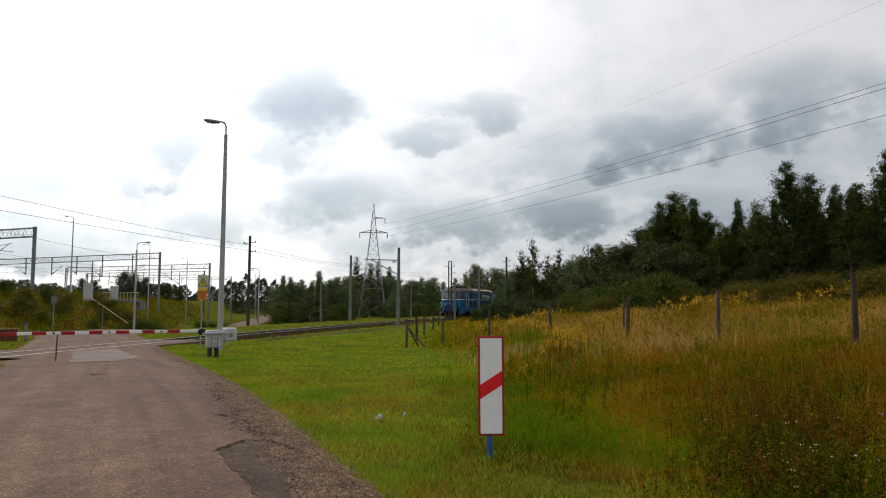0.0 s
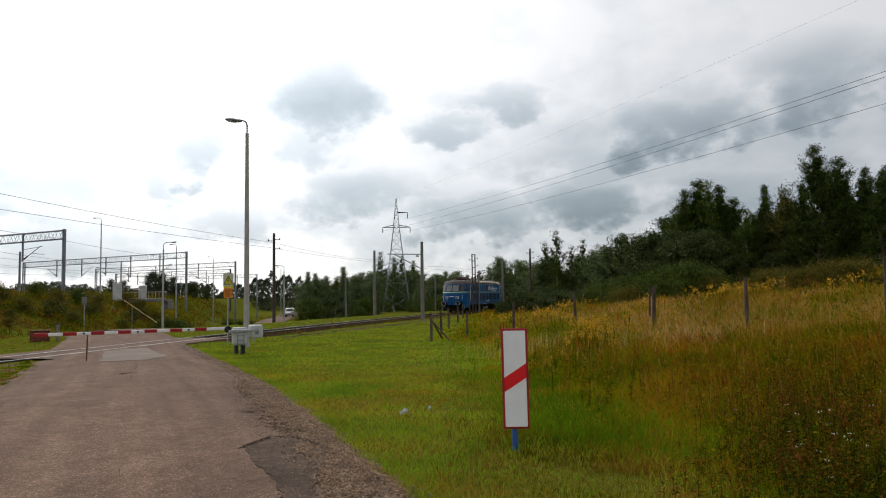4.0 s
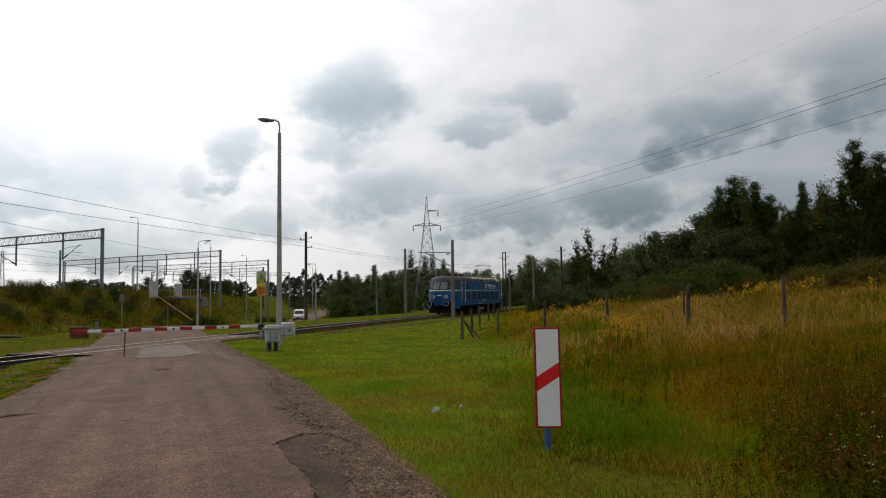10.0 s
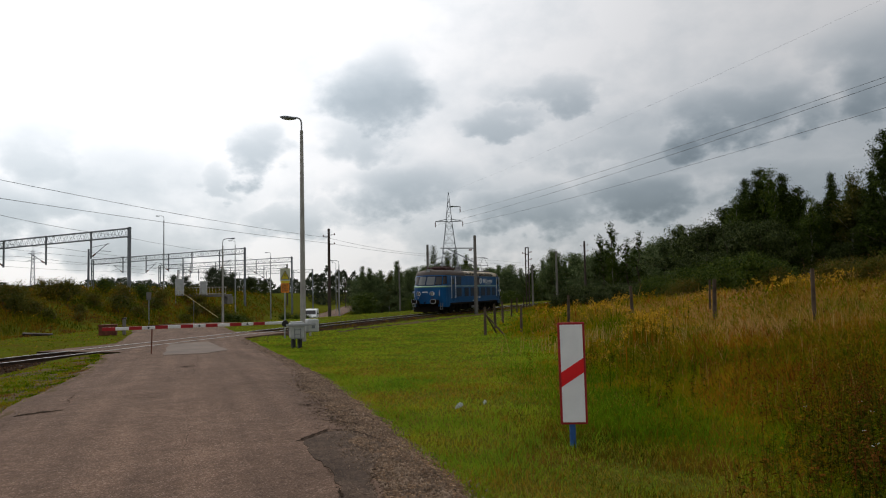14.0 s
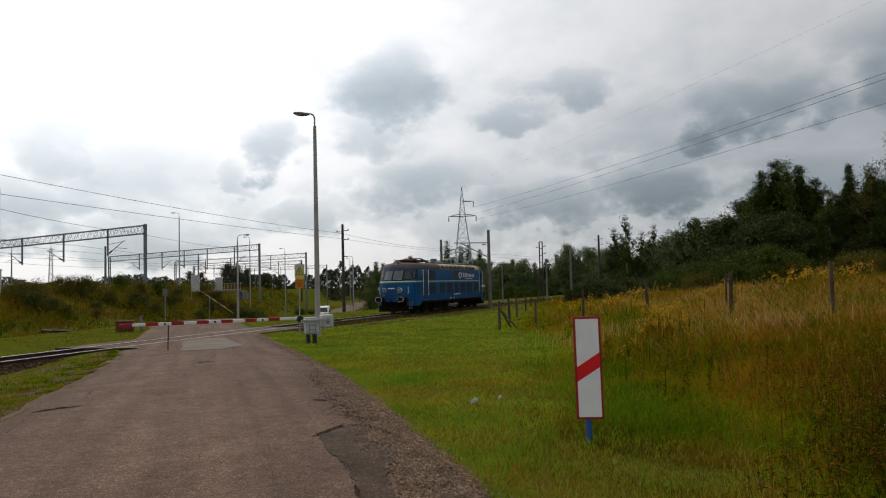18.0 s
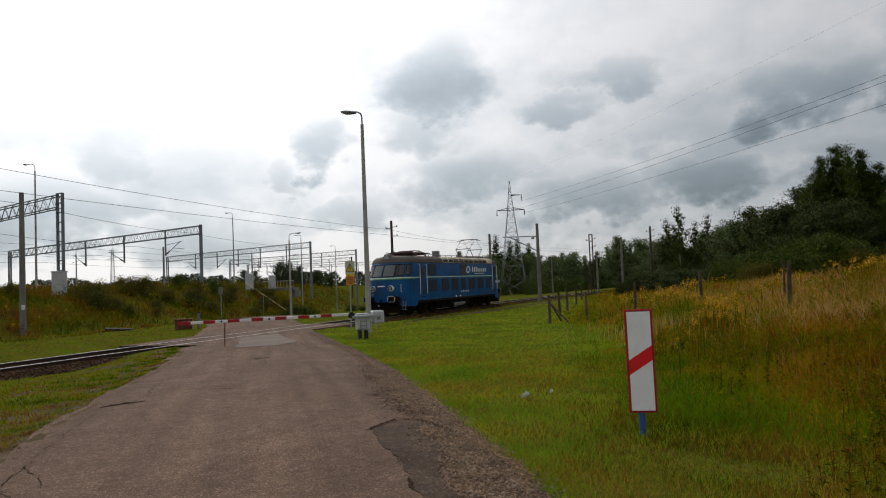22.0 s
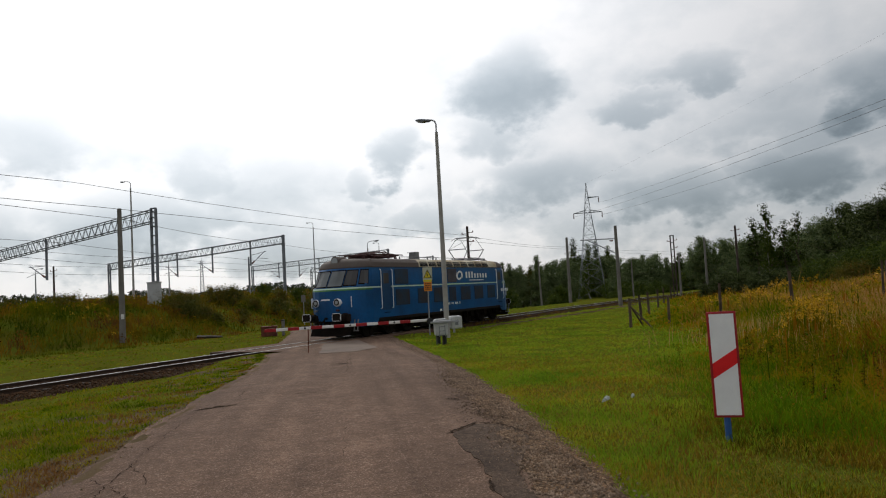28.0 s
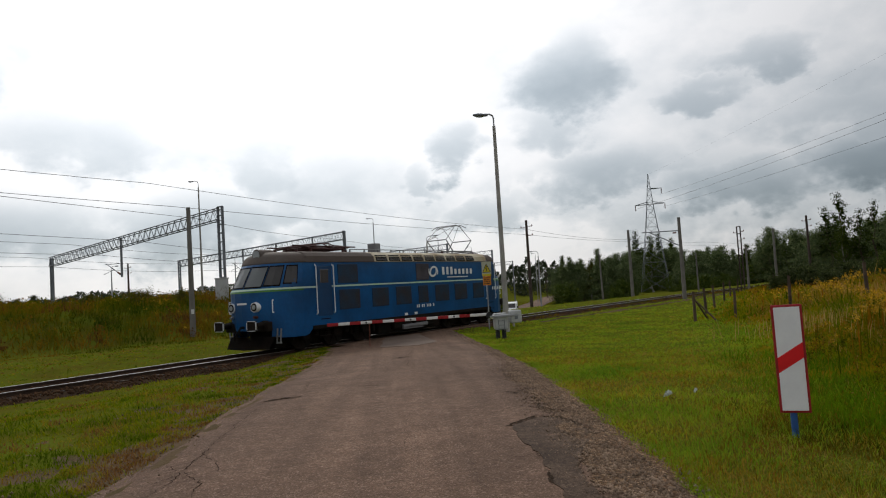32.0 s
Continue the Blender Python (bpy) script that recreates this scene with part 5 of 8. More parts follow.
line_pole(9.3, 80.0, gz(9.3, 80.0) + 0.2, 6.6, DARKPOLE, "dark lattice catenary mast beside the curve", 0.34, lattice=True, yaw=-20)
line_pole(10.6, 86.0, gz(10.6, 86.0), 5.0, GREYPOLE, "grey concrete catenary mast", 0.22)
line_pole(14.5, 92.0, gz(14.5, 92.0), 7.0, GREYPOLE, "grey concrete catenary mast", 0.27, yaw=-25)
line_pole(19.2, 97.0, gz(19.2, 97.0) + 0.3, 8.2, DARKPOLE, "dark catenary mast among the bushes", 0.30, yaw=-25)
line_pole(5.6, 92.0, gz(5.6, 92.0), 4.6, GREYPOLE, "short slim concrete post in the grass", 0.17)
pylon(1.4, 205, -2.5, 33.0, -4)
lattice_mast(-151.5, 259.0, 0.0, 19.5)
# the wires over the track and the high-voltage line
wire("messenger_wire", [(-34, 4, 9.2), (-22, 27.2, 7.7), (-10.2, 61.1, 6.75), (-2.2, 86, 6.45), (8, 112, 6.6), (24, 140, 6.6)], 0.011, "dark messenger wire above the track", 0.25)
wire("contact_wire", [(-34, 4, 8.0), (-21, 27.5, 6.55), (-10.2, 61.1, 6.28), (-1.0, 86, 6.05), (9, 112, 6.0), (25, 140, 6.0)], 0.011, "dark contact wire above the track", 0.12)
for k, (zr, zl, off) in enumerate(((9.4, 8.6, 0), (8.2, 8.0, 8), (7.4, 7.0, 14), (9.0, 8.4, 20), (7.0, 6.6, 24), (8.4, 7.6, 29))):
    wire("main_line_wire", [(-36 - off, -20, zr), (-36.5 - off, 51 + off * 0.36, zr - 0.2), (-38.5 - off, 82 + off * 0.36, zr - 0.2), (-37 - off, 125 + off * 0.4, zr - 0.2), (-43 - off, 186 + off * 0.4, zr)], 0.018, "thin dark wire of the main line", 0.3)
for p, q in (((4.9, 204.7, 21.0), (96, -110, 26)), ((-2.4, 205.3, 21.0), (88, -112, 26)), ((4.4, 204.7, 24.5), (94, -110, 27.6))):
    wire("power_line", [p, q], 0.022, "thin dark high-voltage wire from the pylon", 4.0, 40, "power line")
wire("earth_wire", [(1.4, 205, 30.4), (95, -110, 33.0)], 0.007, "faint earth wire from the pylon's tip", 2.5, 40, "power line")


# ---- embankment furniture, bridge ----
def cabinet(x, y, z, w, d, h, label, yaw=0.0):
    t = thing("relay_cabinet", pose(x, y, z, 0, 0, yaw), label, "relay cabinet")
    part("body", box(B(), (0, 0, h / 2), (w, d, h), 0.02), BOXGREY, t)
    part("roof", box(B(), (0, 0, h + 0.03), (w + 0.1, d + 0.1, 0.07), 0.02), BOXGREY, t)
    part("door", box(B(), (0, -d / 2 - 0.01, h / 2), (w - 0.14, 0.02, h - 0.2), 0.006), BOXGREY, t)
    part("plinth", box(B(), (0, 0, 0.02), (w + 0.06, d + 0.06, 0.14), 0.01), CONCRETE, t)


RAILPAINT = mat("railing_paint", (0.58, 0.58, 0.56), 0.6, fine=20, var=0.3, c2=(0.28, 0.24, 0.20), bump=0.05)


def bridge():
    t = thing("underpass_bridge", Matrix(), "small concrete railway bridge with a pale steel railing", "bridge")
    part("deck", box(B(), (-29.4, 88.0, 1.90), (4.9, 2.6, 0.30), 0.03, None), GREYPOLE, t, "grey concrete deck edge")
    for x in (-31.5, -27.3):
        part("abutment", box(B(), (x, 88.6, 1.3), (0.7, 2.4, 0.9), 0.03), GREYPOLE, t)
    for i in range(13):
        part("railing_post", box(B(), (-31.8 + i * 0.40, 86.8, 2.50), (0.04, 0.04, 0.9), 0.01), RAILPAINT, t)
    for z in (2.15, 2.93):
        part("railing_bar", box(B(), (-29.4, 86.8, z), (4.9, 0.05, 0.05), 0.01), RAILPAINT, t)


cabinet(-31.1, 46.5, 1.75, 0.95, 0.7, 2.0, "tall plain grey relay cabinet on the embankment", 35)
cabinet(-31.0, 82.4, 2.0, 0.95, 0.7, 1.85, "grey relay cabinet beside the bridge railing", 20)
cabinet(-29.5, 86.2, 2.02, 0.8, 0.3, 1.6, "narrow grey panel on the bridge railing", 10)
bridge()
rail = thing("stair_handrail", Matrix(), "yellow handrail sloping down the embankment", "handrail")
part("rail", line(B(), [(-29.6, 78.0, 3.0), (-28.5, 74.7, 2.76), (-17.9, 55.6, 0.22)], 0.014, 6), mat("yellow_rail", (0.55, 0.42, 0.10), 0.6, fine=20, var=0.3), rail)
for f in (0.0, 0.5):
    p = Vector((-28.5, 74.7, 2.76)).lerp(Vector((-17.9, 55.6, 0.22)), f)
    part("upright", rod(B(), (p.x, p.y, min(gz(p.x, p.y), p.z - 0.6) - 0.1), p, 0.02, 0.02, 6), GALV, rail)
# rusty box and grey post on the far side of the crossing
x, y = -17.65, 37.0
t = thing("rusty_steel_box", pose(x, y, gz(x, y), 0, 0, 20), "dark red-brown rusty steel box beside the crossing", "box")
part("body", box(B(), (0, 0, 0.27), (0.86, 0.42, 0.50), 0.02), RUST, t)
part("lid", box(B(), (0, 0, 0.55), (0.92, 0.48, 0.06), 0.015), RUST, t)
x, y = -16.85, 37.1
t = thing("grey_post", pose(x, y, gz(x, y), 0, 0, 15), "short grey steel post with a dark cap", "post")
part("post", box(B(), (0, 0, 0.42), (0.16, 0.14, 0.84), 0.02), GREYPOLE, t)
part("cap", box(B(), (0, 0, 0.87), (0.20, 0.18, 0.06), 0.01), BLACK, t)
x, y = -6.9, 36.0
t = thing("marker_post", pose(x, y, gz(x, y), 0, 1, 0), "small white kilometre marker post by the track", "marker post")
part("post", box(B(), (0, 0, 0.35), (0.10, 0.08, 0.9), 0.01), CONCRETE, t)
x, y = -23.2, 55.3
t = thing("grey_signboard", pose(x, y, gz(x, y), 0, 0, 10), "grey back of a small signboard on a thin post", "sign")
part("post", rod(B(), (0, 0, -0.2), (0, 0, 2.5), 0.035, 0.035, 8), GALV, t)
part("board", box(B(), (0, -0.05, 2.2), (0.36, 0.02, 0.6), 0.01), GREYPOLE, t)
# litter on the grass
BAG = mat("thin_plastic", (0.48, 0.51, 0.49), 0.35, fine=25, var=0.3, bump=0.3, spec=0.4)
for x, y, s, a in ((0.17, 10.35, 0.052, 20), (0.56, 10.75, 0.036, 70)):
    b = B()
    bmesh.ops.create_icosphere(b, subdivisions=3, radius=1.0)
    for v in b.verts:
        n = v.co.normalized()
        fold = abs(math.sin(n.x * 5.1 + n.z * 3.0 + a)) * 0.45 + abs(math.sin(n.y * 6.3 - n.z * 4.0 + a * 2)) * 0.35
        v.co = Vector((n.x * 1.05, n.y * 0.55, max(n.z, -0.25) * 0.85 + 0.35 * n.x)) * s * (0.55 + fold)
    o = part("litter", b, BAG)
    o.matrix_basis = pose(x, y, gz(x, y) + 0.035, 0, 0, a)
    tagged(o, "crumpled pale bluish plastic scrap lying in the grass", "litter", "litter in the grass")
# old concrete slab by the far rail
o = part("concrete_slab", box(box(B(), (0.1, 0, 0), (0.95, 0.42, 0.12), 0.03), (-0.62, 0.06, -0.03), (0.5, 0.5, 0.14), 0.02), SLEEPER)
o.matrix_basis = pose(-21.9, 38.3, gz(-21.9, 38.3) + 0.06, 6, 5, 30)
tagged(o, "broken concrete slab half sunk in the grass", "concrete slab")


# ---- the waiting van ----
def make_van():
    t = thing("van", Matrix(), "white delivery van on the lower road with dark windscreen", "van")
    paint = mat("van_white", (0.78, 0.79, 0.80), 0.3, fine=8, var=0.06, bump=0, spec=0.5)
    b = B()
    prof = [(2.35, 0.35), (2.40, 0.85), (2.2, 1.10), (1.55, 1.25), (0.95, 1.95), (0.5, 2.05), (-2.3, 2.05), (-2.4, 1.9), (-2.4, 0.35)]
    L = [b.verts.new((x, -0.92, z)) for x, z in prof]
    R = [b.verts.new((x, 0.92, z)) for x, z in prof]
    b.faces.new(L)
    b.faces.new(R[::-1])
    for i in range(len(prof)):
        j = (i + 1) % len(prof)
        b.faces.new((L[i], R[i], R[j], L[j]))
    bmesh.ops.recalc_face_normals(b, faces=b.faces)
    bmesh.ops.bevel(b, geom=b.edges[:], offset=0.06, segments=2, affect="EDGES")
    body = part("body", b, paint, t)
    b = B()
    vs = [b.verts.new(p) for p in ((1.53, -0.78, 1.32), (1.53, 0.78, 1.32), (1.06, 0.72, 1.86), (1.06, -0.72, 1.86))]
    b.faces.new(vs)
    bmesh.ops.solidify(b, geom=b.faces[:], thickness=-0.03)
    part("windscreen", b, LGLASS, body)
    for sy in (-1, 1):
        part("side_window", box(B(), (0.75, sy * 0.925, 1.55), (0.7, 0.02, 0.5), 0.008), LGLASS, body)
        part("headlight", box(B(), (2.33, sy * 0.68, 0.88), (0.12, 0.36, 0.22), 0.03), LPALE, body)
        part("mirror", box(B(), (1.25, sy * 1.05, 1.4), (0.12, 0.2, 0.28), 0.03), BLACK, body)
    part("grille", box(B(), (2.40, 0, 0.75), (0.06, 0.8, 0.16), 0.01), BLACK, body)
    part("bumper", box(B(), (2.38, 0, 0.48), (0.14, 1.8, 0.26), 0.04), BLACK, body)
    for x in (1.55, -1.5):
        for sy in (-1, 1):
            b = B()
            rod(b, (x, sy * 0.72, 0.33), (x, sy * 0.94, 0.33), 0.33, 0.33, 20)
            w = part("tyre", b, BLACK, t)
            b = B()
            rod(b, (x, sy * 0.93, 0.33), (x, sy * 0.95, 0.33), 0.2, 0.2, 14)
            part("rim", b, GALV, w)
    return t


VAN = make_van()
VAN_WAY = ((0, -27.2, 212), (3, -25.0, 180), (6, -23.2, 154), (9, -22.4, 134), (12, -21.0, 115), (14.5, -20.0, 104.5), (17, -18.9, 97), (20, -18.7, 95.8), (32, -18.7, 95.7))


def van_motion():
    rows = []
    for i, (t, x, y) in enumerate(VAN_WAY):
        a, c = VAN_WAY[max(0, min(i, 6) - 1)], VAN_WAY[min(min(i, 6) + 1, 7)]
        rows.append((float(t), pose(x, y, -2.47, 0, 0, math.degrees(math.atan2(c[2] - a[2], c[1] - a[1])))))
    walk(VAN, rows)

# ---- trees and bushes ----
def leafmat(name, ramp, thin=0.25):
    return mat(name, ramp[0][1], 0.65, var=0.35, scale=0.5, fine=2.0, bump=0, ramp=ramp, thin=thin, spec=0.06)


LEAF_DARK = leafmat("leaves_dark", [(0.0, (0.011, 0.021, 0.002)), (0.5, (0.028, 0.047, 0.006)), (1.0, (0.071, 0.097, 0.011))], 0.07)
LEAF_MID = leafmat("leaves_mid", [(0.0, (0.023, 0.043, 0.006)), (0.6, (0.053, 0.083, 0.010)), (1.0, (0.125, 0.149, 0.019))], 0.10)
# Willow grey-green; also lends farther shrubs and trees their haze by colour.
LEAF_GREY = leafmat("leaves_willow_and_haze", [(0.0, (0.014, 0.023, 0.005)), (0.6, (0.039, 0.057, 0.014)), (1.0, (0.132, 0.155, 0.052))], 0.08)
LEAF_YEL = leafmat("leaves_turning", [(0.0, (0.035, 0.048, 0.008)), (0.6, (0.075, 0.080, 0.012)), (1.0, (0.15, 0.12, 0.018))], 0.15)
LEAF_BANK = leafmat("leaves_bank", [(0.0, (0.045, 0.060, 0.006)), (0.4, (0.085, 0.092, 0.010)), (0.75, (0.14, 0.105, 0.016)), (1.0, (0.19, 0.10, 0.025))], 0.2)
# Paler leaves for the row behind the curve, haze put into the colour.
LEAF_HAZE = leafmat("leaves_curve_haze_tint", [(0.0, (0.050, 0.076, 0.031)), (0.6, (0.101, 0.141, 0.054)), (1.0, (0.214, 0.246, 0.104))], 0.08)
# Distance haze is mixed into this paler, greyer leaf colour.
LEAF_FAR_HAZE = leafmat("leaves_far_haze_tint", [(0.0, (0.034, 0.046, 0.026)), (0.6, (0.058, 0.074, 0.042)), (1.0, (0.085, 0.098, 0.055))], 0.1)


def crown_mesh(name, rng, tips, n, size, spread, material):
    """Leaves as small bent diamonds, clustered round the twigs' ends."""
    tips, n, size = np.array(tips), n * 2, size * 0.72
    c = tips[rng.integers(0, len(tips), n)] + rng.normal(0, 1, (n, 3)) * spread * np.array([1, 1, 0.75])
    a = rng.normal(0, 1, (n, 3))
    a /= np.linalg.norm(a, axis=1, keepdims=True)
    b = np.cross(a, rng.normal(0, 1, (n, 3)))
    b /= np.linalg.norm(b, axis=1, keepdims=True)
    s = size * rng.uniform(0.6, 1.35, (n, 1))
    # larger inner leaves, added to fill the crown and keep light out
    inner = rng.uniform(0, 1, (n, 1)) < 0.17
    c = np.where(inner, (c - [0, 0, c[:, 2].mean()]) * [0.6, 0.6, 0.82] + [0, 0, c[:, 2].mean() * 0.95], c)
    s = np.where(inner, s * 2.6, s)
    V = np.stack([c - a * s, c + b * s * 0.75, c + a * s], 1).reshape(-1, 3)
    F = np.arange(n * 3).reshape(-1, 3)
    return arrays(name, V, F, material)


def make_tree(name, seed, h, r, shape, n, size, spread, leaves, bark, label, cat="tree", stems=1, clear=0.12, limbs=26, rise=(0.05, 0.45)):
    """A tapered trunk with limbs that carry twig ends, and a crown of leaves about them. shape: crown's radius by height, 0 to 1."""
    rng = np.random.default_rng(seed)
    t = thing(name, Matrix(), label, cat)
    b, tips = B(), []
    for k in range(stems):
        ox, oy = (0, 0) if stems == 1 else rng.normal(0, r * 0.28, 2)
        pts = [Vector((ox * 0.4, oy * 0.4, -0.3))]
        for i in range(1, 7):
            f = i / 6
            pts.append(Vector((ox * (0.4 + 0.6 * f) + rng.normal(0, 0.02 * h), oy * (0.4 + 0.6 * f) + rng.normal(0, 0.02 * h), h * f * (1 if stems == 1 else rng.uniform(0.85, 1.0)))))
        for i, (p, q) in enumerate(zip(pts, pts[1:])):
            rr = 0.018 * h / math.sqrt(stems)
            rod(b, p, q, rr * (1 - i / 6.6), rr * (1 - (i + 1) / 6.6), 7)
        for i in range(limbs // stems):
            f = clear + (1 - clear) * (i + rng.uniform(0, 1)) / (limbs // stems)
            j = min(5, int(f * 6))
            base = pts[j].lerp(pts[j + 1], f * 6 - j)
            rad = r * np.interp(f, *zip(*shape)) * rng.uniform(0.65, 1.1)
            a = rng.uniform(0, 2 * math.pi)
            tip = base + Vector((math.cos(a) * rad, math.sin(a) * rad, rng.uniform(*rise) * rad))
            mid = base.lerp(tip, 0.55) + Vector((0, 0, -0.05 * rad))
            rod(b, base, mid, 0.006 * h * (1.15 - f), 0.004 * h * (1.15 - f), 5)
            rod(b, mid, tip, 0.004 * h * (1.15 - f), 0.001 * h, 4)
            for g in (0.35, 0.55, 0.72, 0.87, 1.0):
                q = base.lerp(tip, g)
                tips.append(tuple(q))
                if rad > 0.8:
                    tips.append((q.x + rng.normal(0, 0.22 * rad), q.y + rng.normal(0, 0.22 * rad), q.z + rng.normal(0, 0.13 * rad)))
        tips.append(tuple(pts[-1]))
    part("trunk", b, bark, t, "tapered trunk with limbs")
    c = crown_mesh("crown", rng, tips, n, size, spread, leaves)
    c.parent = t
    return t


ROUND = ((0, 0.5), (0.3, 0.95), (0.55, 1.0), (0.8, 0.75), (1.0, 0.2))
CONE = ((0, 0.6), (0.15, 1.0), (0.5, 0.7), (0.8, 0.36), (1.0, 0.05))
COLUMN = ((0, 0.7), (0.3, 1.0), (0.55, 0.82), (0.8, 0.45), (1.0, 0.05))
KINDS = {
    "oak": (make_tree, ("broadleaf_tree", 11, 10.0, 3.6, ROUND, 8500, 0.16, 0.34, LEAF_DARK, BARK, "dense dark green broadleaf tree at the meadow's edge")),
    "aspen": (make_tree, ("aspen_tree", 12, 12.0, 2.4, COLUMN, 9000, 0.12, 0.22, LEAF_DARK, BARK, "tall narrow dark green aspen at the wood's edge")),
    "birch": (make_tree, ("birch_tree", 13, 11.0, 2.0, COLUMN, 4400, 0.12, 0.28, LEAF_MID, BIRCH, "slender loose-crowned birch with a pale trunk")),
    "spruce": (make_tree, ("spruce_tree", 14, 10.0, 2.3, CONE, 8000, 0.11, 0.17, LEAF_DARK, BARK, "dark green pointed young spruce tree")),
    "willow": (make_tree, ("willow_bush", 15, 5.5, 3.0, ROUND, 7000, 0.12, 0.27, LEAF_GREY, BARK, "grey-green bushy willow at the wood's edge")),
    "shrub": (make_tree, ("shrub", 16, 2.8, 1.7, ROUND, 2600, 0.09, 0.25, LEAF_MID, BARK, "low leafy green shrub")),
    "hazy": (make_tree, ("distant_tree", 21, 9.0, 3.9, ROUND, 4200, 0.17, 0.45, LEAF_FAR_HAZE, BARK, "distant rounded grey-green tree behind the main line")),
    "turning": (make_tree, ("turning_tree", 17, 9.0, 2.0, COLUMN, 4500, 0.12, 0.32, LEAF_YEL, BIRCH, "young tree with leaves turning yellow-green")),
    "ochre": (make_tree, ("turning_shrub", 19, 2.6, 1.9, ROUND, 2400, 0.085, 0.24, LEAF_YEL, BARK, "low shrub with ochre-yellow leaves on the bank")),
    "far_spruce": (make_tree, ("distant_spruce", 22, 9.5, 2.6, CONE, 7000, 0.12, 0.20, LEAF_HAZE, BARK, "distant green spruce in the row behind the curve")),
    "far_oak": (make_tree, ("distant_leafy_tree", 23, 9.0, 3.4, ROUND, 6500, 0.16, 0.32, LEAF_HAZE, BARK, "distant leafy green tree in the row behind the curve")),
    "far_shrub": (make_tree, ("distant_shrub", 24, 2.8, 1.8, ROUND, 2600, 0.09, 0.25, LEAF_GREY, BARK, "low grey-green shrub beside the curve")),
    "bramble": (make_tree, ("bank_shrub", 20, 2.4, 2.1, ROUND, 2600, 0.08, 0.26, LEAF_BANK, BARK, "low tangled olive and ochre shrub on the bank")),
    "sapling": (make_tree, ("young_pine", 18, 7.0, 1.5, COLUMN, 1000, 0.10, 0.16, LEAF_DARK, BARK, "thin sparse young tree against the sky")),
}
OPTIONS = {"far_shrub": {"stems": 5, "clear": 0.02, "cat": "shrub"}, "far_spruce": {"clear": 0.03, "limbs": 84, "rise": (-0.15, 0.25)}, "far_oak": {"clear": 0.03, "limbs": 52, "rise": (0.1, 0.8)}, "oak": {"clear": 0.03, "limbs": 52, "rise": (0.1, 0.8)}, "aspen": {"clear": 0.03, "limbs": 56, "rise": (0.5, 1.3)}, "birch": {"clear": 0.06, "limbs": 36, "rise": (0.4, 1.1)}, "spruce": {"clear": 0.03, "limbs": 84, "rise": (-0.15, 0.25)}, "willow": {"stems": 4, "clear": 0.03}, "shrub": {"stems": 4, "clear": 0.02, "cat": "shrub"}, "hazy": {"clear": 0.03, "limbs": 44}, "turning": {"limbs": 40, "rise": (0.4, 1.0)}, "ochre": {"stems": 4, "clear": 0.02, "cat": "shrub"}, "bramble": {"stems": 4, "clear": 0.02, "cat": "shrub"}, "sapling": {"clear": 0.25, "limbs": 26, "rise": (0.2, 0.6)}}
FIRST, tree_rng = {}, random.Random(9)


def plant(kind, x, y, h, group="trees round the crossing", dz=0.0):
    size = KINDS[kind][1][2]
    m = pose(x, y, gz(x, y) + dz, 0, 0, tree_rng.uniform(0, 360)) @ Matrix.Diagonal((h / size * tree_rng.uniform(0.92, 1.12),) * 2 + (h / size, 1))
    if kind not in FIRST:
        f, a = KINDS[kind]
        FIRST[kind] = tagged(f(*a, **OPTIONS[kind]), group=group)
        FIRST[kind].matrix_basis = m
        return FIRST[kind]
    first = FIRST[kind]
    o = first.copy()
    scene.collection.objects.link(o)
    o.matrix_basis = m
    for c in first.children:
        k = c.copy()
        scene.collection.objects.link(k)
        k.parent = o
    return o


def polar(az, r):
    return r * math.sin(radians(az)), r * math.cos(radians(az))


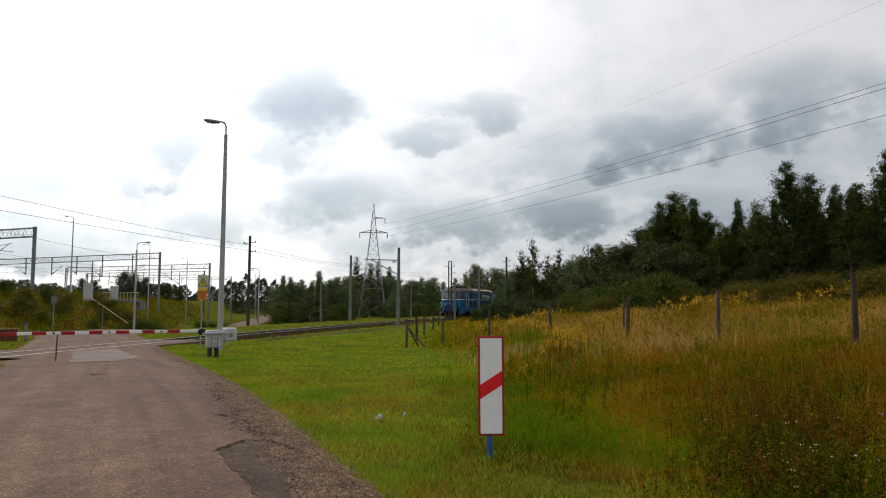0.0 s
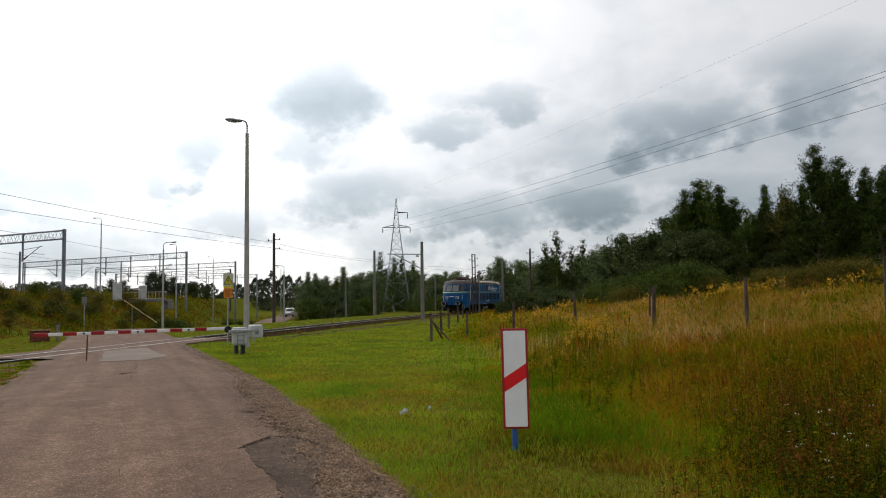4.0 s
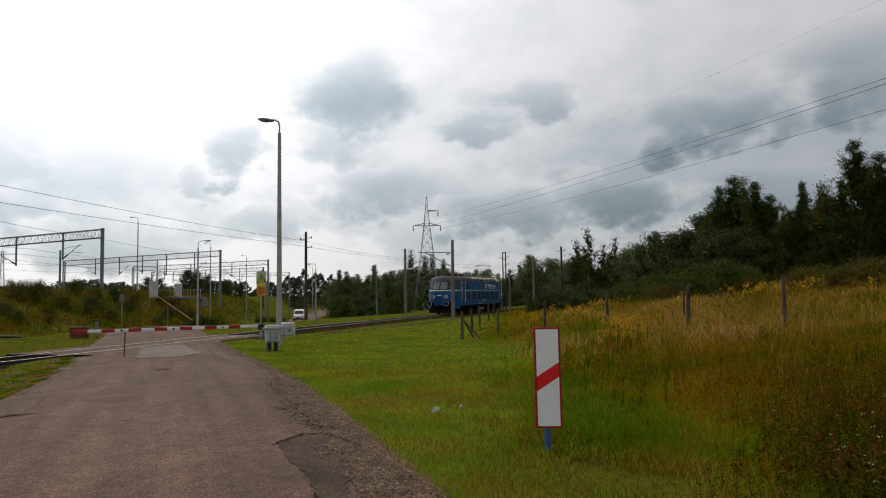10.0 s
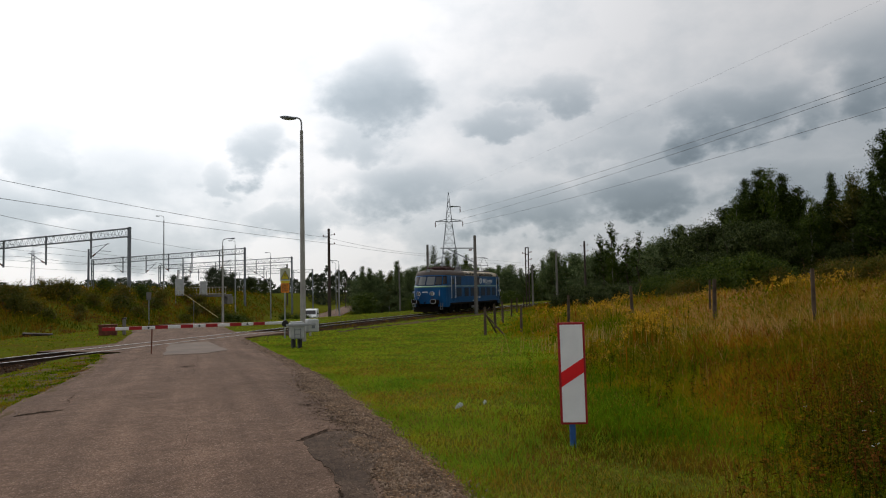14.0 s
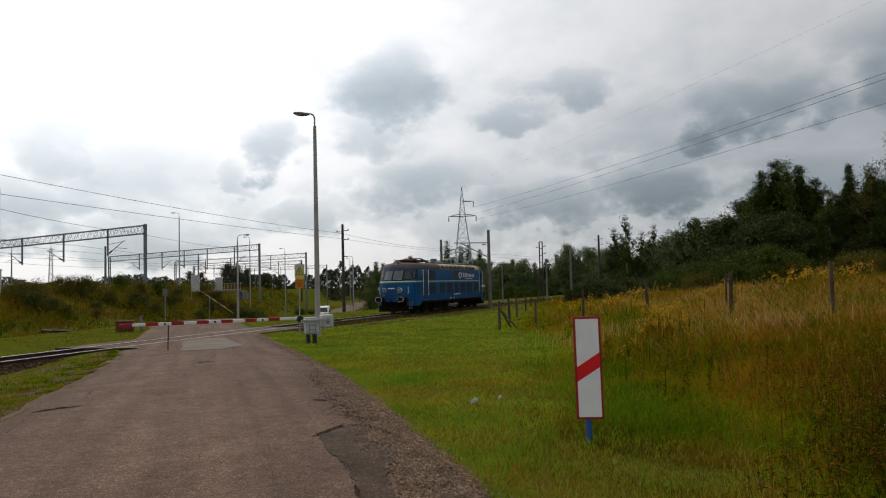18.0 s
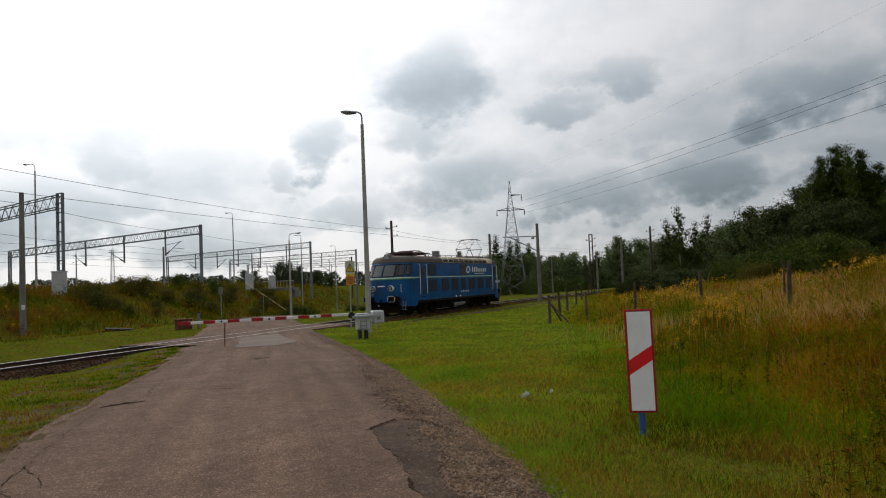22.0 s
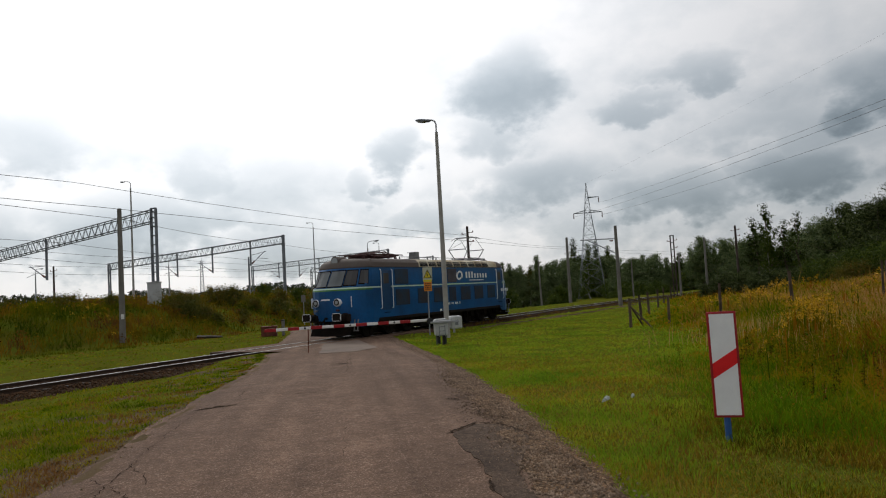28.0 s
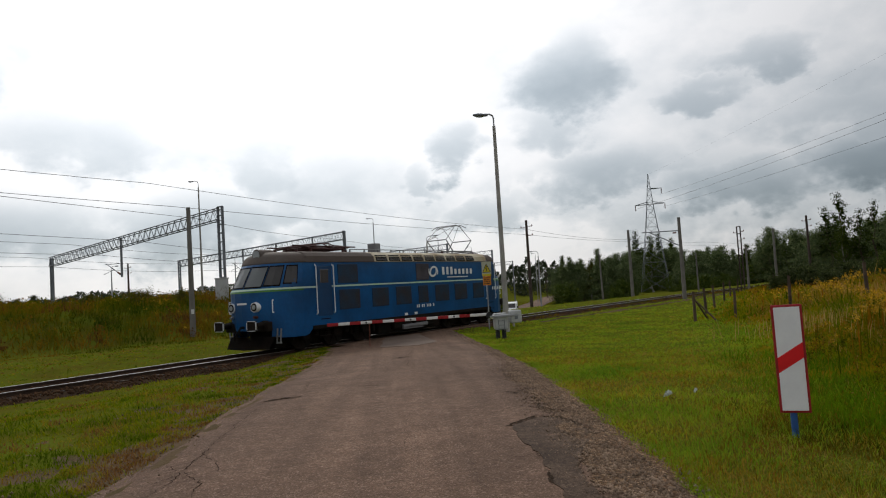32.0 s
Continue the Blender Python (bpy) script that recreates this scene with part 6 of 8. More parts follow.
# the wood to the right: azimuth (degrees), distance, height, kind
for az, r, h, k in ((38.5, 42, 11.0, "aspen"), (36.8, 44, 9.0, "aspen"), (36.0, 40, 8.0, "spruce"), (35.0, 45, 9.5, "spruce"), (33.6, 43, 10.2, "aspen"), (32.4, 42, 11.4, "aspen"), (31.4, 43, 8.6, "spruce"),
                    (30.2, 45, 9.0, "turning"), (28.9, 46, 9.8, "spruce"), (27.6, 44, 7.4, "birch"), (26.6, 46, 9.0, "aspen"), (25.7, 47, 10.6, "aspen"), (24.9, 46, 11.2, "birch"), (24.1, 47, 11.6, "aspen"), (23.2, 48, 11.0, "aspen"), (22.6, 47, 9.4, "birch"),
                    (40.0, 46, 9.6, "spruce"), (42.0, 44, 10.5, "aspen"), (44, 46, 11, "spruce"), (34.4, 50, 8.8, "spruce"), (29.6, 50, 8.6, "spruce"), (37.5, 50, 9.0, "spruce"), (26.0, 52, 9.6, "aspen"), (22.4, 54, 9.2, "oak"),
                    (22.0, 47, 5.8, "willow"), (20.6, 48, 5.6, "willow"), (24.6, 42, 5.8, "willow"), (23.2, 43, 6.2, "willow"), (19.4, 54, 6.4, "willow"), (18.4, 60, 7.4, "birch"), (21.4, 56, 7.4, "oak"), (17.4, 66, 6.6, "willow"),
                    (26.8, 43, 5.0, "spruce"), (28.2, 44, 5.2, "aspen"), (30.6, 43, 5.6, "spruce"), (31.9, 44, 6.0, "birch"), (34.6, 43, 6.2, "spruce"), (36.3, 43, 5.4, "aspen"), (38.8, 43, 5.6, "spruce"), (41, 44, 5.6, "aspen"), (29.3, 43, 3.0, "willow"), (33.2, 43, 2.8, "willow"), (37.4, 43, 3.0, "willow"),
                    (16.6, 72, 6.8, "oak"), (15.6, 78, 5.8, "willow"), (14.9, 84, 7.0, "willow"), (14.5, 70, 7.6, "sapling"), (15.4, 68, 8.2, "sapling"), (13.4, 70, 9.6, "sapling"), (12.5, 72, 8.4, "sapling"), (12.6, 84, 6.2, "oak"), (11.8, 92, 6.6, "willow"), (18.6, 68, 8.2, "birch"), (17.0, 80, 7.4, "birch")):
    # the farther end of the wood takes the haze-tinted kind
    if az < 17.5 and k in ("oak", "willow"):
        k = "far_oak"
    plant(k, *polar(az, r * 1.42), h * (0.88 if az > 21 else 1.12))
for i in range(40):
    az = 19.5 + i * 0.66
    plant(("spruce", "aspen", "spruce", "birch")[i % 4], *polar(az, (54 if az > 23 else 66) * 1.42 + 5 * math.sin(i * 2.3)), (8.4 + 1.3 * math.sin(i * 1.9) - 0.12 * max(0, 24 - az) * 5) * 0.88)
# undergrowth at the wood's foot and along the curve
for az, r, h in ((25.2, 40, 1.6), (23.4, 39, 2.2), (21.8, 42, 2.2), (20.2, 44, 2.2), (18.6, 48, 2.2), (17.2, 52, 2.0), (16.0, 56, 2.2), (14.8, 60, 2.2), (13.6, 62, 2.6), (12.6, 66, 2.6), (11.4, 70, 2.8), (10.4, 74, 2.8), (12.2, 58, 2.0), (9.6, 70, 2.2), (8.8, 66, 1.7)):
    # shrubs by the curve take the greyer leaf in place of haze
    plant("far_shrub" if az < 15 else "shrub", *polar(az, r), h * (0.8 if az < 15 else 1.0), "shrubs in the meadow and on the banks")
for az, r, h in ((29.0, 37, 1.3), (31.2, 36, 1.2), (33.4, 35.5, 1.4), (35.0, 35, 1.3), (36.8, 34.5, 1.4), (38.6, 34, 1.5), (24.6, 39, 1.2), (18.9, 43, 1.3), (17.8, 45, 1.1)):
    plant("bramble", *polar(az, r), h, "shrubs in the meadow and on the banks")
# row behind the curve, going left to the pylon
for az, r, h, k in ((10.6, 120, 9.5, "oak"), (9.6, 126, 9.0, "birch"), (8.7, 122, 9.8, "oak"), (7.9, 130, 9.4, "oak"), (7.0, 136, 10.0, "aspen"), (6.1, 140, 10.2, "oak"), (5.2, 145, 9.0, "oak"), (4.3, 150, 9.6, "spruce"), (3.4, 152, 8.6, "oak"), (2.5, 156, 9.2, "oak"), (1.7, 150, 10.5, "birch"), (0.9, 156, 12.0, "sapling"), (0.2, 146, 11.0, "birch"), (-0.8, 150, 12.5, "sapling"),
                    (-1.6, 160, 9.6, "oak"), (-2.6, 158, 9.4, "oak"), (-3.9, 140, 10.4, "spruce"), (-4.5, 146, 8.6, "turning"), (-5.2, 150, 9.0, "spruce"), (-5.7, 146, 8.0, "oak"), (-6.1, 142, 9.2, "spruce"), (-6.7, 140, 9.4, "oak"), (-3.1, 156, 9.0, "oak"), (4.8, 160, 9.0, "spruce"), (5.7, 158, 9.4, "spruce"), (6.6, 152, 9.0, "oak"), (7.4, 148, 9.0, "spruce"), (8.3, 142, 9.2, "oak"), (9.2, 136, 9.0, "spruce"), (10.1, 130, 8.6, "oak"), (3.9, 165, 9.0, "oak"), (2.9, 168, 8.6, "spruce"), (2.0, 166, 8.8, "oak"), (1.2, 168, 8.4, "spruce"), (0.5, 166, 8.6, "oak"), (-0.4, 165, 8.8, "spruce"), (-1.2, 168, 8.6, "oak"), (-2.1, 168, 8.4, "spruce"), (11.4, 112, 7.4, "oak"), (12.4, 104, 7.0, "oak"), (13.4, 98, 7.2, "birch"), (13.0, 108, 7.6, "spruce")):
    if k == "oak" and int(az * 10) % 3:
        k = "spruce" if int(az * 10) % 2 else "oak"
    # kinds whose leaf colour holds the distance haze
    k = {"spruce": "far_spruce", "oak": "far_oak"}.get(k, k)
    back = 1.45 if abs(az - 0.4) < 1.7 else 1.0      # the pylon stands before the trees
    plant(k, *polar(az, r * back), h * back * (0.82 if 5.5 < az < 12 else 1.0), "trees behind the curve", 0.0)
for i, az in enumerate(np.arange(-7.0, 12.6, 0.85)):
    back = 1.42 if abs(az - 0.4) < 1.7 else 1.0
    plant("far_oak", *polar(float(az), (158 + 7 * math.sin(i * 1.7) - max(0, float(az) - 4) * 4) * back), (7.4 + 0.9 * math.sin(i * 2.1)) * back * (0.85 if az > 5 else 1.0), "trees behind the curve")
for az, r, h in ((-17.3, 83, 2.3), (-16.6, 82, 2.5), (-16.0, 84, 2.2), (-11.9, 96, 1.8), (-11.2, 100, 1.6), (-12.8, 104, 1.9), (-7.0, 132, 4.0), (-6.4, 128, 4.4)):
    plant("shrub", *polar(az, r), h, "shrubs in the meadow and on the banks")
for az in np.arange(-2.8, 9, 0.62):
    plant("shrub", *polar(float(az), (138 + 8 * math.sin(az * 3)) * (1.55 if abs(az - 0.4) < 1.7 else 1.0)), 3.6 + 0.8 * math.sin(az * 5), "shrubs in the meadow and on the banks")
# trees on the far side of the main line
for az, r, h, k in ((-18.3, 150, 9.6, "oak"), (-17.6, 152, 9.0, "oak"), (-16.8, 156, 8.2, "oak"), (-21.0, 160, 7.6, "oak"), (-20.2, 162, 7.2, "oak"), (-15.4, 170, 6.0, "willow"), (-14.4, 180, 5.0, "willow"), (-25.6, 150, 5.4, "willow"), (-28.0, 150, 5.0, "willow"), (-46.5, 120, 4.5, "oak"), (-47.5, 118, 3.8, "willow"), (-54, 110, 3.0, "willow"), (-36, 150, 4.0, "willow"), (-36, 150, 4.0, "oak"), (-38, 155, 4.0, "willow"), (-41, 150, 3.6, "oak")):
    # oaks become the haze-tinted kind; the willows' grey leaves serve likewise
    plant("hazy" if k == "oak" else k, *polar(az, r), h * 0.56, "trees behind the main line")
for x, y, h in ((-29.6, 86.0, 2.0), (-28.0, 85.6, 1.8), (-31.0, 84.6, 1.9), (-28.6, 83.0, 1.5), (-26.6, 84.0, 1.8), (-25.4, 80.0, 1.6)):
    plant("bramble", x, y, h, "shrubs in the meadow and on the banks", -0.2)
for az, r, h in ((-25.8, 68, 1.6), (-23.2, 72, 1.6), (-49.5, 62, 1.9), (-50.6, 60, 1.6)):
    plant("shrub", *polar(az, r), h, "shrubs in the meadow and on the banks")

for i, (x, y, h, k) in enumerate(((-26.6, 43.6, 1.5, "ochre"), (-27.6, 45.0, 1.7, "bramble"), (-28.4, 46.4, 1.3, "ochre"), (-26.2, 45.2, 1.1, "bramble"), (-25.2, 44.8, 0.9, "ochre"), (-29.4, 51.5, 1.5, "bramble"), (-28.0, 52.2, 1.7, "ochre"), (-26.6, 53.6, 1.3, "bramble"), (-25.4, 55.2, 1.6, "ochre"), (-24.6, 56.8, 1.1, "bramble"),
                                  (-27.2, 60.0, 1.6, "bramble"), (-26.0, 63.0, 1.3, "ochre"), (-25.6, 49.4, 0.8, "ochre"), (-24.6, 47.2, 0.7, "bramble"), (-30.6, 41.0, 1.1, "ochre"), (-31.6, 38.4, 1.2, "bramble"), (-33.6, 36.0, 1.0, "ochre"), (-28.4, 70.0, 1.5, "bramble"), (-27.0, 76.0, 1.6, "ochre"), (-24.4, 66.0, 1.2, "ochre"))):
    plant(k, x, y, h, "shrubs in the meadow and on the banks", -0.15)


def far_woods():
    """The wooded horizon: leaves heaped in crowns along a distant line."""
    rng = np.random.default_rng(21)
    V = []
    for az in np.arange(-75, 60, 0.42):
        r = 330 + 60 * math.sin(az * 0.21) + rng.uniform(-30, 30)
        if az > 10:
            r *= 0.62
        h = 9.5 + 3 * math.sin(az * 0.5) + rng.uniform(-2, 2)
        if az < -14:
            r, h = 300 + rng.uniform(-15, 15), 9.8 + 1.1 * math.sin(az * 0.7) + rng.uniform(-1.0, 0.9)
        x, y = polar(az, r)
        k = 700
        f = rng.uniform(0, 1, k) ** 0.8
        w = 3.4 * np.interp(f, (0, 0.4, 0.8, 1), (1, 1, 0.6, 0.1) if az > -14 else (1.1, 1.1, 0.85, 0.4)) * rng.uniform(0.4, 1.1, k)
        a = rng.uniform(0, 2 * math.pi, k)
        c = np.stack([x + w * np.cos(a), y + w * np.sin(a), -2.6 + h * f], 1)
        d1, d2 = rng.normal(0, 1, (k, 3)), rng.normal(0, 1, (k, 3))
        q = 0.32
        V.append(np.stack([c - d1 * q, c + d2 * q, c + d1 * q], 1).reshape(-1, 3))
    V = np.concatenate(V)
    o = arrays("far_woods", V, np.arange(len(V)).reshape(-1, 3), LEAF_FAR_HAZE)
    tagged(o, "hazy dark green wood along the horizon", "woods", kind="stuff")


far_woods()

# ---- grass, meadow, weeds, gravel ----
def gmat(name, ramp, patch=0.9, scale=0.35, thin=0.3, isl=0.5):
    return mat(name, ramp[0][1], 0.7, var=0.25, scale=scale, fine=3, bump=0, ramp=ramp, patch=patch, thin=thin, isl=isl, spec=0.0)


GRASS = gmat("mown_grass", [(0.0, (0.070, 0.152, 0.008)), (0.40, (0.180, 0.290, 0.016)), (0.70, (0.275, 0.345, 0.020)), (0.90, (0.370, 0.310, 0.026)), (1.0, (0.385, 0.246, 0.040))], 1.7, 0.6, isl=0.36)
LEFTGRASS = gmat("worn_verge_grass", [(0.0, (0.058, 0.099, 0.002)), (0.35, (0.139, 0.184, 0.003)), (0.6, (0.221, 0.209, 0.006)), (0.8, (0.251, 0.159, 0.022)), (1.0, (0.182, 0.089, 0.029))], 4.0, 1.1)
MEADOW = gmat("meadow_grass", [(0.0, (0.043, 0.064, 0.002)), (0.35, (0.121, 0.108, 0.003)), (0.62, (0.211, 0.114, 0.005)), (0.84, (0.302, 0.103, 0.009)), (1.0, (0.162, 0.040, 0.007))], 2.8, 0.5, isl=0.85)
LUSH = gmat("lush_grass", [(0.0, (0.055, 0.095, 0.002)), (0.4, (0.152, 0.196, 0.003)), (0.7, (0.260, 0.212, 0.005)), (1.0, (0.366, 0.171, 0.014))], 3.0, 0.7, isl=0.8)
TAN = gmat("tan_grass", [(0.0, (0.135, 0.150, 0.008)), (0.35, (0.26, 0.185, 0.022)), (0.65, (0.39, 0.210, 0.042)), (1.0, (0.48, 0.28, 0.11))], 2.8, 0.3, isl=0.7)
STRAW = gmat("dry_seed_heads", [(0.0, (0.24, 0.15, 0.035)), (0.6, (0.36, 0.22, 0.06)), (1.0, (0.25, 0.10, 0.035))], 0.6, 0.2)
WEEDS = gmat("bank_weeds", [(0.0, (0.040, 0.064, 0.003)), (0.3, (0.095, 0.105, 0.004)), (0.55, (0.162, 0.116, 0.006)), (0.78, (0.203, 0.107, 0.011)), (1.0, (0.108, 0.052, 0.016))], 3.8, 0.3, isl=0.35)
CUTGRASS = gmat("cut_grass_straw", [(0.0, (0.16, 0.135, 0.016)), (0.5, (0.28, 0.195, 0.036)), (1.0, (0.34, 0.215, 0.07))], 0.8, 0.6)
SEDGE = gmat("sedge_leaves", [(0.0, (0.045, 0.100, 0.003)), (0.5, (0.100, 0.185, 0.004)), (1.0, (0.180, 0.230, 0.008))], 1.5, 0.6, 0.25)
HERB = gmat("herb_leaves", [(0.0, (0.057, 0.084, 0.003)), (0.45, (0.142, 0.154, 0.005)), (0.75, (0.243, 0.154, 0.008)), (1.0, (0.311, 0.102, 0.014))], 1.6, 0.6, 0.2, isl=0.8)
# Brown-green plants, darker than HERB: the deep shade among them is coloured in.
DARKHERB = gmat("dark_herb_leaves", [(0.0, (0.024, 0.038, 0.003)), (0.5, (0.064, 0.070, 0.004)), (0.8, (0.120, 0.070, 0.008)), (1.0, (0.21, 0.068, 0.012))], 1.2, 0.8, 0.12, isl=0.9)
GOLD = mat("goldenrod_yellow", (0.60, 0.34, 0.006), 0.7, var=0.35, island=0.6, bump=0, thin=0.2)
PETAL = mat("white_petals", (0.72, 0.72, 0.66), 0.7, var=0.15, island=0.3, bump=0, thin=0.2)
SORREL = mat("brown_dock", (0.165, 0.060, 0.014), 0.9, var=0.4, island=0.8, bump=0, spec=0.0)
# Olive and straw grass; its depth also stands in for lens corner falloff.
DRYVERGE = gmat("dry_verge_grass", [(0.0, (0.044, 0.058, 0.002)), (0.35, (0.110, 0.090, 0.004)), (0.7, (0.180, 0.100, 0.010)), (1.0, (0.23, 0.095, 0.022))], 2.4, 1.0)
OLIVE = gmat("olive_verge", [(0.0, (0.085, 0.092, 0.005)), (0.35, (0.215, 0.176, 0.010)), (0.7, (0.335, 0.215, 0.018)), (1.0, (0.340, 0.190, 0.040))], 1.8, 0.9, isl=0.7)
PLUME = gmat("pale_grass_plumes", [(0.0, (0.34, 0.24, 0.06)), (0.6, (0.50, 0.33, 0.12)), (1.0, (0.42, 0.22, 0.08))], 0.5, 0.5)


def meadow_edge(y):
    return -0.25 + np.interp(y, (-10, 6, 8, 10, 14, 22, 29, 33, 36, 60), (3.4, 3.2, 3.2, 2.8, 2.7, 3.3, 3.6, 2.3, 2.9, 6.8))


def zones(x, y):
    """0 none, 1 mown grass, 2 meadow, 3 weeds on the bank."""
    d = np.hypot(x - CENTRE[0], y - CENTRE[1]) - TRACK_R
    toe = np.interp(y, TOE_Y, TOE_X)
    z = np.ones(len(x), int)
    j = 0.35 * wobble(x * 1.3, y * 1.3)
    z[(x > road_left(y) + j - 0.05) & (x < road_right(y) + j * 1.2 + 0.06) & (y < 47)] = 0
    z[(d > -1.8 + 1.6 * j + 0.2 * smooth((y - 27) / 4)) & (d < 2.2 + j)] = 0
    z[(x > meadow_edge(y) + 2 * j + 0.55 * np.sin(x * 571.3 + y * 913.7)) & (d < -4)] = 2
    z[(x < toe + 1.2 + 2 * j) & (d > 0)] = 3
    z[(d > 9) & (x > toe) & (y > 60)] = 3
    return z


def scatter(rng, n, az0, az1, r0, r1):
    a, r = np.radians(rng.uniform(az0, az1, n)), np.exp(rng.uniform(math.log(r0), math.log(r1), n))
    return r * np.sin(a), r * np.cos(a), r


def blades(name, x, y, h, w, lean, material, label, cat, rng, z=None, kind="stuff"):
    """Bent tapering blades of grass, one island each."""
    n = len(x)
    z = terrain(x, y) - 0.02 if z is None else z
    a = rng.uniform(0, 2 * math.pi, n)
    f = np.stack([np.cos(a), np.sin(a), np.zeros(n)], 1)
    s = np.stack([-np.sin(a), np.cos(a), np.zeros(n)], 1) * (w / 2)[:, None]
    p = np.stack([x, y, z], 1)
    m = p + f * (lean * h * 0.35)[:, None] + np.array([0, 0, 1]) * (h * 0.6)[:, None]
    t = p + f * (lean * h)[:, None] + np.array([0, 0, 1]) * h[:, None]
    V = np.stack([p - s, p + s, m + s * 0.7, m - s * 0.7, t], 1).reshape(-1, 3)
    i = np.arange(n)[:, None] * 5
    F = np.concatenate([i + np.array([[0, 1, 2]]), i + np.array([[0, 2, 3]]), i + np.array([[3, 2, 4]])], 1).reshape(-1, 3)
    return tagged(arrays(name, V, F, material), label, cat, kind=kind)


def tufts(name, c, n_each, size, material, label, cat, rng, flat=1.0):
    """Clusters of small diamonds round the points c: flower heads, dock leaves."""
    c = np.repeat(c, n_each, 0)
    n = len(c)
    size = np.repeat(size, n_each) if np.ndim(size) else np.full(n, size)
    c = c + rng.normal(0, 1, (n, 3)) * size[:, None] * np.array([1.3, 1.3, 1.3 * flat])
    a, b = rng.normal(0, 1, (n, 3)), rng.normal(0, 1, (n, 3))
    a /= np.linalg.norm(a, axis=1, keepdims=True)
    b /= np.linalg.norm(b, axis=1, keepdims=True)
    s = (size * rng.uniform(0.5, 1.1, n))[:, None]
    V = np.stack([c - a * s, c + b * s * 0.7, c + a * s, c - b * s * 0.7], 1).reshape(-1, 3)
    return tagged(arrays(name, V, np.arange(n * 4).reshape(-1, 4), material), label, cat, kind="stuff")


def weeds(name, x, y, h, leaf, n_each, material, label, rng, up=0.5, spread=0.10):
    """Leafy weeds: a thin stem each, with kite-shaped leaves standing off it all the way up."""
    n = len(x)
    z = terrain(x, y) - 0.02
    tilt = rng.normal(0, spread, (n, 2))
    i = np.repeat(np.arange(n), n_each)
    m = len(i)
    f = rng.uniform(0.12, 1.0, m)
    base = np.stack([x[i] + tilt[i, 0] * f * h[i], y[i] + tilt[i, 1] * f * h[i], z[i] + f * h[i]], 1)
    a = rng.uniform(0, 2 * math.pi, m)
    el = rng.normal(up, 0.45, m)
    d = np.stack([np.cos(a) * np.cos(el), np.sin(a) * np.cos(el), np.sin(el)], 1)
    s = np.stack([-np.sin(a), np.cos(a), rng.normal(0, 0.4, m)], 1)
    ln = (leaf[i] * rng.uniform(0.6, 1.3, m) * (1.15 - 0.6 * f))[:, None]
    V = np.stack([base, base + d * ln * 0.5 + s * ln * 0.17, base + d * ln - [0, 0, 1] * ln * 0.22, base + d * ln * 0.5 - s * ln * 0.17], 1).reshape(-1, 3)
    st = np.stack([x, y, z], 1)
    tp = st + np.stack([tilt[:, 0] * h, tilt[:, 1] * h, h], 1)
    w = (leaf * 0.05)[:, None] * np.array([[0.8, -0.6, 0]])
    V = np.concatenate([V, np.stack([st - w, st + w, tp + w * 0.5, tp - w * 0.5], 1).reshape(-1, 3)])
    return tagged(arrays(name, V, np.arange(len(V)).reshape(-1, 4), material), label, "weeds", kind="stuff")


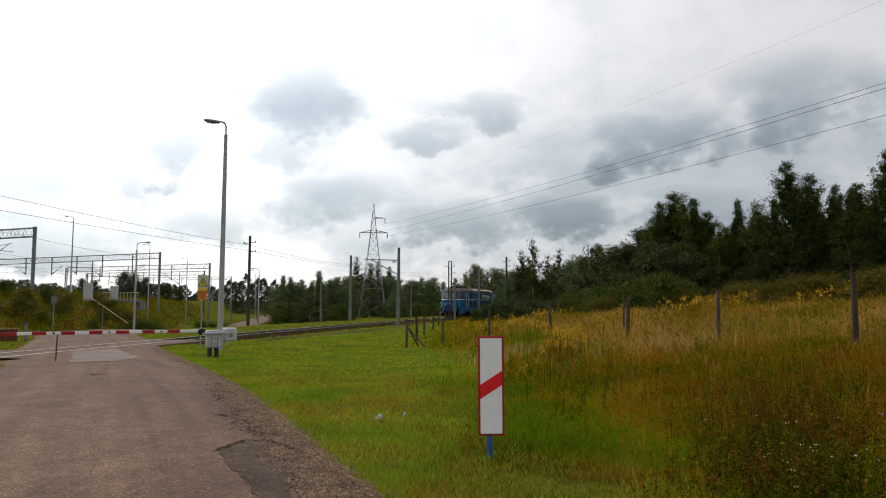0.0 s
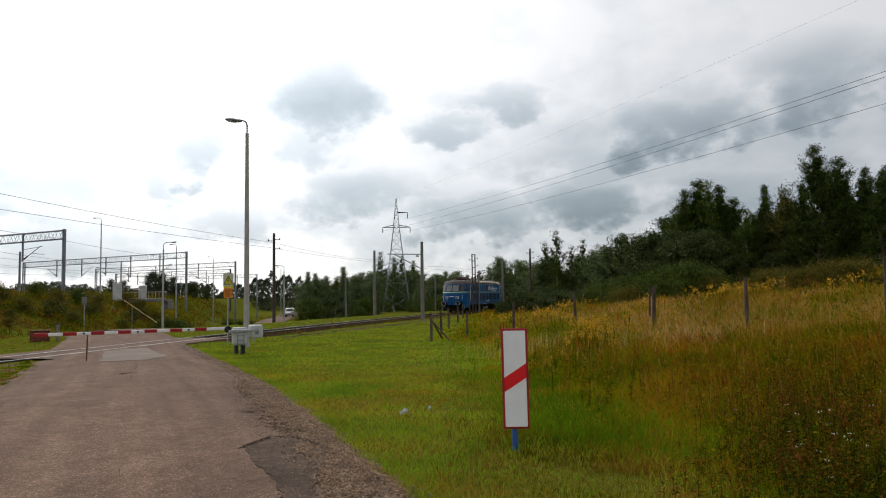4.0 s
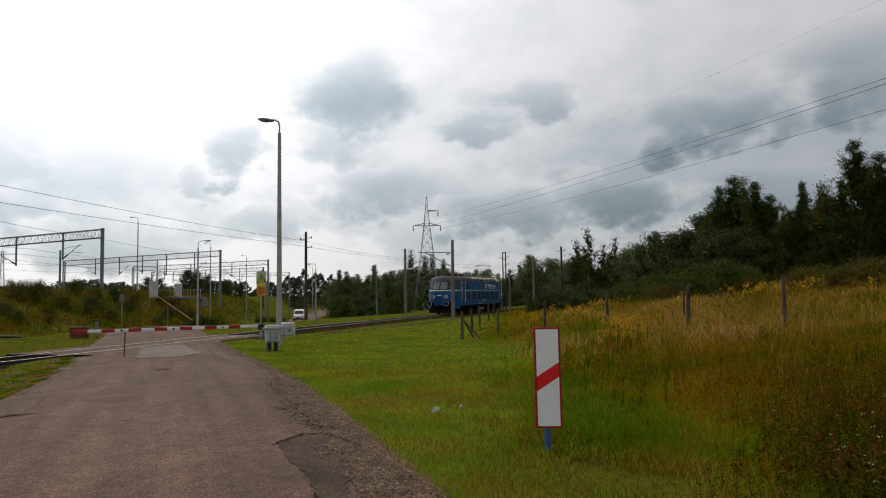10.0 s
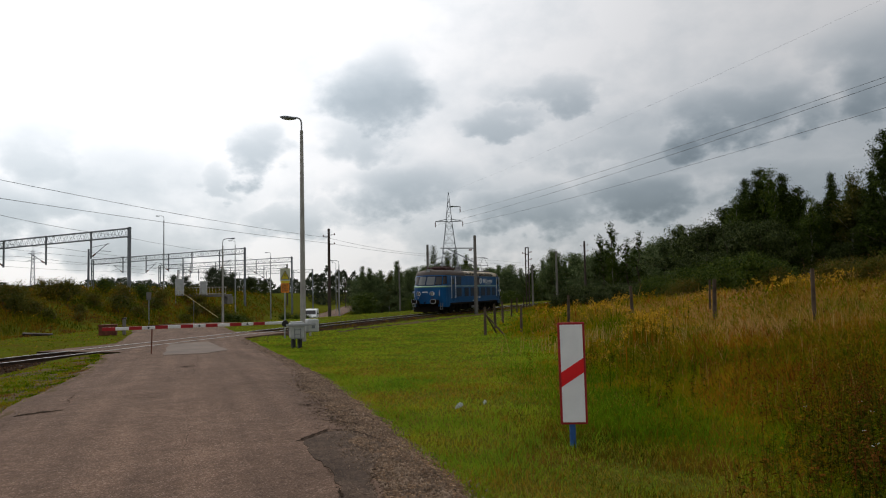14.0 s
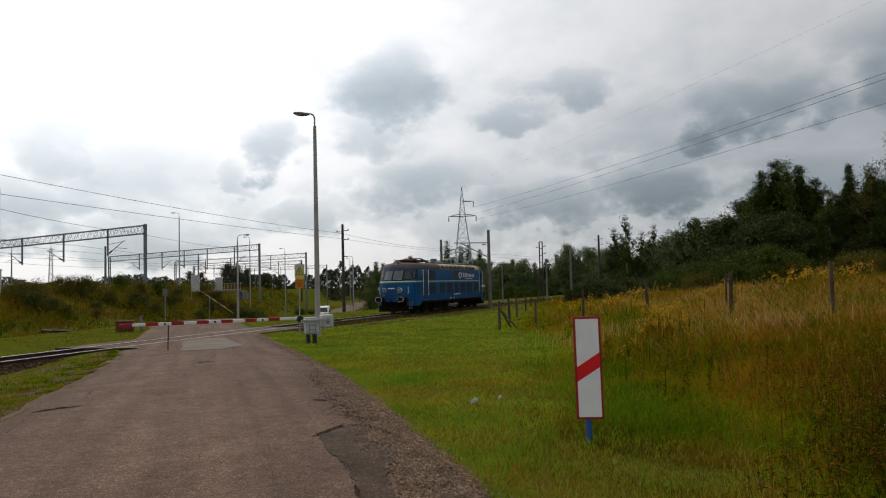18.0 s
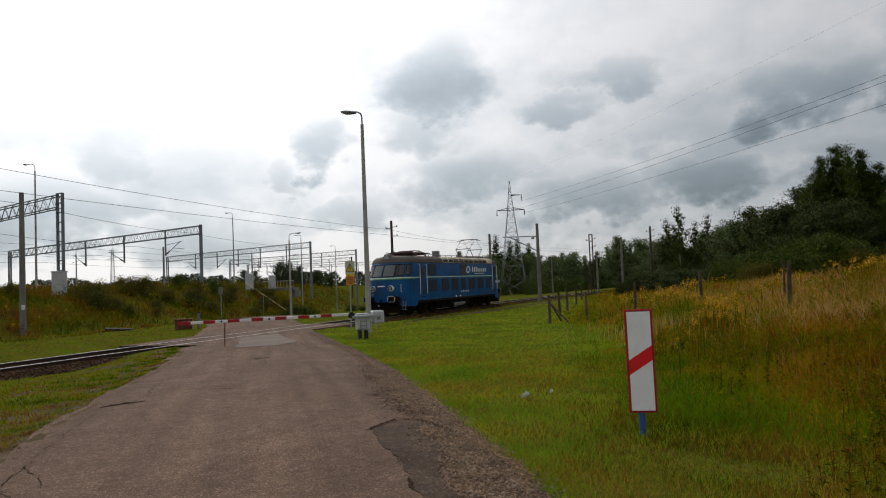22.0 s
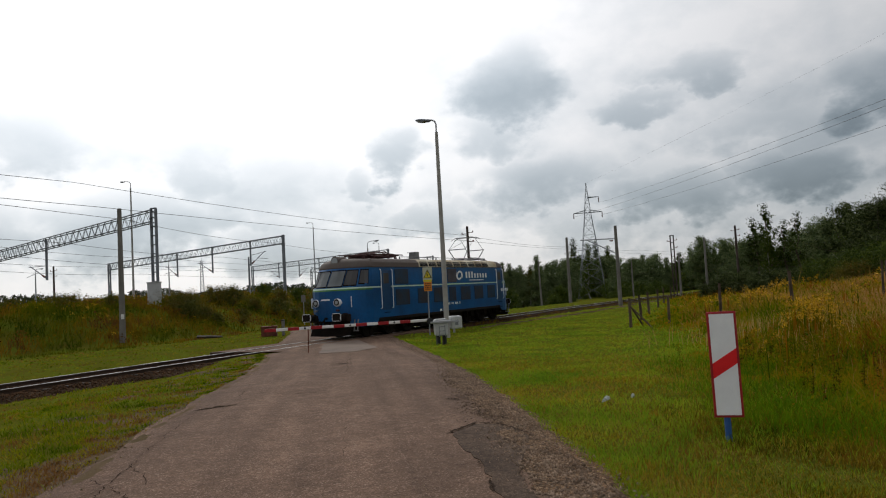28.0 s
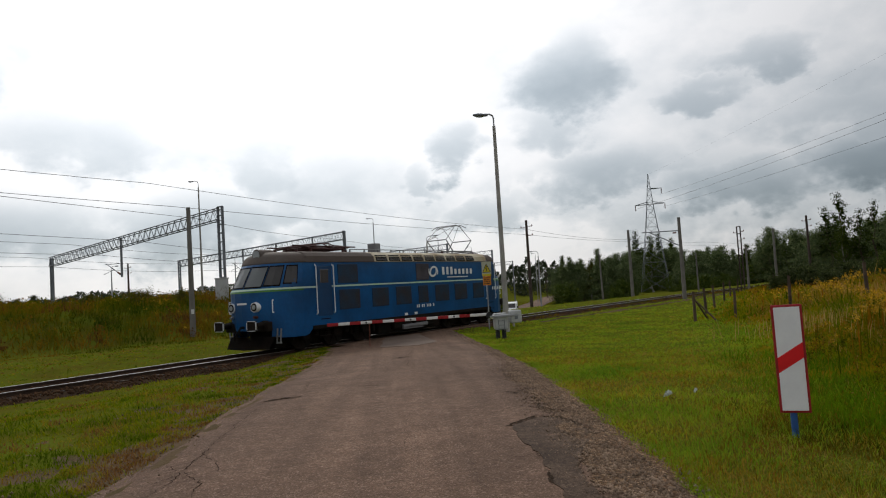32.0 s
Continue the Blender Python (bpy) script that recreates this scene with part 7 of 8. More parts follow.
def make_grass():
    rng = np.random.default_rng(31)
    # mown verge
    x, y, r = scatter(rng, 400000, -62, 44, 5.0, 75)
    near, mid = scatter(rng, 60000, -20, 40, 5.0, 12), scatter(rng, 110000, -14, 14, 12, 45)
    x, y, r = np.r_[x, near[0], mid[0]], np.r_[y, near[1], mid[1]], np.r_[r, near[2], mid[2]]
    k = zones(x, y) == 1
    x, y, r = x[k], y[k], r[k]
    n = len(x)
    tall = rng.uniform(0, 1, n) ** 3
    h = (0.025 + 0.075 * tall) * (1 + r / 50) * (1 + 0.7 * smooth((x - meadow_edge(y) + 1.2) / 1.2)) * np.clip(1 + np.interp(r, (8, 16), (0.6, 0.15)) * (wobble(x * 0.8, y * 0.8) + wobble(x * 2.6 + 7, y * 2.6)), 0.35, 2.1) * np.interp(r, (8, 20, 40), (1.0, 0.62, 0.5))
    lean, w = rng.uniform(0.3, 1.5, n), 0.0075 * np.clip(r / 6, 1, 10)
    left = (x < road_left(y)) & (np.hypot(x - CENTRE[0], y - CENTRE[1]) < TRACK_R)
    lean = np.where(left, lean, lean * np.interp(r, (6, 10, 25), (0.75, 1.0, 2.0)))
    left |= (np.hypot(x - CENTRE[0], y - CENTRE[1]) > TRACK_R) & (x < -13)
    k = ~left
    dry = k & (rng.uniform(0, 1, n) < 0.92 * smooth((x - meadow_edge(y) + 2.9) / 1.8) * smooth((13 - y) / 5) * np.clip(0.8 + 0.9 * wobble(x * 1.1 + 2, y * 1.1), 0, 1))
    blades("dry_verge_grass", x[dry], y[dry], h[dry], w[dry], lean[dry], DRYVERGE, "dry olive and straw-coloured verge grass", "grass", rng)
    k = k & ~dry
    olive = k & (rng.uniform(0, 1, n) < 0.85 * (0.3 + 0.7 * smooth((22 - y) / 9)) * np.clip(0.8 + 1.3 * wobble(x * 0.8 + 4, y * 0.8) + 0.7 * wobble(x * 2.4, y * 2.4 + 9), 0.12, 1))
    blades("olive_verge_grass", x[olive], y[olive], h[olive] * 0.85, w[olive], lean[olive], OLIVE, "olive and straw-coloured patches in the mown verge", "grass", rng)
    k = k & ~olive
    blades("mown_grass", x[k], y[k], h[k], w[k], lean[k], GRASS, "short green verge grass with dry yellowish patches", "grass", rng)
    bare = wobble(x * 0.9 + 5, y * 0.9) + 0.7 * wobble(x * 2.3, y * 2.3 + 4) + rng.normal(0, 0.25, n) - 0.5 * smooth((y - 13) / 8)
    k = left & (bare < 0.62)
    blades("worn_grass", x[k], y[k], h[k], w[k] * 1.25, lean[k], LEFTGRASS, "worn brownish verge grass with bare earth between the tufts", "grass", rng)
    # tufts that spill over the road's edges
    yy = 4.6 + 26 * rng.uniform(0, 1, 15000) ** 1.8
    xx = road_right(yy) + 0.10 + 0.16 * wobble(3 + 0 * yy, yy * 2.1) + np.abs(rng.normal(0, 0.22, len(yy)))
    blades("edge_grass", xx, yy, rng.uniform(0.02, 0.075, len(yy)), 0.0075 * np.clip(yy / 6, 1, 5), rng.uniform(0.4, 1.6, len(yy)), GRASS, "short grass creeping over the gravel edge", "grass", rng)
    yy = 4.6 + 22 * rng.uniform(0, 1, 14000) ** 1.8
    xx = road_right(yy) + 0.16 + 0.2 * wobble(9 + 0 * yy, yy * 1.7) + rng.normal(0.05, 0.2, len(yy))
    k = xx > road_right(yy) - 0.05
    xx, yy = xx[k], yy[k]
    blades("edge_straw", xx, yy, rng.uniform(0.02, 0.06, len(yy)), 0.007 * np.clip(yy / 6, 1, 5), rng.uniform(0.6, 2.2, len(yy)), CUTGRASS, "dry straw-brown grass along the gravel", "grass", rng)
    c = rng.uniform(0, 1, 260)
    cy = 4.6 + 20 * c ** 1.6
    cx = road_left(cy) - np.abs(rng.normal(0.0, 0.32, 260)) + 0.02
    yy, xx = np.repeat(cy, 60), np.repeat(cx, 60)
    yy, xx = yy + rng.normal(0, 0.10, len(yy)), xx + rng.normal(0, 0.09, len(xx))
    zz = np.where(xx > road_left(yy), road_surface(xx, yy) - 0.03, terrain(xx, yy) - 0.01)
    blades("edge_tufts", xx, yy, rng.uniform(0.02, 0.07, len(yy)), 0.0075 * np.clip(np.hypot(xx, yy) / 6, 1, 5), rng.uniform(0.5, 1.8, len(yy)), LEFTGRASS, "ragged grass tufts along the worn asphalt edge", "grass", rng, z=zz)
    # weeds in the track bed beyond the crossing
    st, d = 19 + 70 * rng.uniform(0, 1, 9000), rng.normal(0, 1.5, 9000)
    k = (np.abs(d) < 2.6) & (np.abs(np.abs(d) - 0.755) > 0.10) & (wobble(st * 0.8, d * 2) + rng.normal(0, 0.3, 9000) > 0.05)
    st, d = st[k], d[k]
    a = TRACK_A - st / TRACK_R
    xx, yy = TRACK_X - TRACK_R * (np.sin(a) - math.sin(TRACK_A)) - d * np.sin(a), TRACK_Y + TRACK_R * (np.cos(a) - math.cos(TRACK_A)) + d * np.cos(a)
    blades("track_weeds", xx, yy, rng.uniform(0.06, 0.16, len(xx)), 0.0075 * np.clip(np.hypot(xx, yy) / 6, 1, 10), rng.uniform(0.3, 1.3, len(xx)), WEEDS, "thin weeds growing through the ballast", "weeds", rng, z=np.interp(np.abs(d), (0, 1.5, 2.1, 2.6), (-0.14, -0.14, -0.2, -0.3)))
    # clumps of dry mown grass on the verge
    cx, cy, cr = scatter(rng, 620, -8, 30, 5.2, 19)
    k = (zones(cx, cy) == 1) & (cx > road_right(cy) + 0.5)
    cx, cy, cr = np.repeat(cx[k], 45), np.repeat(cy[k], 45), np.repeat(cr[k], 45)
    sp = rng.uniform(0.5, 1.5, len(cx))
    cx, cy = cx + rng.normal(0, 0.14, len(cx)) * sp, cy + rng.normal(0, 0.10, len(cy)) * sp
    blades("cut_grass", cx, cy, rng.uniform(0.02, 0.06, len(cx)), 0.007 * np.clip(cr / 6, 1, 5), rng.uniform(1.0, 3.0, len(cx)), CUTGRASS, "flattened straw-brown clumps of cut grass", "grass", rng)
    # taller meadow
    x, y, r = scatter(rng, 190000, -2, 44, 6.0, 85)
    k = zones(x, y) == 2
    x, y, r = x[k], y[k], r[k]
    n = len(x)
    grow = smooth((x - meadow_edge(y) + 0.4) / 5.0)
    h = (0.09 + 0.42 * grow * rng.uniform(0.45, 1.25, n)) * np.clip(1 + 0.6 * wobble(x * 0.5, y * 0.5) + 0.35 * wobble(x * 1.7, y * 1.7), 0.45, 1.7)
    az = np.degrees(np.arctan2(x, y))
    lush = rng.uniform(0, 1, n) < np.clip(1.15 - (x - meadow_edge(y)) / 4.4 + 0.8 * wobble(x * 0.7, y * 0.7), 0.12, 1)
    tan = ~lush & (rng.uniform(0, 1, n) < 0.95 * smooth((r - 13) / 7) * smooth((46 - r) / 6) * smooth((az - 5) / 4) * np.clip(0.85 + 0.9 * wobble(x * 0.25, y * 0.25), 0.25, 1))
    for nm, k, m, lab in (("lush_grass", lush, LUSH, "lush green grass at the meadow's foot"), ("tan_grass", tan, TAN, "dry pinkish tan grass higher on the meadow"), ("meadow_grass", ~lush & ~tan, MEADOW, "tall unmown meadow grass, green turning brown and straw")):
        blades(nm, x[k], y[k], h[k], 0.009 * np.clip(r[k] / 6, 1, 10), rng.uniform(0.2, 1.3, k.sum()), m, lab, "meadow grass", rng)
    k = rng.permutation(n)[:2600]
    tufts("meadow_herbs", np.stack([x[k], y[k], terrain(x[k], y[k]) + h[k] * 0.6], 1), 6, 0.022 * np.clip(r[k] / 9, 1, 4), LUSH, "leafy herbs among the meadow grass", "meadow herbs", rng, 1.5)
    # leafy weeds standing in the meadow, thickest and darkest near the road
    k = rng.permutation(n)[:5200]
    k = k[(r[k] < 30) & (grow[k] > 0.15) & (wobble(x[k] * 0.45 + 1, y[k] * 0.45) + 0.5 * wobble(x[k] * 1.3, y[k] * 1.3 + 2) > -0.25)]
    weeds("meadow_weeds", x[k], y[k], (0.30 + 0.40 * rng.uniform(0, 1, len(k))) * (0.55 + 0.45 * grow[k]), 0.085 * np.clip(r[k] / 12, 0.8, 2.2), 16, HERB, "dark leafy weeds standing among the meadow grass", rng)
    px, py = [], []
    for cx0, cy0, sp, m in ((3.25, 5.5, 0.4, 50), (3.7, 6.3, 0.4, 90), (3.0, 5.0, 0.35, 30), (4.3, 6.6, 0.45, 130), (4.9, 7.6, 0.5, 110), (4.0, 5.6, 0.35, 120), (5.6, 8.6, 0.6, 90), (6.4, 10.2, 0.8, 60), (5.2, 6.4, 0.5, 100), (3.5, 10.6, 0.5, 20), (3.3, 14.5, 0.6, 30)):
        px += list(cx0 + rng.normal(0, sp, m))
        py += list(cy0 + rng.normal(0, sp, m))
    px, py = np.array(px), np.array(py)
    weeds("rank_weeds", px, py, rng.uniform(0.28, 0.62, len(px)) * np.interp(py, (4.8, 7.0), (0.65, 1.0)), np.full(len(px), 0.065), 26, DARKHERB, "rank dark green and brown weeds near the road", rng, 0.35, 0.14)
    # green sedge at the meadow's foot
    px, py = [], []
    for cx0, cy0, sp, m in ((1.9, 8.9, 0.35, 500), (2.5, 8.1, 0.35, 600), (2.3, 9.8, 0.4, 500), (3.0, 7.4, 0.35, 500), (2.1, 11.2, 0.5, 500), (2.9, 9.2, 0.5, 500), (2.6, 12.8, 0.6, 500), (2.4, 15.0, 0.7, 400)):
        px += list(cx0 + rng.normal(0, sp, m))
        py += list(cy0 + rng.normal(0, sp, m))
    px, py = np.array(px), np.array(py)
    blades("sedge", px, py, rng.uniform(0.10, 0.26, len(px)), 0.009 * np.clip(np.hypot(px, py) / 9, 0.9, 2), rng.uniform(0.3, 1.5, len(px)), SEDGE, "bright green sedge at the meadow's foot", "meadow grass", rng)
    # dry stalks with seed heads
    k = rng.permutation(n)[:2200]
    k = k[r[k] > 9.5]
    xs, ys, hs, rs = x[k], y[k], h[k] * rng.uniform(1.0, 1.5, len(k)) + 0.08, r[k]
    blades("dry_stalks", xs, ys, hs, 0.006 * np.clip(rs / 6, 1, 10), rng.uniform(0.05, 0.7, len(k)), STRAW, "thin dry stalks standing above the meadow", "dry stalks", rng)
    top = np.stack([xs, ys, terrain(xs, ys) + hs * 0.97], 1)
    tufts("seed_heads", top[::4], 3, 0.016 * np.clip(rs[::4] / 9, 1, 4), STRAW, "straw-coloured seed heads of the meadow grass", "seed heads", rng, 2.2)
    # goldenrod drifts
    cx, cy = [], []
    for az, rr, sp, m in ((10.6, 31, 0.9, 26), (13.6, 29, 0.5, 50), (15.7, 18.0, 0.36, 95), (17.4, 14.4, 0.3, 14), (13.1, 12.3, 0.15, 6), (14.3, 40, 0.8, 60), (25.2, 35.5, 0.7, 50), (16.5, 20.5, 0.4, 36), (13.0, 13.5, 0.3, 6), (21.2, 33, 0.6, 16), (26.6, 33, 0.55, 50), (29.0, 33, 0.4, 24), (34.5, 32, 0.5, 30), (9.0, 34, 1.2, 14), (11.8, 33, 1.0, 24), (19.0, 26, 0.5, 14)):
        px, py = polar(az, rr)
        cx += list(px + rng.normal(0, sp, m))
        cy += list(py + rng.normal(0, sp, m))
    cx, cy = np.array(cx), np.array(cy)
    k = (zones(cx, cy) == 2) & (rng.uniform(0, 1, len(cx)) < np.where(np.hypot(cx, cy) > 22, 0.42, 0.8))
    cx, cy = cx[k], cy[k]
    hh = rng.uniform(0.55, 0.95, len(cx))
    cr = np.hypot(cx, cy)
    blades("goldenrod_stems", cx, cy, hh, 0.02 * np.clip(cr / 9, 1, 4), rng.uniform(0, 0.15, len(cx)), MEADOW, "green goldenrod stems", "wildflowers", rng)
    tufts("goldenrod_flowers", np.stack([cx, cy, terrain(cx, cy) + hh], 1), 14, 0.022 * np.clip(cr / 16, 1, 2.2), GOLD, "yellow goldenrod flower heads in drifts over the meadow", "wildflowers", rng, 1.2)
    # pale plumes of taller grass
    for az, rr, sp, m in ((12.1, 21.5, 0.8, 150), (24.0, 17.6, 0.9, 130), (20.0, 22.0, 1.4, 120), (29.0, 20.0, 1.2, 90)):
        px, py = polar(az, rr)
        px, py = px + rng.normal(0, sp * 1.6, m), py + rng.normal(0, sp, m)
        hh = rng.uniform(0.5, 0.8, m)
        blades("grass_plumes", px, py, hh, np.full(m, 0.016), rng.uniform(0.2, 0.6, m), PLUME, "pale straw plumes of taller grass", "meadow grass", rng)
    # upright rusty dock in the near meadow
    px, py = [], []
    for cx0, cy0, sp, m in ((4.15, 7.9, 0.3, 34), (4.5, 6.8, 0.35, 40), (3.5, 5.8, 0.25, 26), (4.7, 7.4, 0.3, 30), (4.2, 11.3, 0.4, 20), (5.4, 9.0, 0.6, 24)):
        px += list(cx0 + rng.normal(0, sp, m))
        py += list(cy0 + rng.normal(0, sp, m))
    px, py = np.array(px), np.array(py)
    hh = rng.uniform(0.3, 0.62, len(px))
    blades("dock_stalks", px, py, hh, np.full(len(px), 0.011), rng.uniform(0.0, 0.3, len(px)), SORREL, "upright rust-brown dock stalks", "wildflowers", rng)
    tufts("dock_heads", np.stack([px, py, terrain(px, py) + hh * 0.78], 1), 12, 0.016, SORREL, "withered rust-brown dock seed heads", "wildflowers", rng, 3.2)
    # rusty dock and white daisies
    x, y, r = scatter(rng, 600, 14, 42, 6.5, 40)
    k = (zones(x, y) == 2) & (wobble(x * 0.4 + 3, y * 0.4) > 0.12)
    x, y, r = x[k], y[k], r[k]
    hh = rng.uniform(0.35, 0.85, len(x))
    tufts("dock_plants", np.stack([x, y, terrain(x, y) + hh * 0.8], 1), 6, 0.016 * np.clip(r / 9, 1, 3), SORREL, "red-brown withered dock among the grass", "wildflowers", rng, 3.5)
    x, y, r = scatter(rng, 40, 26, 43, 5.6, 8.4)
    k = zones(x, y) == 2
    x, y = x[k], y[k]
    tufts("white_flowers", np.stack([x, y, terrain(x, y) + rng.uniform(0.35, 0.6, len(x))], 1), 5, 0.008, PETAL, "small white daisy-like flowers low in the meadow", "wildflowers", rng, 0.3)
    # the banks beyond the track
    x, y, r = scatter(rng, 150000, -66, 2, 22, 190)
    k = zones(x, y) == 3
    x, y, r = x[k], y[k], r[k]
    n = len(x)
    toe = np.interp(y, TOE_Y, TOE_X)
    up = smooth((toe - x) / 3.0)
    h = (0.12 + 0.42 * up * rng.uniform(0.3, 1.2, n)) * np.clip(1 + 0.8 * wobble(x * 0.3, y * 0.3) + 0.5 * wobble(x * 0.9 + 2, y * 0.9), 0.3, 2.0)
    blades("bank_weeds", x, y, h, 0.03 * np.clip(r / 26, 1, 6), rng.uniform(0.2, 1.2, n), WEEDS, "rank green and ochre weeds on the embankment", "weeds", rng)
    k = (rng.uniform(0, 1, n) < 0.035) & (wobble(x * 0.16 + 1, y * 0.16) > 0.25) & (up > 0.4) & (y > 34)
    xs, ys, hs, rs = x[k], y[k], h[k], r[k]
    tufts("bank_flowers", np.stack([xs, ys, terrain(xs, ys) + hs], 1), 8, 0.035 * np.clip(rs / 34, 1, 3), GOLD, "yellow goldenrod on the embankment", "wildflowers", rng)
    # broad-leaved weeds
    k = (rng.uniform(0, 1, n) < 0.12) & (up > 0.3)
    tufts("bank_herbs", np.stack([x[k], y[k], terrain(x[k], y[k]) + h[k] * 0.8], 1), 8, 0.065 * np.clip(r[k] / 34, 1, 3), WEEDS, "broad-leaved herbs on the embankment", "weeds", rng, 1.6)


def stones(name, x, y, z, s, material, label, rng):
    """Angular stones: squashed octahedra."""
    n = len(x)
    o = np.array([[1, 0, 0], [0, 1, 0], [-1, 0, 0], [0, -1, 0], [0, 0, 1], [0, 0, -1]], float)
    V = o[None] * (s[:, None] * rng.uniform(0.5, 1.2, (n, 3)))[:, None, :]
    a = rng.uniform(0, 6.3, n)
    c, sn = np.cos(a)[:, None], np.sin(a)[:, None]
    V = np.stack([V[..., 0] * c - V[..., 1] * sn, V[..., 0] * sn + V[..., 1] * c, V[..., 2]], -1) + np.stack([x, y, z], 1)[:, None]
    F = np.array([[0, 1, 4], [1, 2, 4], [2, 3, 4], [3, 0, 4], [1, 0, 5], [2, 1, 5], [3, 2, 5], [0, 3, 5]])
    F = (np.arange(n)[:, None, None] * 6 + F[None]).reshape(-1, 3)
    return tagged(arrays(name, V.reshape(-1, 3), F, material), label, "gravel", kind="stuff")


GRIT = mat("grit", (0.18, 0.125, 0.070), 0.9, fine=50, var=0.3, island=1.0, bump=0)


def make_stones():
    rng = np.random.default_rng(41)
    y = 4.8 + 27 * rng.uniform(0, 1, 26000) ** 2.0
    x = road_right(y) + np.maximum(rng.normal(-0.28, 0.27, len(y)), -0.9) * np.where(y < 14, 1.0, 0.6)
    k = (x < road_right(y) + 0.25 + 0.2 * wobble(x, y)) & (rng.uniform(0, 1, len(y)) < 0.25 + 0.75 * smooth((17 - y) / 4))
    x, y = x[k], y[k]
    z = np.where(x < road_right(y), road_surface(x, y) + 0.006, terrain(x, y) + 0.012)
    stones("shoulder_gravel", x, y, z, (0.004 + 0.020 * rng.uniform(0, 1, len(x)) ** 3.2) * np.interp(road_right(y) - x, (0.5, 0.9), (1, 0.4)), GRAVEL, "loose crumbled gravel along the road's edge", rng)
    y = 5 + 18 * rng.uniform(0, 1, 1300) ** 1.5
    x = road_left(y) + np.where(rng.uniform(0, 1, len(y)) < 0.5, rng.normal(0.05, 0.22, len(y)), -np.abs(rng.normal(1.2, 0.8, len(y))))
    z = np.where(x > road_left(y), road_surface(x, y), terrain(x, y) + 0.03)
    stones("shoulder_gravel", x, y, z, 0.005 + 0.018 * rng.uniform(0, 1, len(x)) ** 3, GRIT, "loose crumbled gravel along the road's edge", rng)
    y = 4.8 + 24 * rng.uniform(0, 1, 14000) ** 2.0
    u = rng.uniform(0.02, 0.98, len(y))
    x = road_left(y) * (1 - u) + road_right(y) * u
    z = road_surface(x, y) - 0.001
    stones("road_grit", x, y, z, 0.003 + 0.0045 * rng.uniform(0, 1, len(x)) ** 2, GRIT, "loose grit and exposed aggregate on the asphalt", rng)
    s = -14 + 64 * rng.uniform(0, 1, 30000) ** 1.3
    d = rng.normal(-0.5, 1.35, len(s))
    k = (np.abs(d) < 2.7) & ~((s > 9) & (s < 19) & (np.abs(d) < 2.2)) & (np.abs(np.abs(d) - 0.755) > 0.09)
    s, d = s[k], d[k]
    a = TRACK_A - s / TRACK_R
    X = TRACK_X - TRACK_R * (np.sin(a) - math.sin(TRACK_A)) - d * np.sin(a)
    Y = TRACK_Y + TRACK_R * (np.cos(a) - math.cos(TRACK_A)) + d * np.cos(a)
    zz = np.interp(np.abs(d), (0, 1.5, 2.1, 2.7), (-0.125, -0.13, -0.20, -0.37)) + rng.uniform(-0.02, 0.03, len(s))
    k = (s < 17) | (d > -1.75)
    X, Y, zz, s = X[k], Y[k], zz[k], s[k]
    stones("ballast_stones", X, Y, zz, 0.02 + 0.035 * rng.uniform(0, 1, len(s)) ** 1.6, BALLAST, "brown broken ballast stones between the sleepers", rng)


def dirt_scar():
    """The torn earth edge along the near side of the track."""
    rng = random.Random(8)
    b, last = B(), None
    for s in np.arange(20, 95, 0.4):
        d = -4.2 - 0.5 * math.sin(s * 0.21) + rng.uniform(-0.12, 0.12)
        ring = []
        wide = 0.15 + 0.3 * max(0.0, math.sin(s * 0.47) + 0.5 * math.sin(s * 1.3 + 1))
        for o, h in ((-0.55, 0.0), (-0.2, 0.07), (0.1, 0.08), (0.35, -0.02), (0.8, -0.10)):
            p = beside(s, d + o * wide)
            ring.append(b.verts.new((p.x, p.y, gz(p.x, p.y) + h * rng.uniform(0.5, 1.3))))
        if last:
            for i in range(1, 5):
                b.faces.new((last[i - 1], last[i], ring[i], ring[i - 1]))
        last = ring
    o = part("earth_edge", b, DIRT)
    tagged(o, "torn dark earth edge beside the railway track", "earth bank", kind="structure")


def shoulder():
    """The crumbled gravel strip between the asphalt and the verge."""
    b, last = B(), None
    for y in np.arange(-2.0, 30.0, 0.10):
        e = float(road_right(y))
        k = float(smooth((29 - y) / 6)) * (0.42 + 0.58 * float(smooth((16.5 - y) / 4)))
        inner = e - k * (0.62 + 0.24 * float(wobble(3.0, y * 2.4)) + 0.08 * math.sin(y * 9.1)) - 0.03
        out = 1.25 + 0.7 * float(wobble(7.0, y * 0.9))
        ring = []
        for x in (inner, inner * 0.65 + e * 0.35, inner * 0.3 + e * 0.7, e - 0.03, e + 0.10 * out, e + 0.22 * out, e + 0.36 * out, e + 0.52 * out):
            rough = 0.022 * float(wobble(x * 6, y * 6) + 0.7 * wobble(x * 14, y * 14))
            if x < e:
                z = float(road_surface(x, y)) + (0.005 + 0.35 * abs(rough) if x > inner else -0.012)
            else:
                z = float(terrain(x, y)) + 0.045 - 0.11 * (x - e) / (0.5 * out) + rough
            ring.append(b.verts.new((x, y, z)))
        if last:
            for i in range(1, 8):
                b.faces.new((last[i - 1], last[i], ring[i], ring[i - 1]))
        last = ring
    o = part("road_shoulder", b, SHOULDER)
    tagged(o, "crumbled brown gravel shoulder along the asphalt edge", "road shoulder", kind="structure")


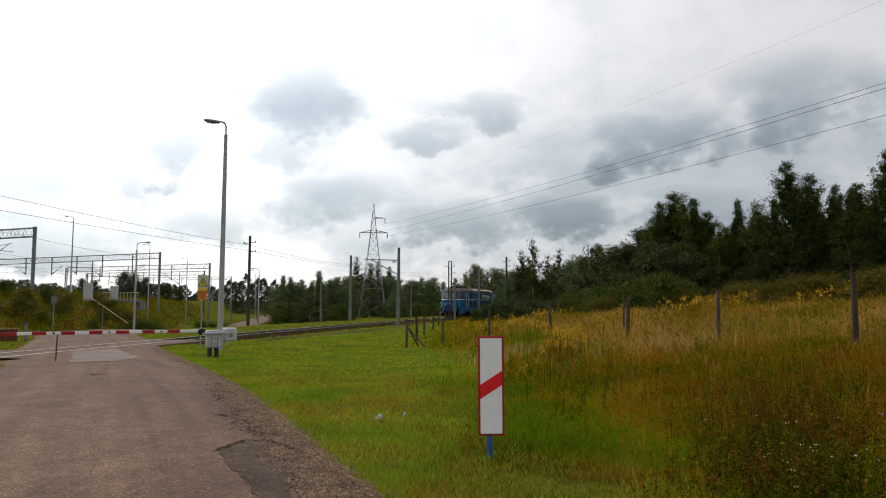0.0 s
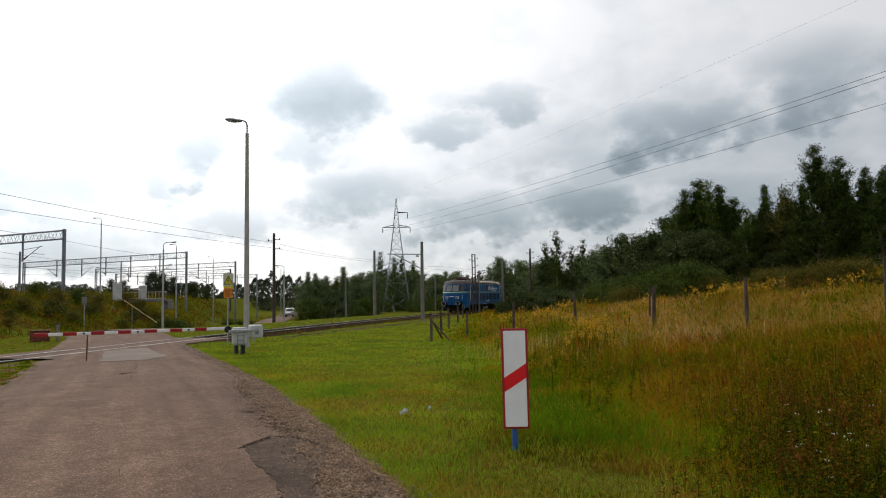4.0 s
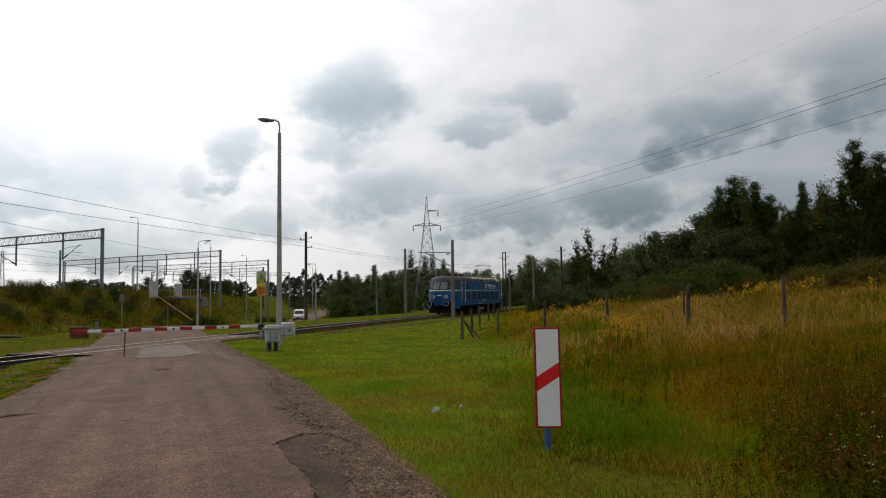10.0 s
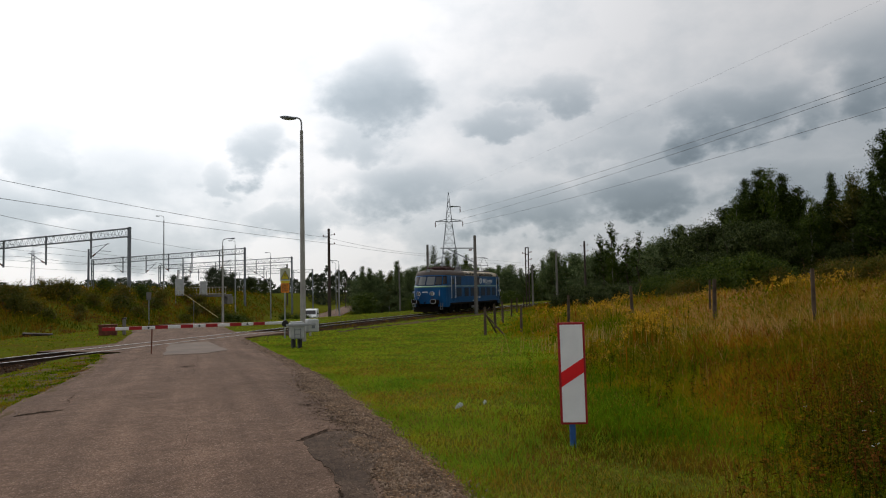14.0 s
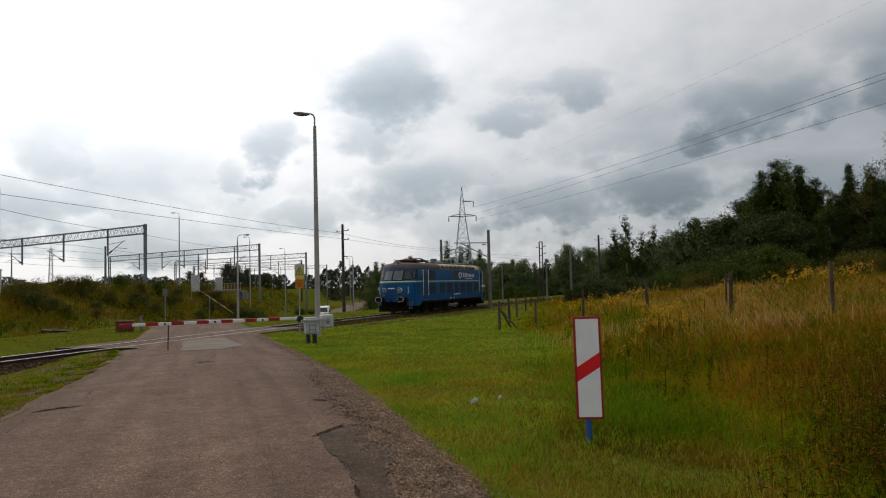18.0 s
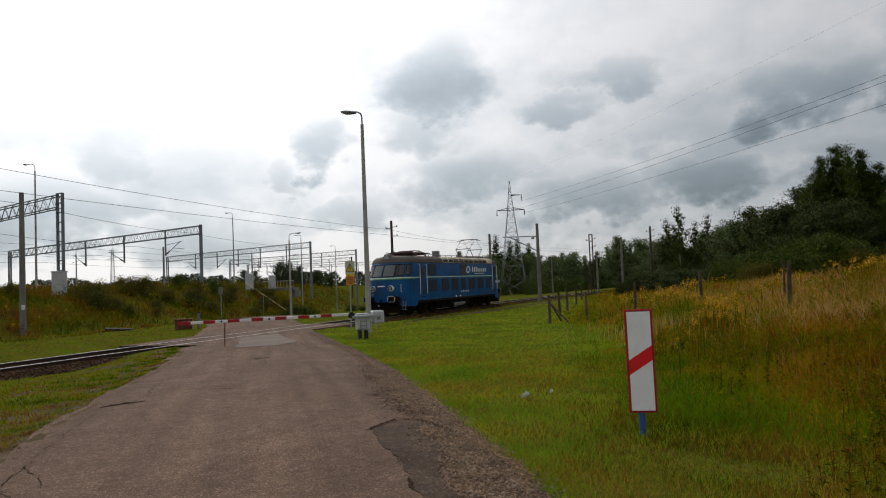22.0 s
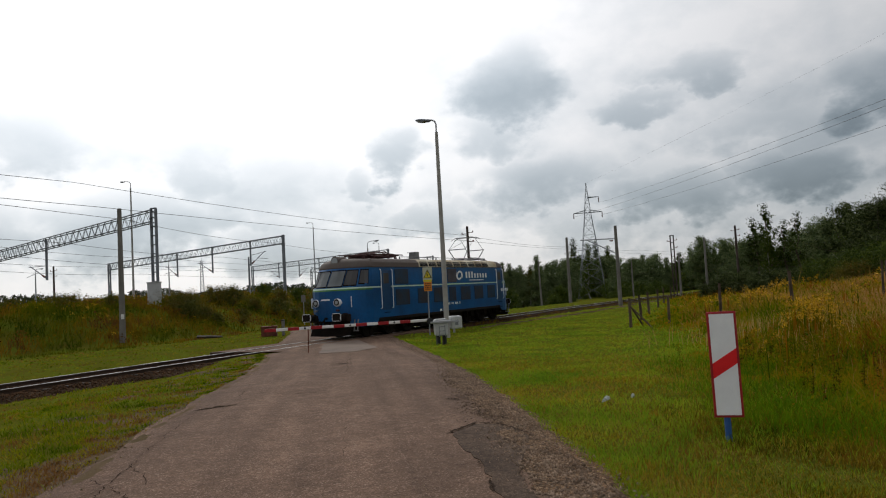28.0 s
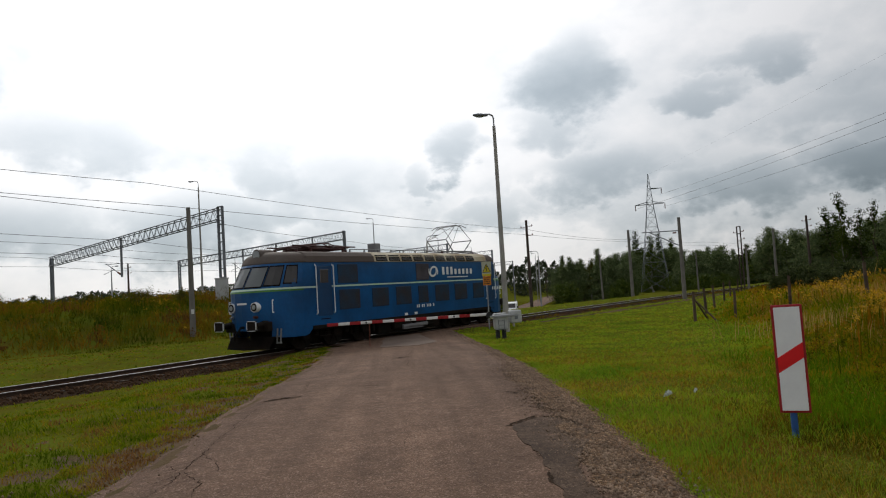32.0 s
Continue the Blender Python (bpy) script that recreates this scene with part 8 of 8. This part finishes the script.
def left_edge():
    """Trodden earth that laps over the asphalt's worn edge and shows between the tufts."""
    rows = np.arange(-14.0, 24.0, 0.15)
    offs = np.array([0.42, 0.26, 0.12, 0.0, -0.14, -0.3, -0.5, -0.75, -1.05, -1.4, -1.8, -2.2])
    Y = np.repeat(rows[:, None], len(offs), 1)
    E = road_left(Y)
    X = E + offs[None] * (1 + 0.35 * wobble(5.0 + 0 * Y, Y * 1.9))
    over = road_surface(np.maximum(X, E), Y) + np.interp(X - E, (0.0, 0.1, 0.3, 0.6), (-0.012, -0.012, 0.004, -0.03)) + 0.012 * wobble(X * 5, Y * 5)
    low = terrain(X, Y) + 0.014 - 0.022 * smooth((E - X - 0.35) / 0.5) + 0.022 * (wobble(X * 1.9 + 5, Y * 1.9) + 0.6 * wobble(X * 4.3, Y * 4.3)) * smooth((E - X - 0.2) / 0.5)
    k = smooth((E - X + 0.1) / 0.25)
    Z = over * (1 - k) + low * k
    n = len(offs)
    i = (np.arange(len(rows) - 1)[:, None] * n + np.arange(n - 1)[None]).ravel()
    o = arrays("road_edge_earth", np.stack([X, Y, Z], -1).reshape(-1, 3), np.stack([i, i + 1, i + n + 1, i + n], 1)[:, ::-1], DIRT, True)
    tagged(o, "trodden earth and grit along the asphalt edge", "road shoulder", kind="structure")


make_grass()
shoulder()
left_edge()
make_stones()
dirt_scar()


# ---- road wear ----
def blot(name, outline, z, material, label, seed, ragged=0.05):
    """A thin irregular patch lying on the road."""
    rng = random.Random(seed)
    pts = []
    for (x0, y0), (x1, y1) in zip(outline, outline[1:] + outline[:1]):
        for i in range(6):
            f = i / 6
            pts.append((x0 + (x1 - x0) * f + rng.uniform(-1, 1) * ragged, y0 + (y1 - y0) * f + rng.uniform(-1, 1) * ragged))
    b = B()
    top = [b.verts.new((x, y, z(x, y))) for x, y in pts]
    low = [b.verts.new((x, y, z(x, y) - 0.02)) for x, y in pts]
    b.faces.new(top)
    for i in range(len(pts)):
        j = (i + 1) % len(pts)
        b.faces.new((low[i], low[j], top[j], top[i]))
    bmesh.ops.triangulate(b, faces=[f for f in b.faces if len(f.verts) > 4])
    o = part(name, b, material)
    return tagged(o, label, "road patch", kind="structure")


def on_road(x, y):
    return float(road_surface(x, y)) + 0.007


blot("asphalt_patch", [(-11.4, 29.2), (-10.2, 30.4), (-7.7, 25.1), (-8.0, 23.6), (-9.4, 23.5)], lambda x, y: on_road(x, y) + 0.004, PATCH, "pale grey asphalt repair before the crossing", 1)
blot("pothole_patch", [(-1.60, 7.85), (-1.53, 8.05), (-1.39, 8.42), (-1.19, 8.46), (-0.96, 8.16), (-0.72, 7.75), (-0.66, 7.3), (-0.72, 6.4), (-0.60, 5.85), (-0.40, 5.3), (-0.26, 4.7), (-0.55, 4.7), (-0.73, 5.39), (-0.88, 5.84), (-1.09, 6.62), (-1.36, 7.15)], on_road, TAR, "dark worn hollow in the asphalt at the road's edge", 2, 0.025)
CRACK = mat("crack_dark", (0.052, 0.038, 0.029), 0.95, fine=40, var=0.4, spec=0.0, bump=0)


def crack(pts, w, seed):
    rng = random.Random(seed)
    fine = []
    for p, q in zip(pts, pts[1:]):
        for i in range(8):
            f = i / 8
            j = 0.018 + 0.01 * math.dist(p, q)
            fine.append((p[0] + (q[0] - p[0]) * f + rng.uniform(-j, j), p[1] + (q[1] - p[1]) * f + rng.uniform(-j, j)))
    b = B()
    last = None
    for i, (x, y) in enumerate(fine):
        ww = w * rng.uniform(0.2, 0.95) * min(1, i / 4 + 0.2, (len(fine) - i) / 4)
        p, q = fine[max(0, i - 1)], fine[min(len(fine) - 1, i + 1)]
        d = math.dist(p, q) or 1.0
        sx, sy = -(q[1] - p[1]) / d, (q[0] - p[0]) / d
        pair = [b.verts.new((x + k * ww * 0.6 * sx, y + k * ww * 0.6 * sy, on_road(x, y) - 0.002 + (0.010 if x > road_right(y) - 1.05 else 0.0))) for k in (-1, 1)]
        if last:
            b.faces.new((last[0], last[1], pair[1], pair[0]))
        last = pair
    o = part("road_crack", b, CRACK)
    tagged(o, "dark crack running through the asphalt", "crack", kind="structure")


# cracked rim, drawn dark so that the flat patch looks recessed
EDGE = [(-1.66, 7.8), (-1.56, 8.05), (-1.42, 8.44), (-1.19, 8.5), (-0.95, 8.2), (-0.72, 7.85)]
for i, (pts, w) in enumerate(((EDGE, 0.05), ([(-1.10, 6.55), (-1.05, 6.4)], 0.03), ([(-0.92, 5.95), (-0.86, 5.7), (-0.80, 5.5)], 0.025), ([(-1.33, 6.37), (-1.13, 6.5)], 0.012), ([(-1.60, 9.47), (-1.42, 9.05), (-1.26, 8.97), (-1.03, 8.78)], 0.045), ([(-2.2, 7.7), (-1.9, 8.0), (-1.6, 8.1)], 0.010), ([(-2.3, 8.2), (-1.95, 8.75), (-1.7, 9.3)], 0.010),
                              ([(-2.20, 10.44), (-2.05, 10.36), (-1.93, 10.24)], 0.07), ([(-2.16, 10.72), (-2.0, 10.6)], 0.05), ([(-2.02, 10.55), (-1.86, 10.42)], 0.05),
                              ([(-6.05, 9.93), (-5.93, 10.12), (-5.85, 10.06)], 0.15), ([(-5.85, 10.08), (-5.74, 10.24), (-5.66, 10.17)], 0.17), ([(-5.68, 10.2), (-5.54, 10.38)], 0.12), ([(-6.52, 12.61), (-6.1, 11.5), (-5.7, 10.64)], 0.014), ([(-5.95, 9.8), (-5.54, 8.71), (-5.15, 7.58), (-4.83, 6.76)], 0.010),
                              ([(-4.83, 6.76), (-4.71, 6.45), (-4.49, 5.84), (-4.29, 5.4), (-4.2, 4.9)], 0.013), ([(-4.83, 6.02), (-4.36, 5.67), (-3.98, 5.38), (-3.69, 4.83)], 0.011), ([(-4.71, 6.45), (-4.3, 6.1), (-3.97, 5.65)], 0.012), ([(-4.36, 5.67), (-4.5, 5.2)], 0.010),
                              ([(-3.76, 10.32), (-3.42, 9.43), (-3.07, 8.46), (-2.72, 7.41), (-2.33, 6.35)], 0.004), ([(-5.09, 11.34), (-4.88, 11.47), (-4.46, 11.3)], 0.035), ([(-8.86, 17.21), (-8.2, 16.95), (-7.54, 16.62)], 0.02), ([(-5.15, 14.52), (-6.2, 17.3), (-7.9, 22.6)], 0.012),
                              # the widest strokes are small holes, drawn flat and dark
                              ([(-6.68, 17.85), (-6.45, 17.9), (-6.22, 17.85)], 0.32), ([(-6.42, 17.3), (-6.40, 17.6)], 0.12),
                              ([(-10.4, 22.6), (-8.8, 22.2)], 0.02))):
    crack(pts, w, i)


def motions():
    locomotive_motion()
    van_motion()


motions()
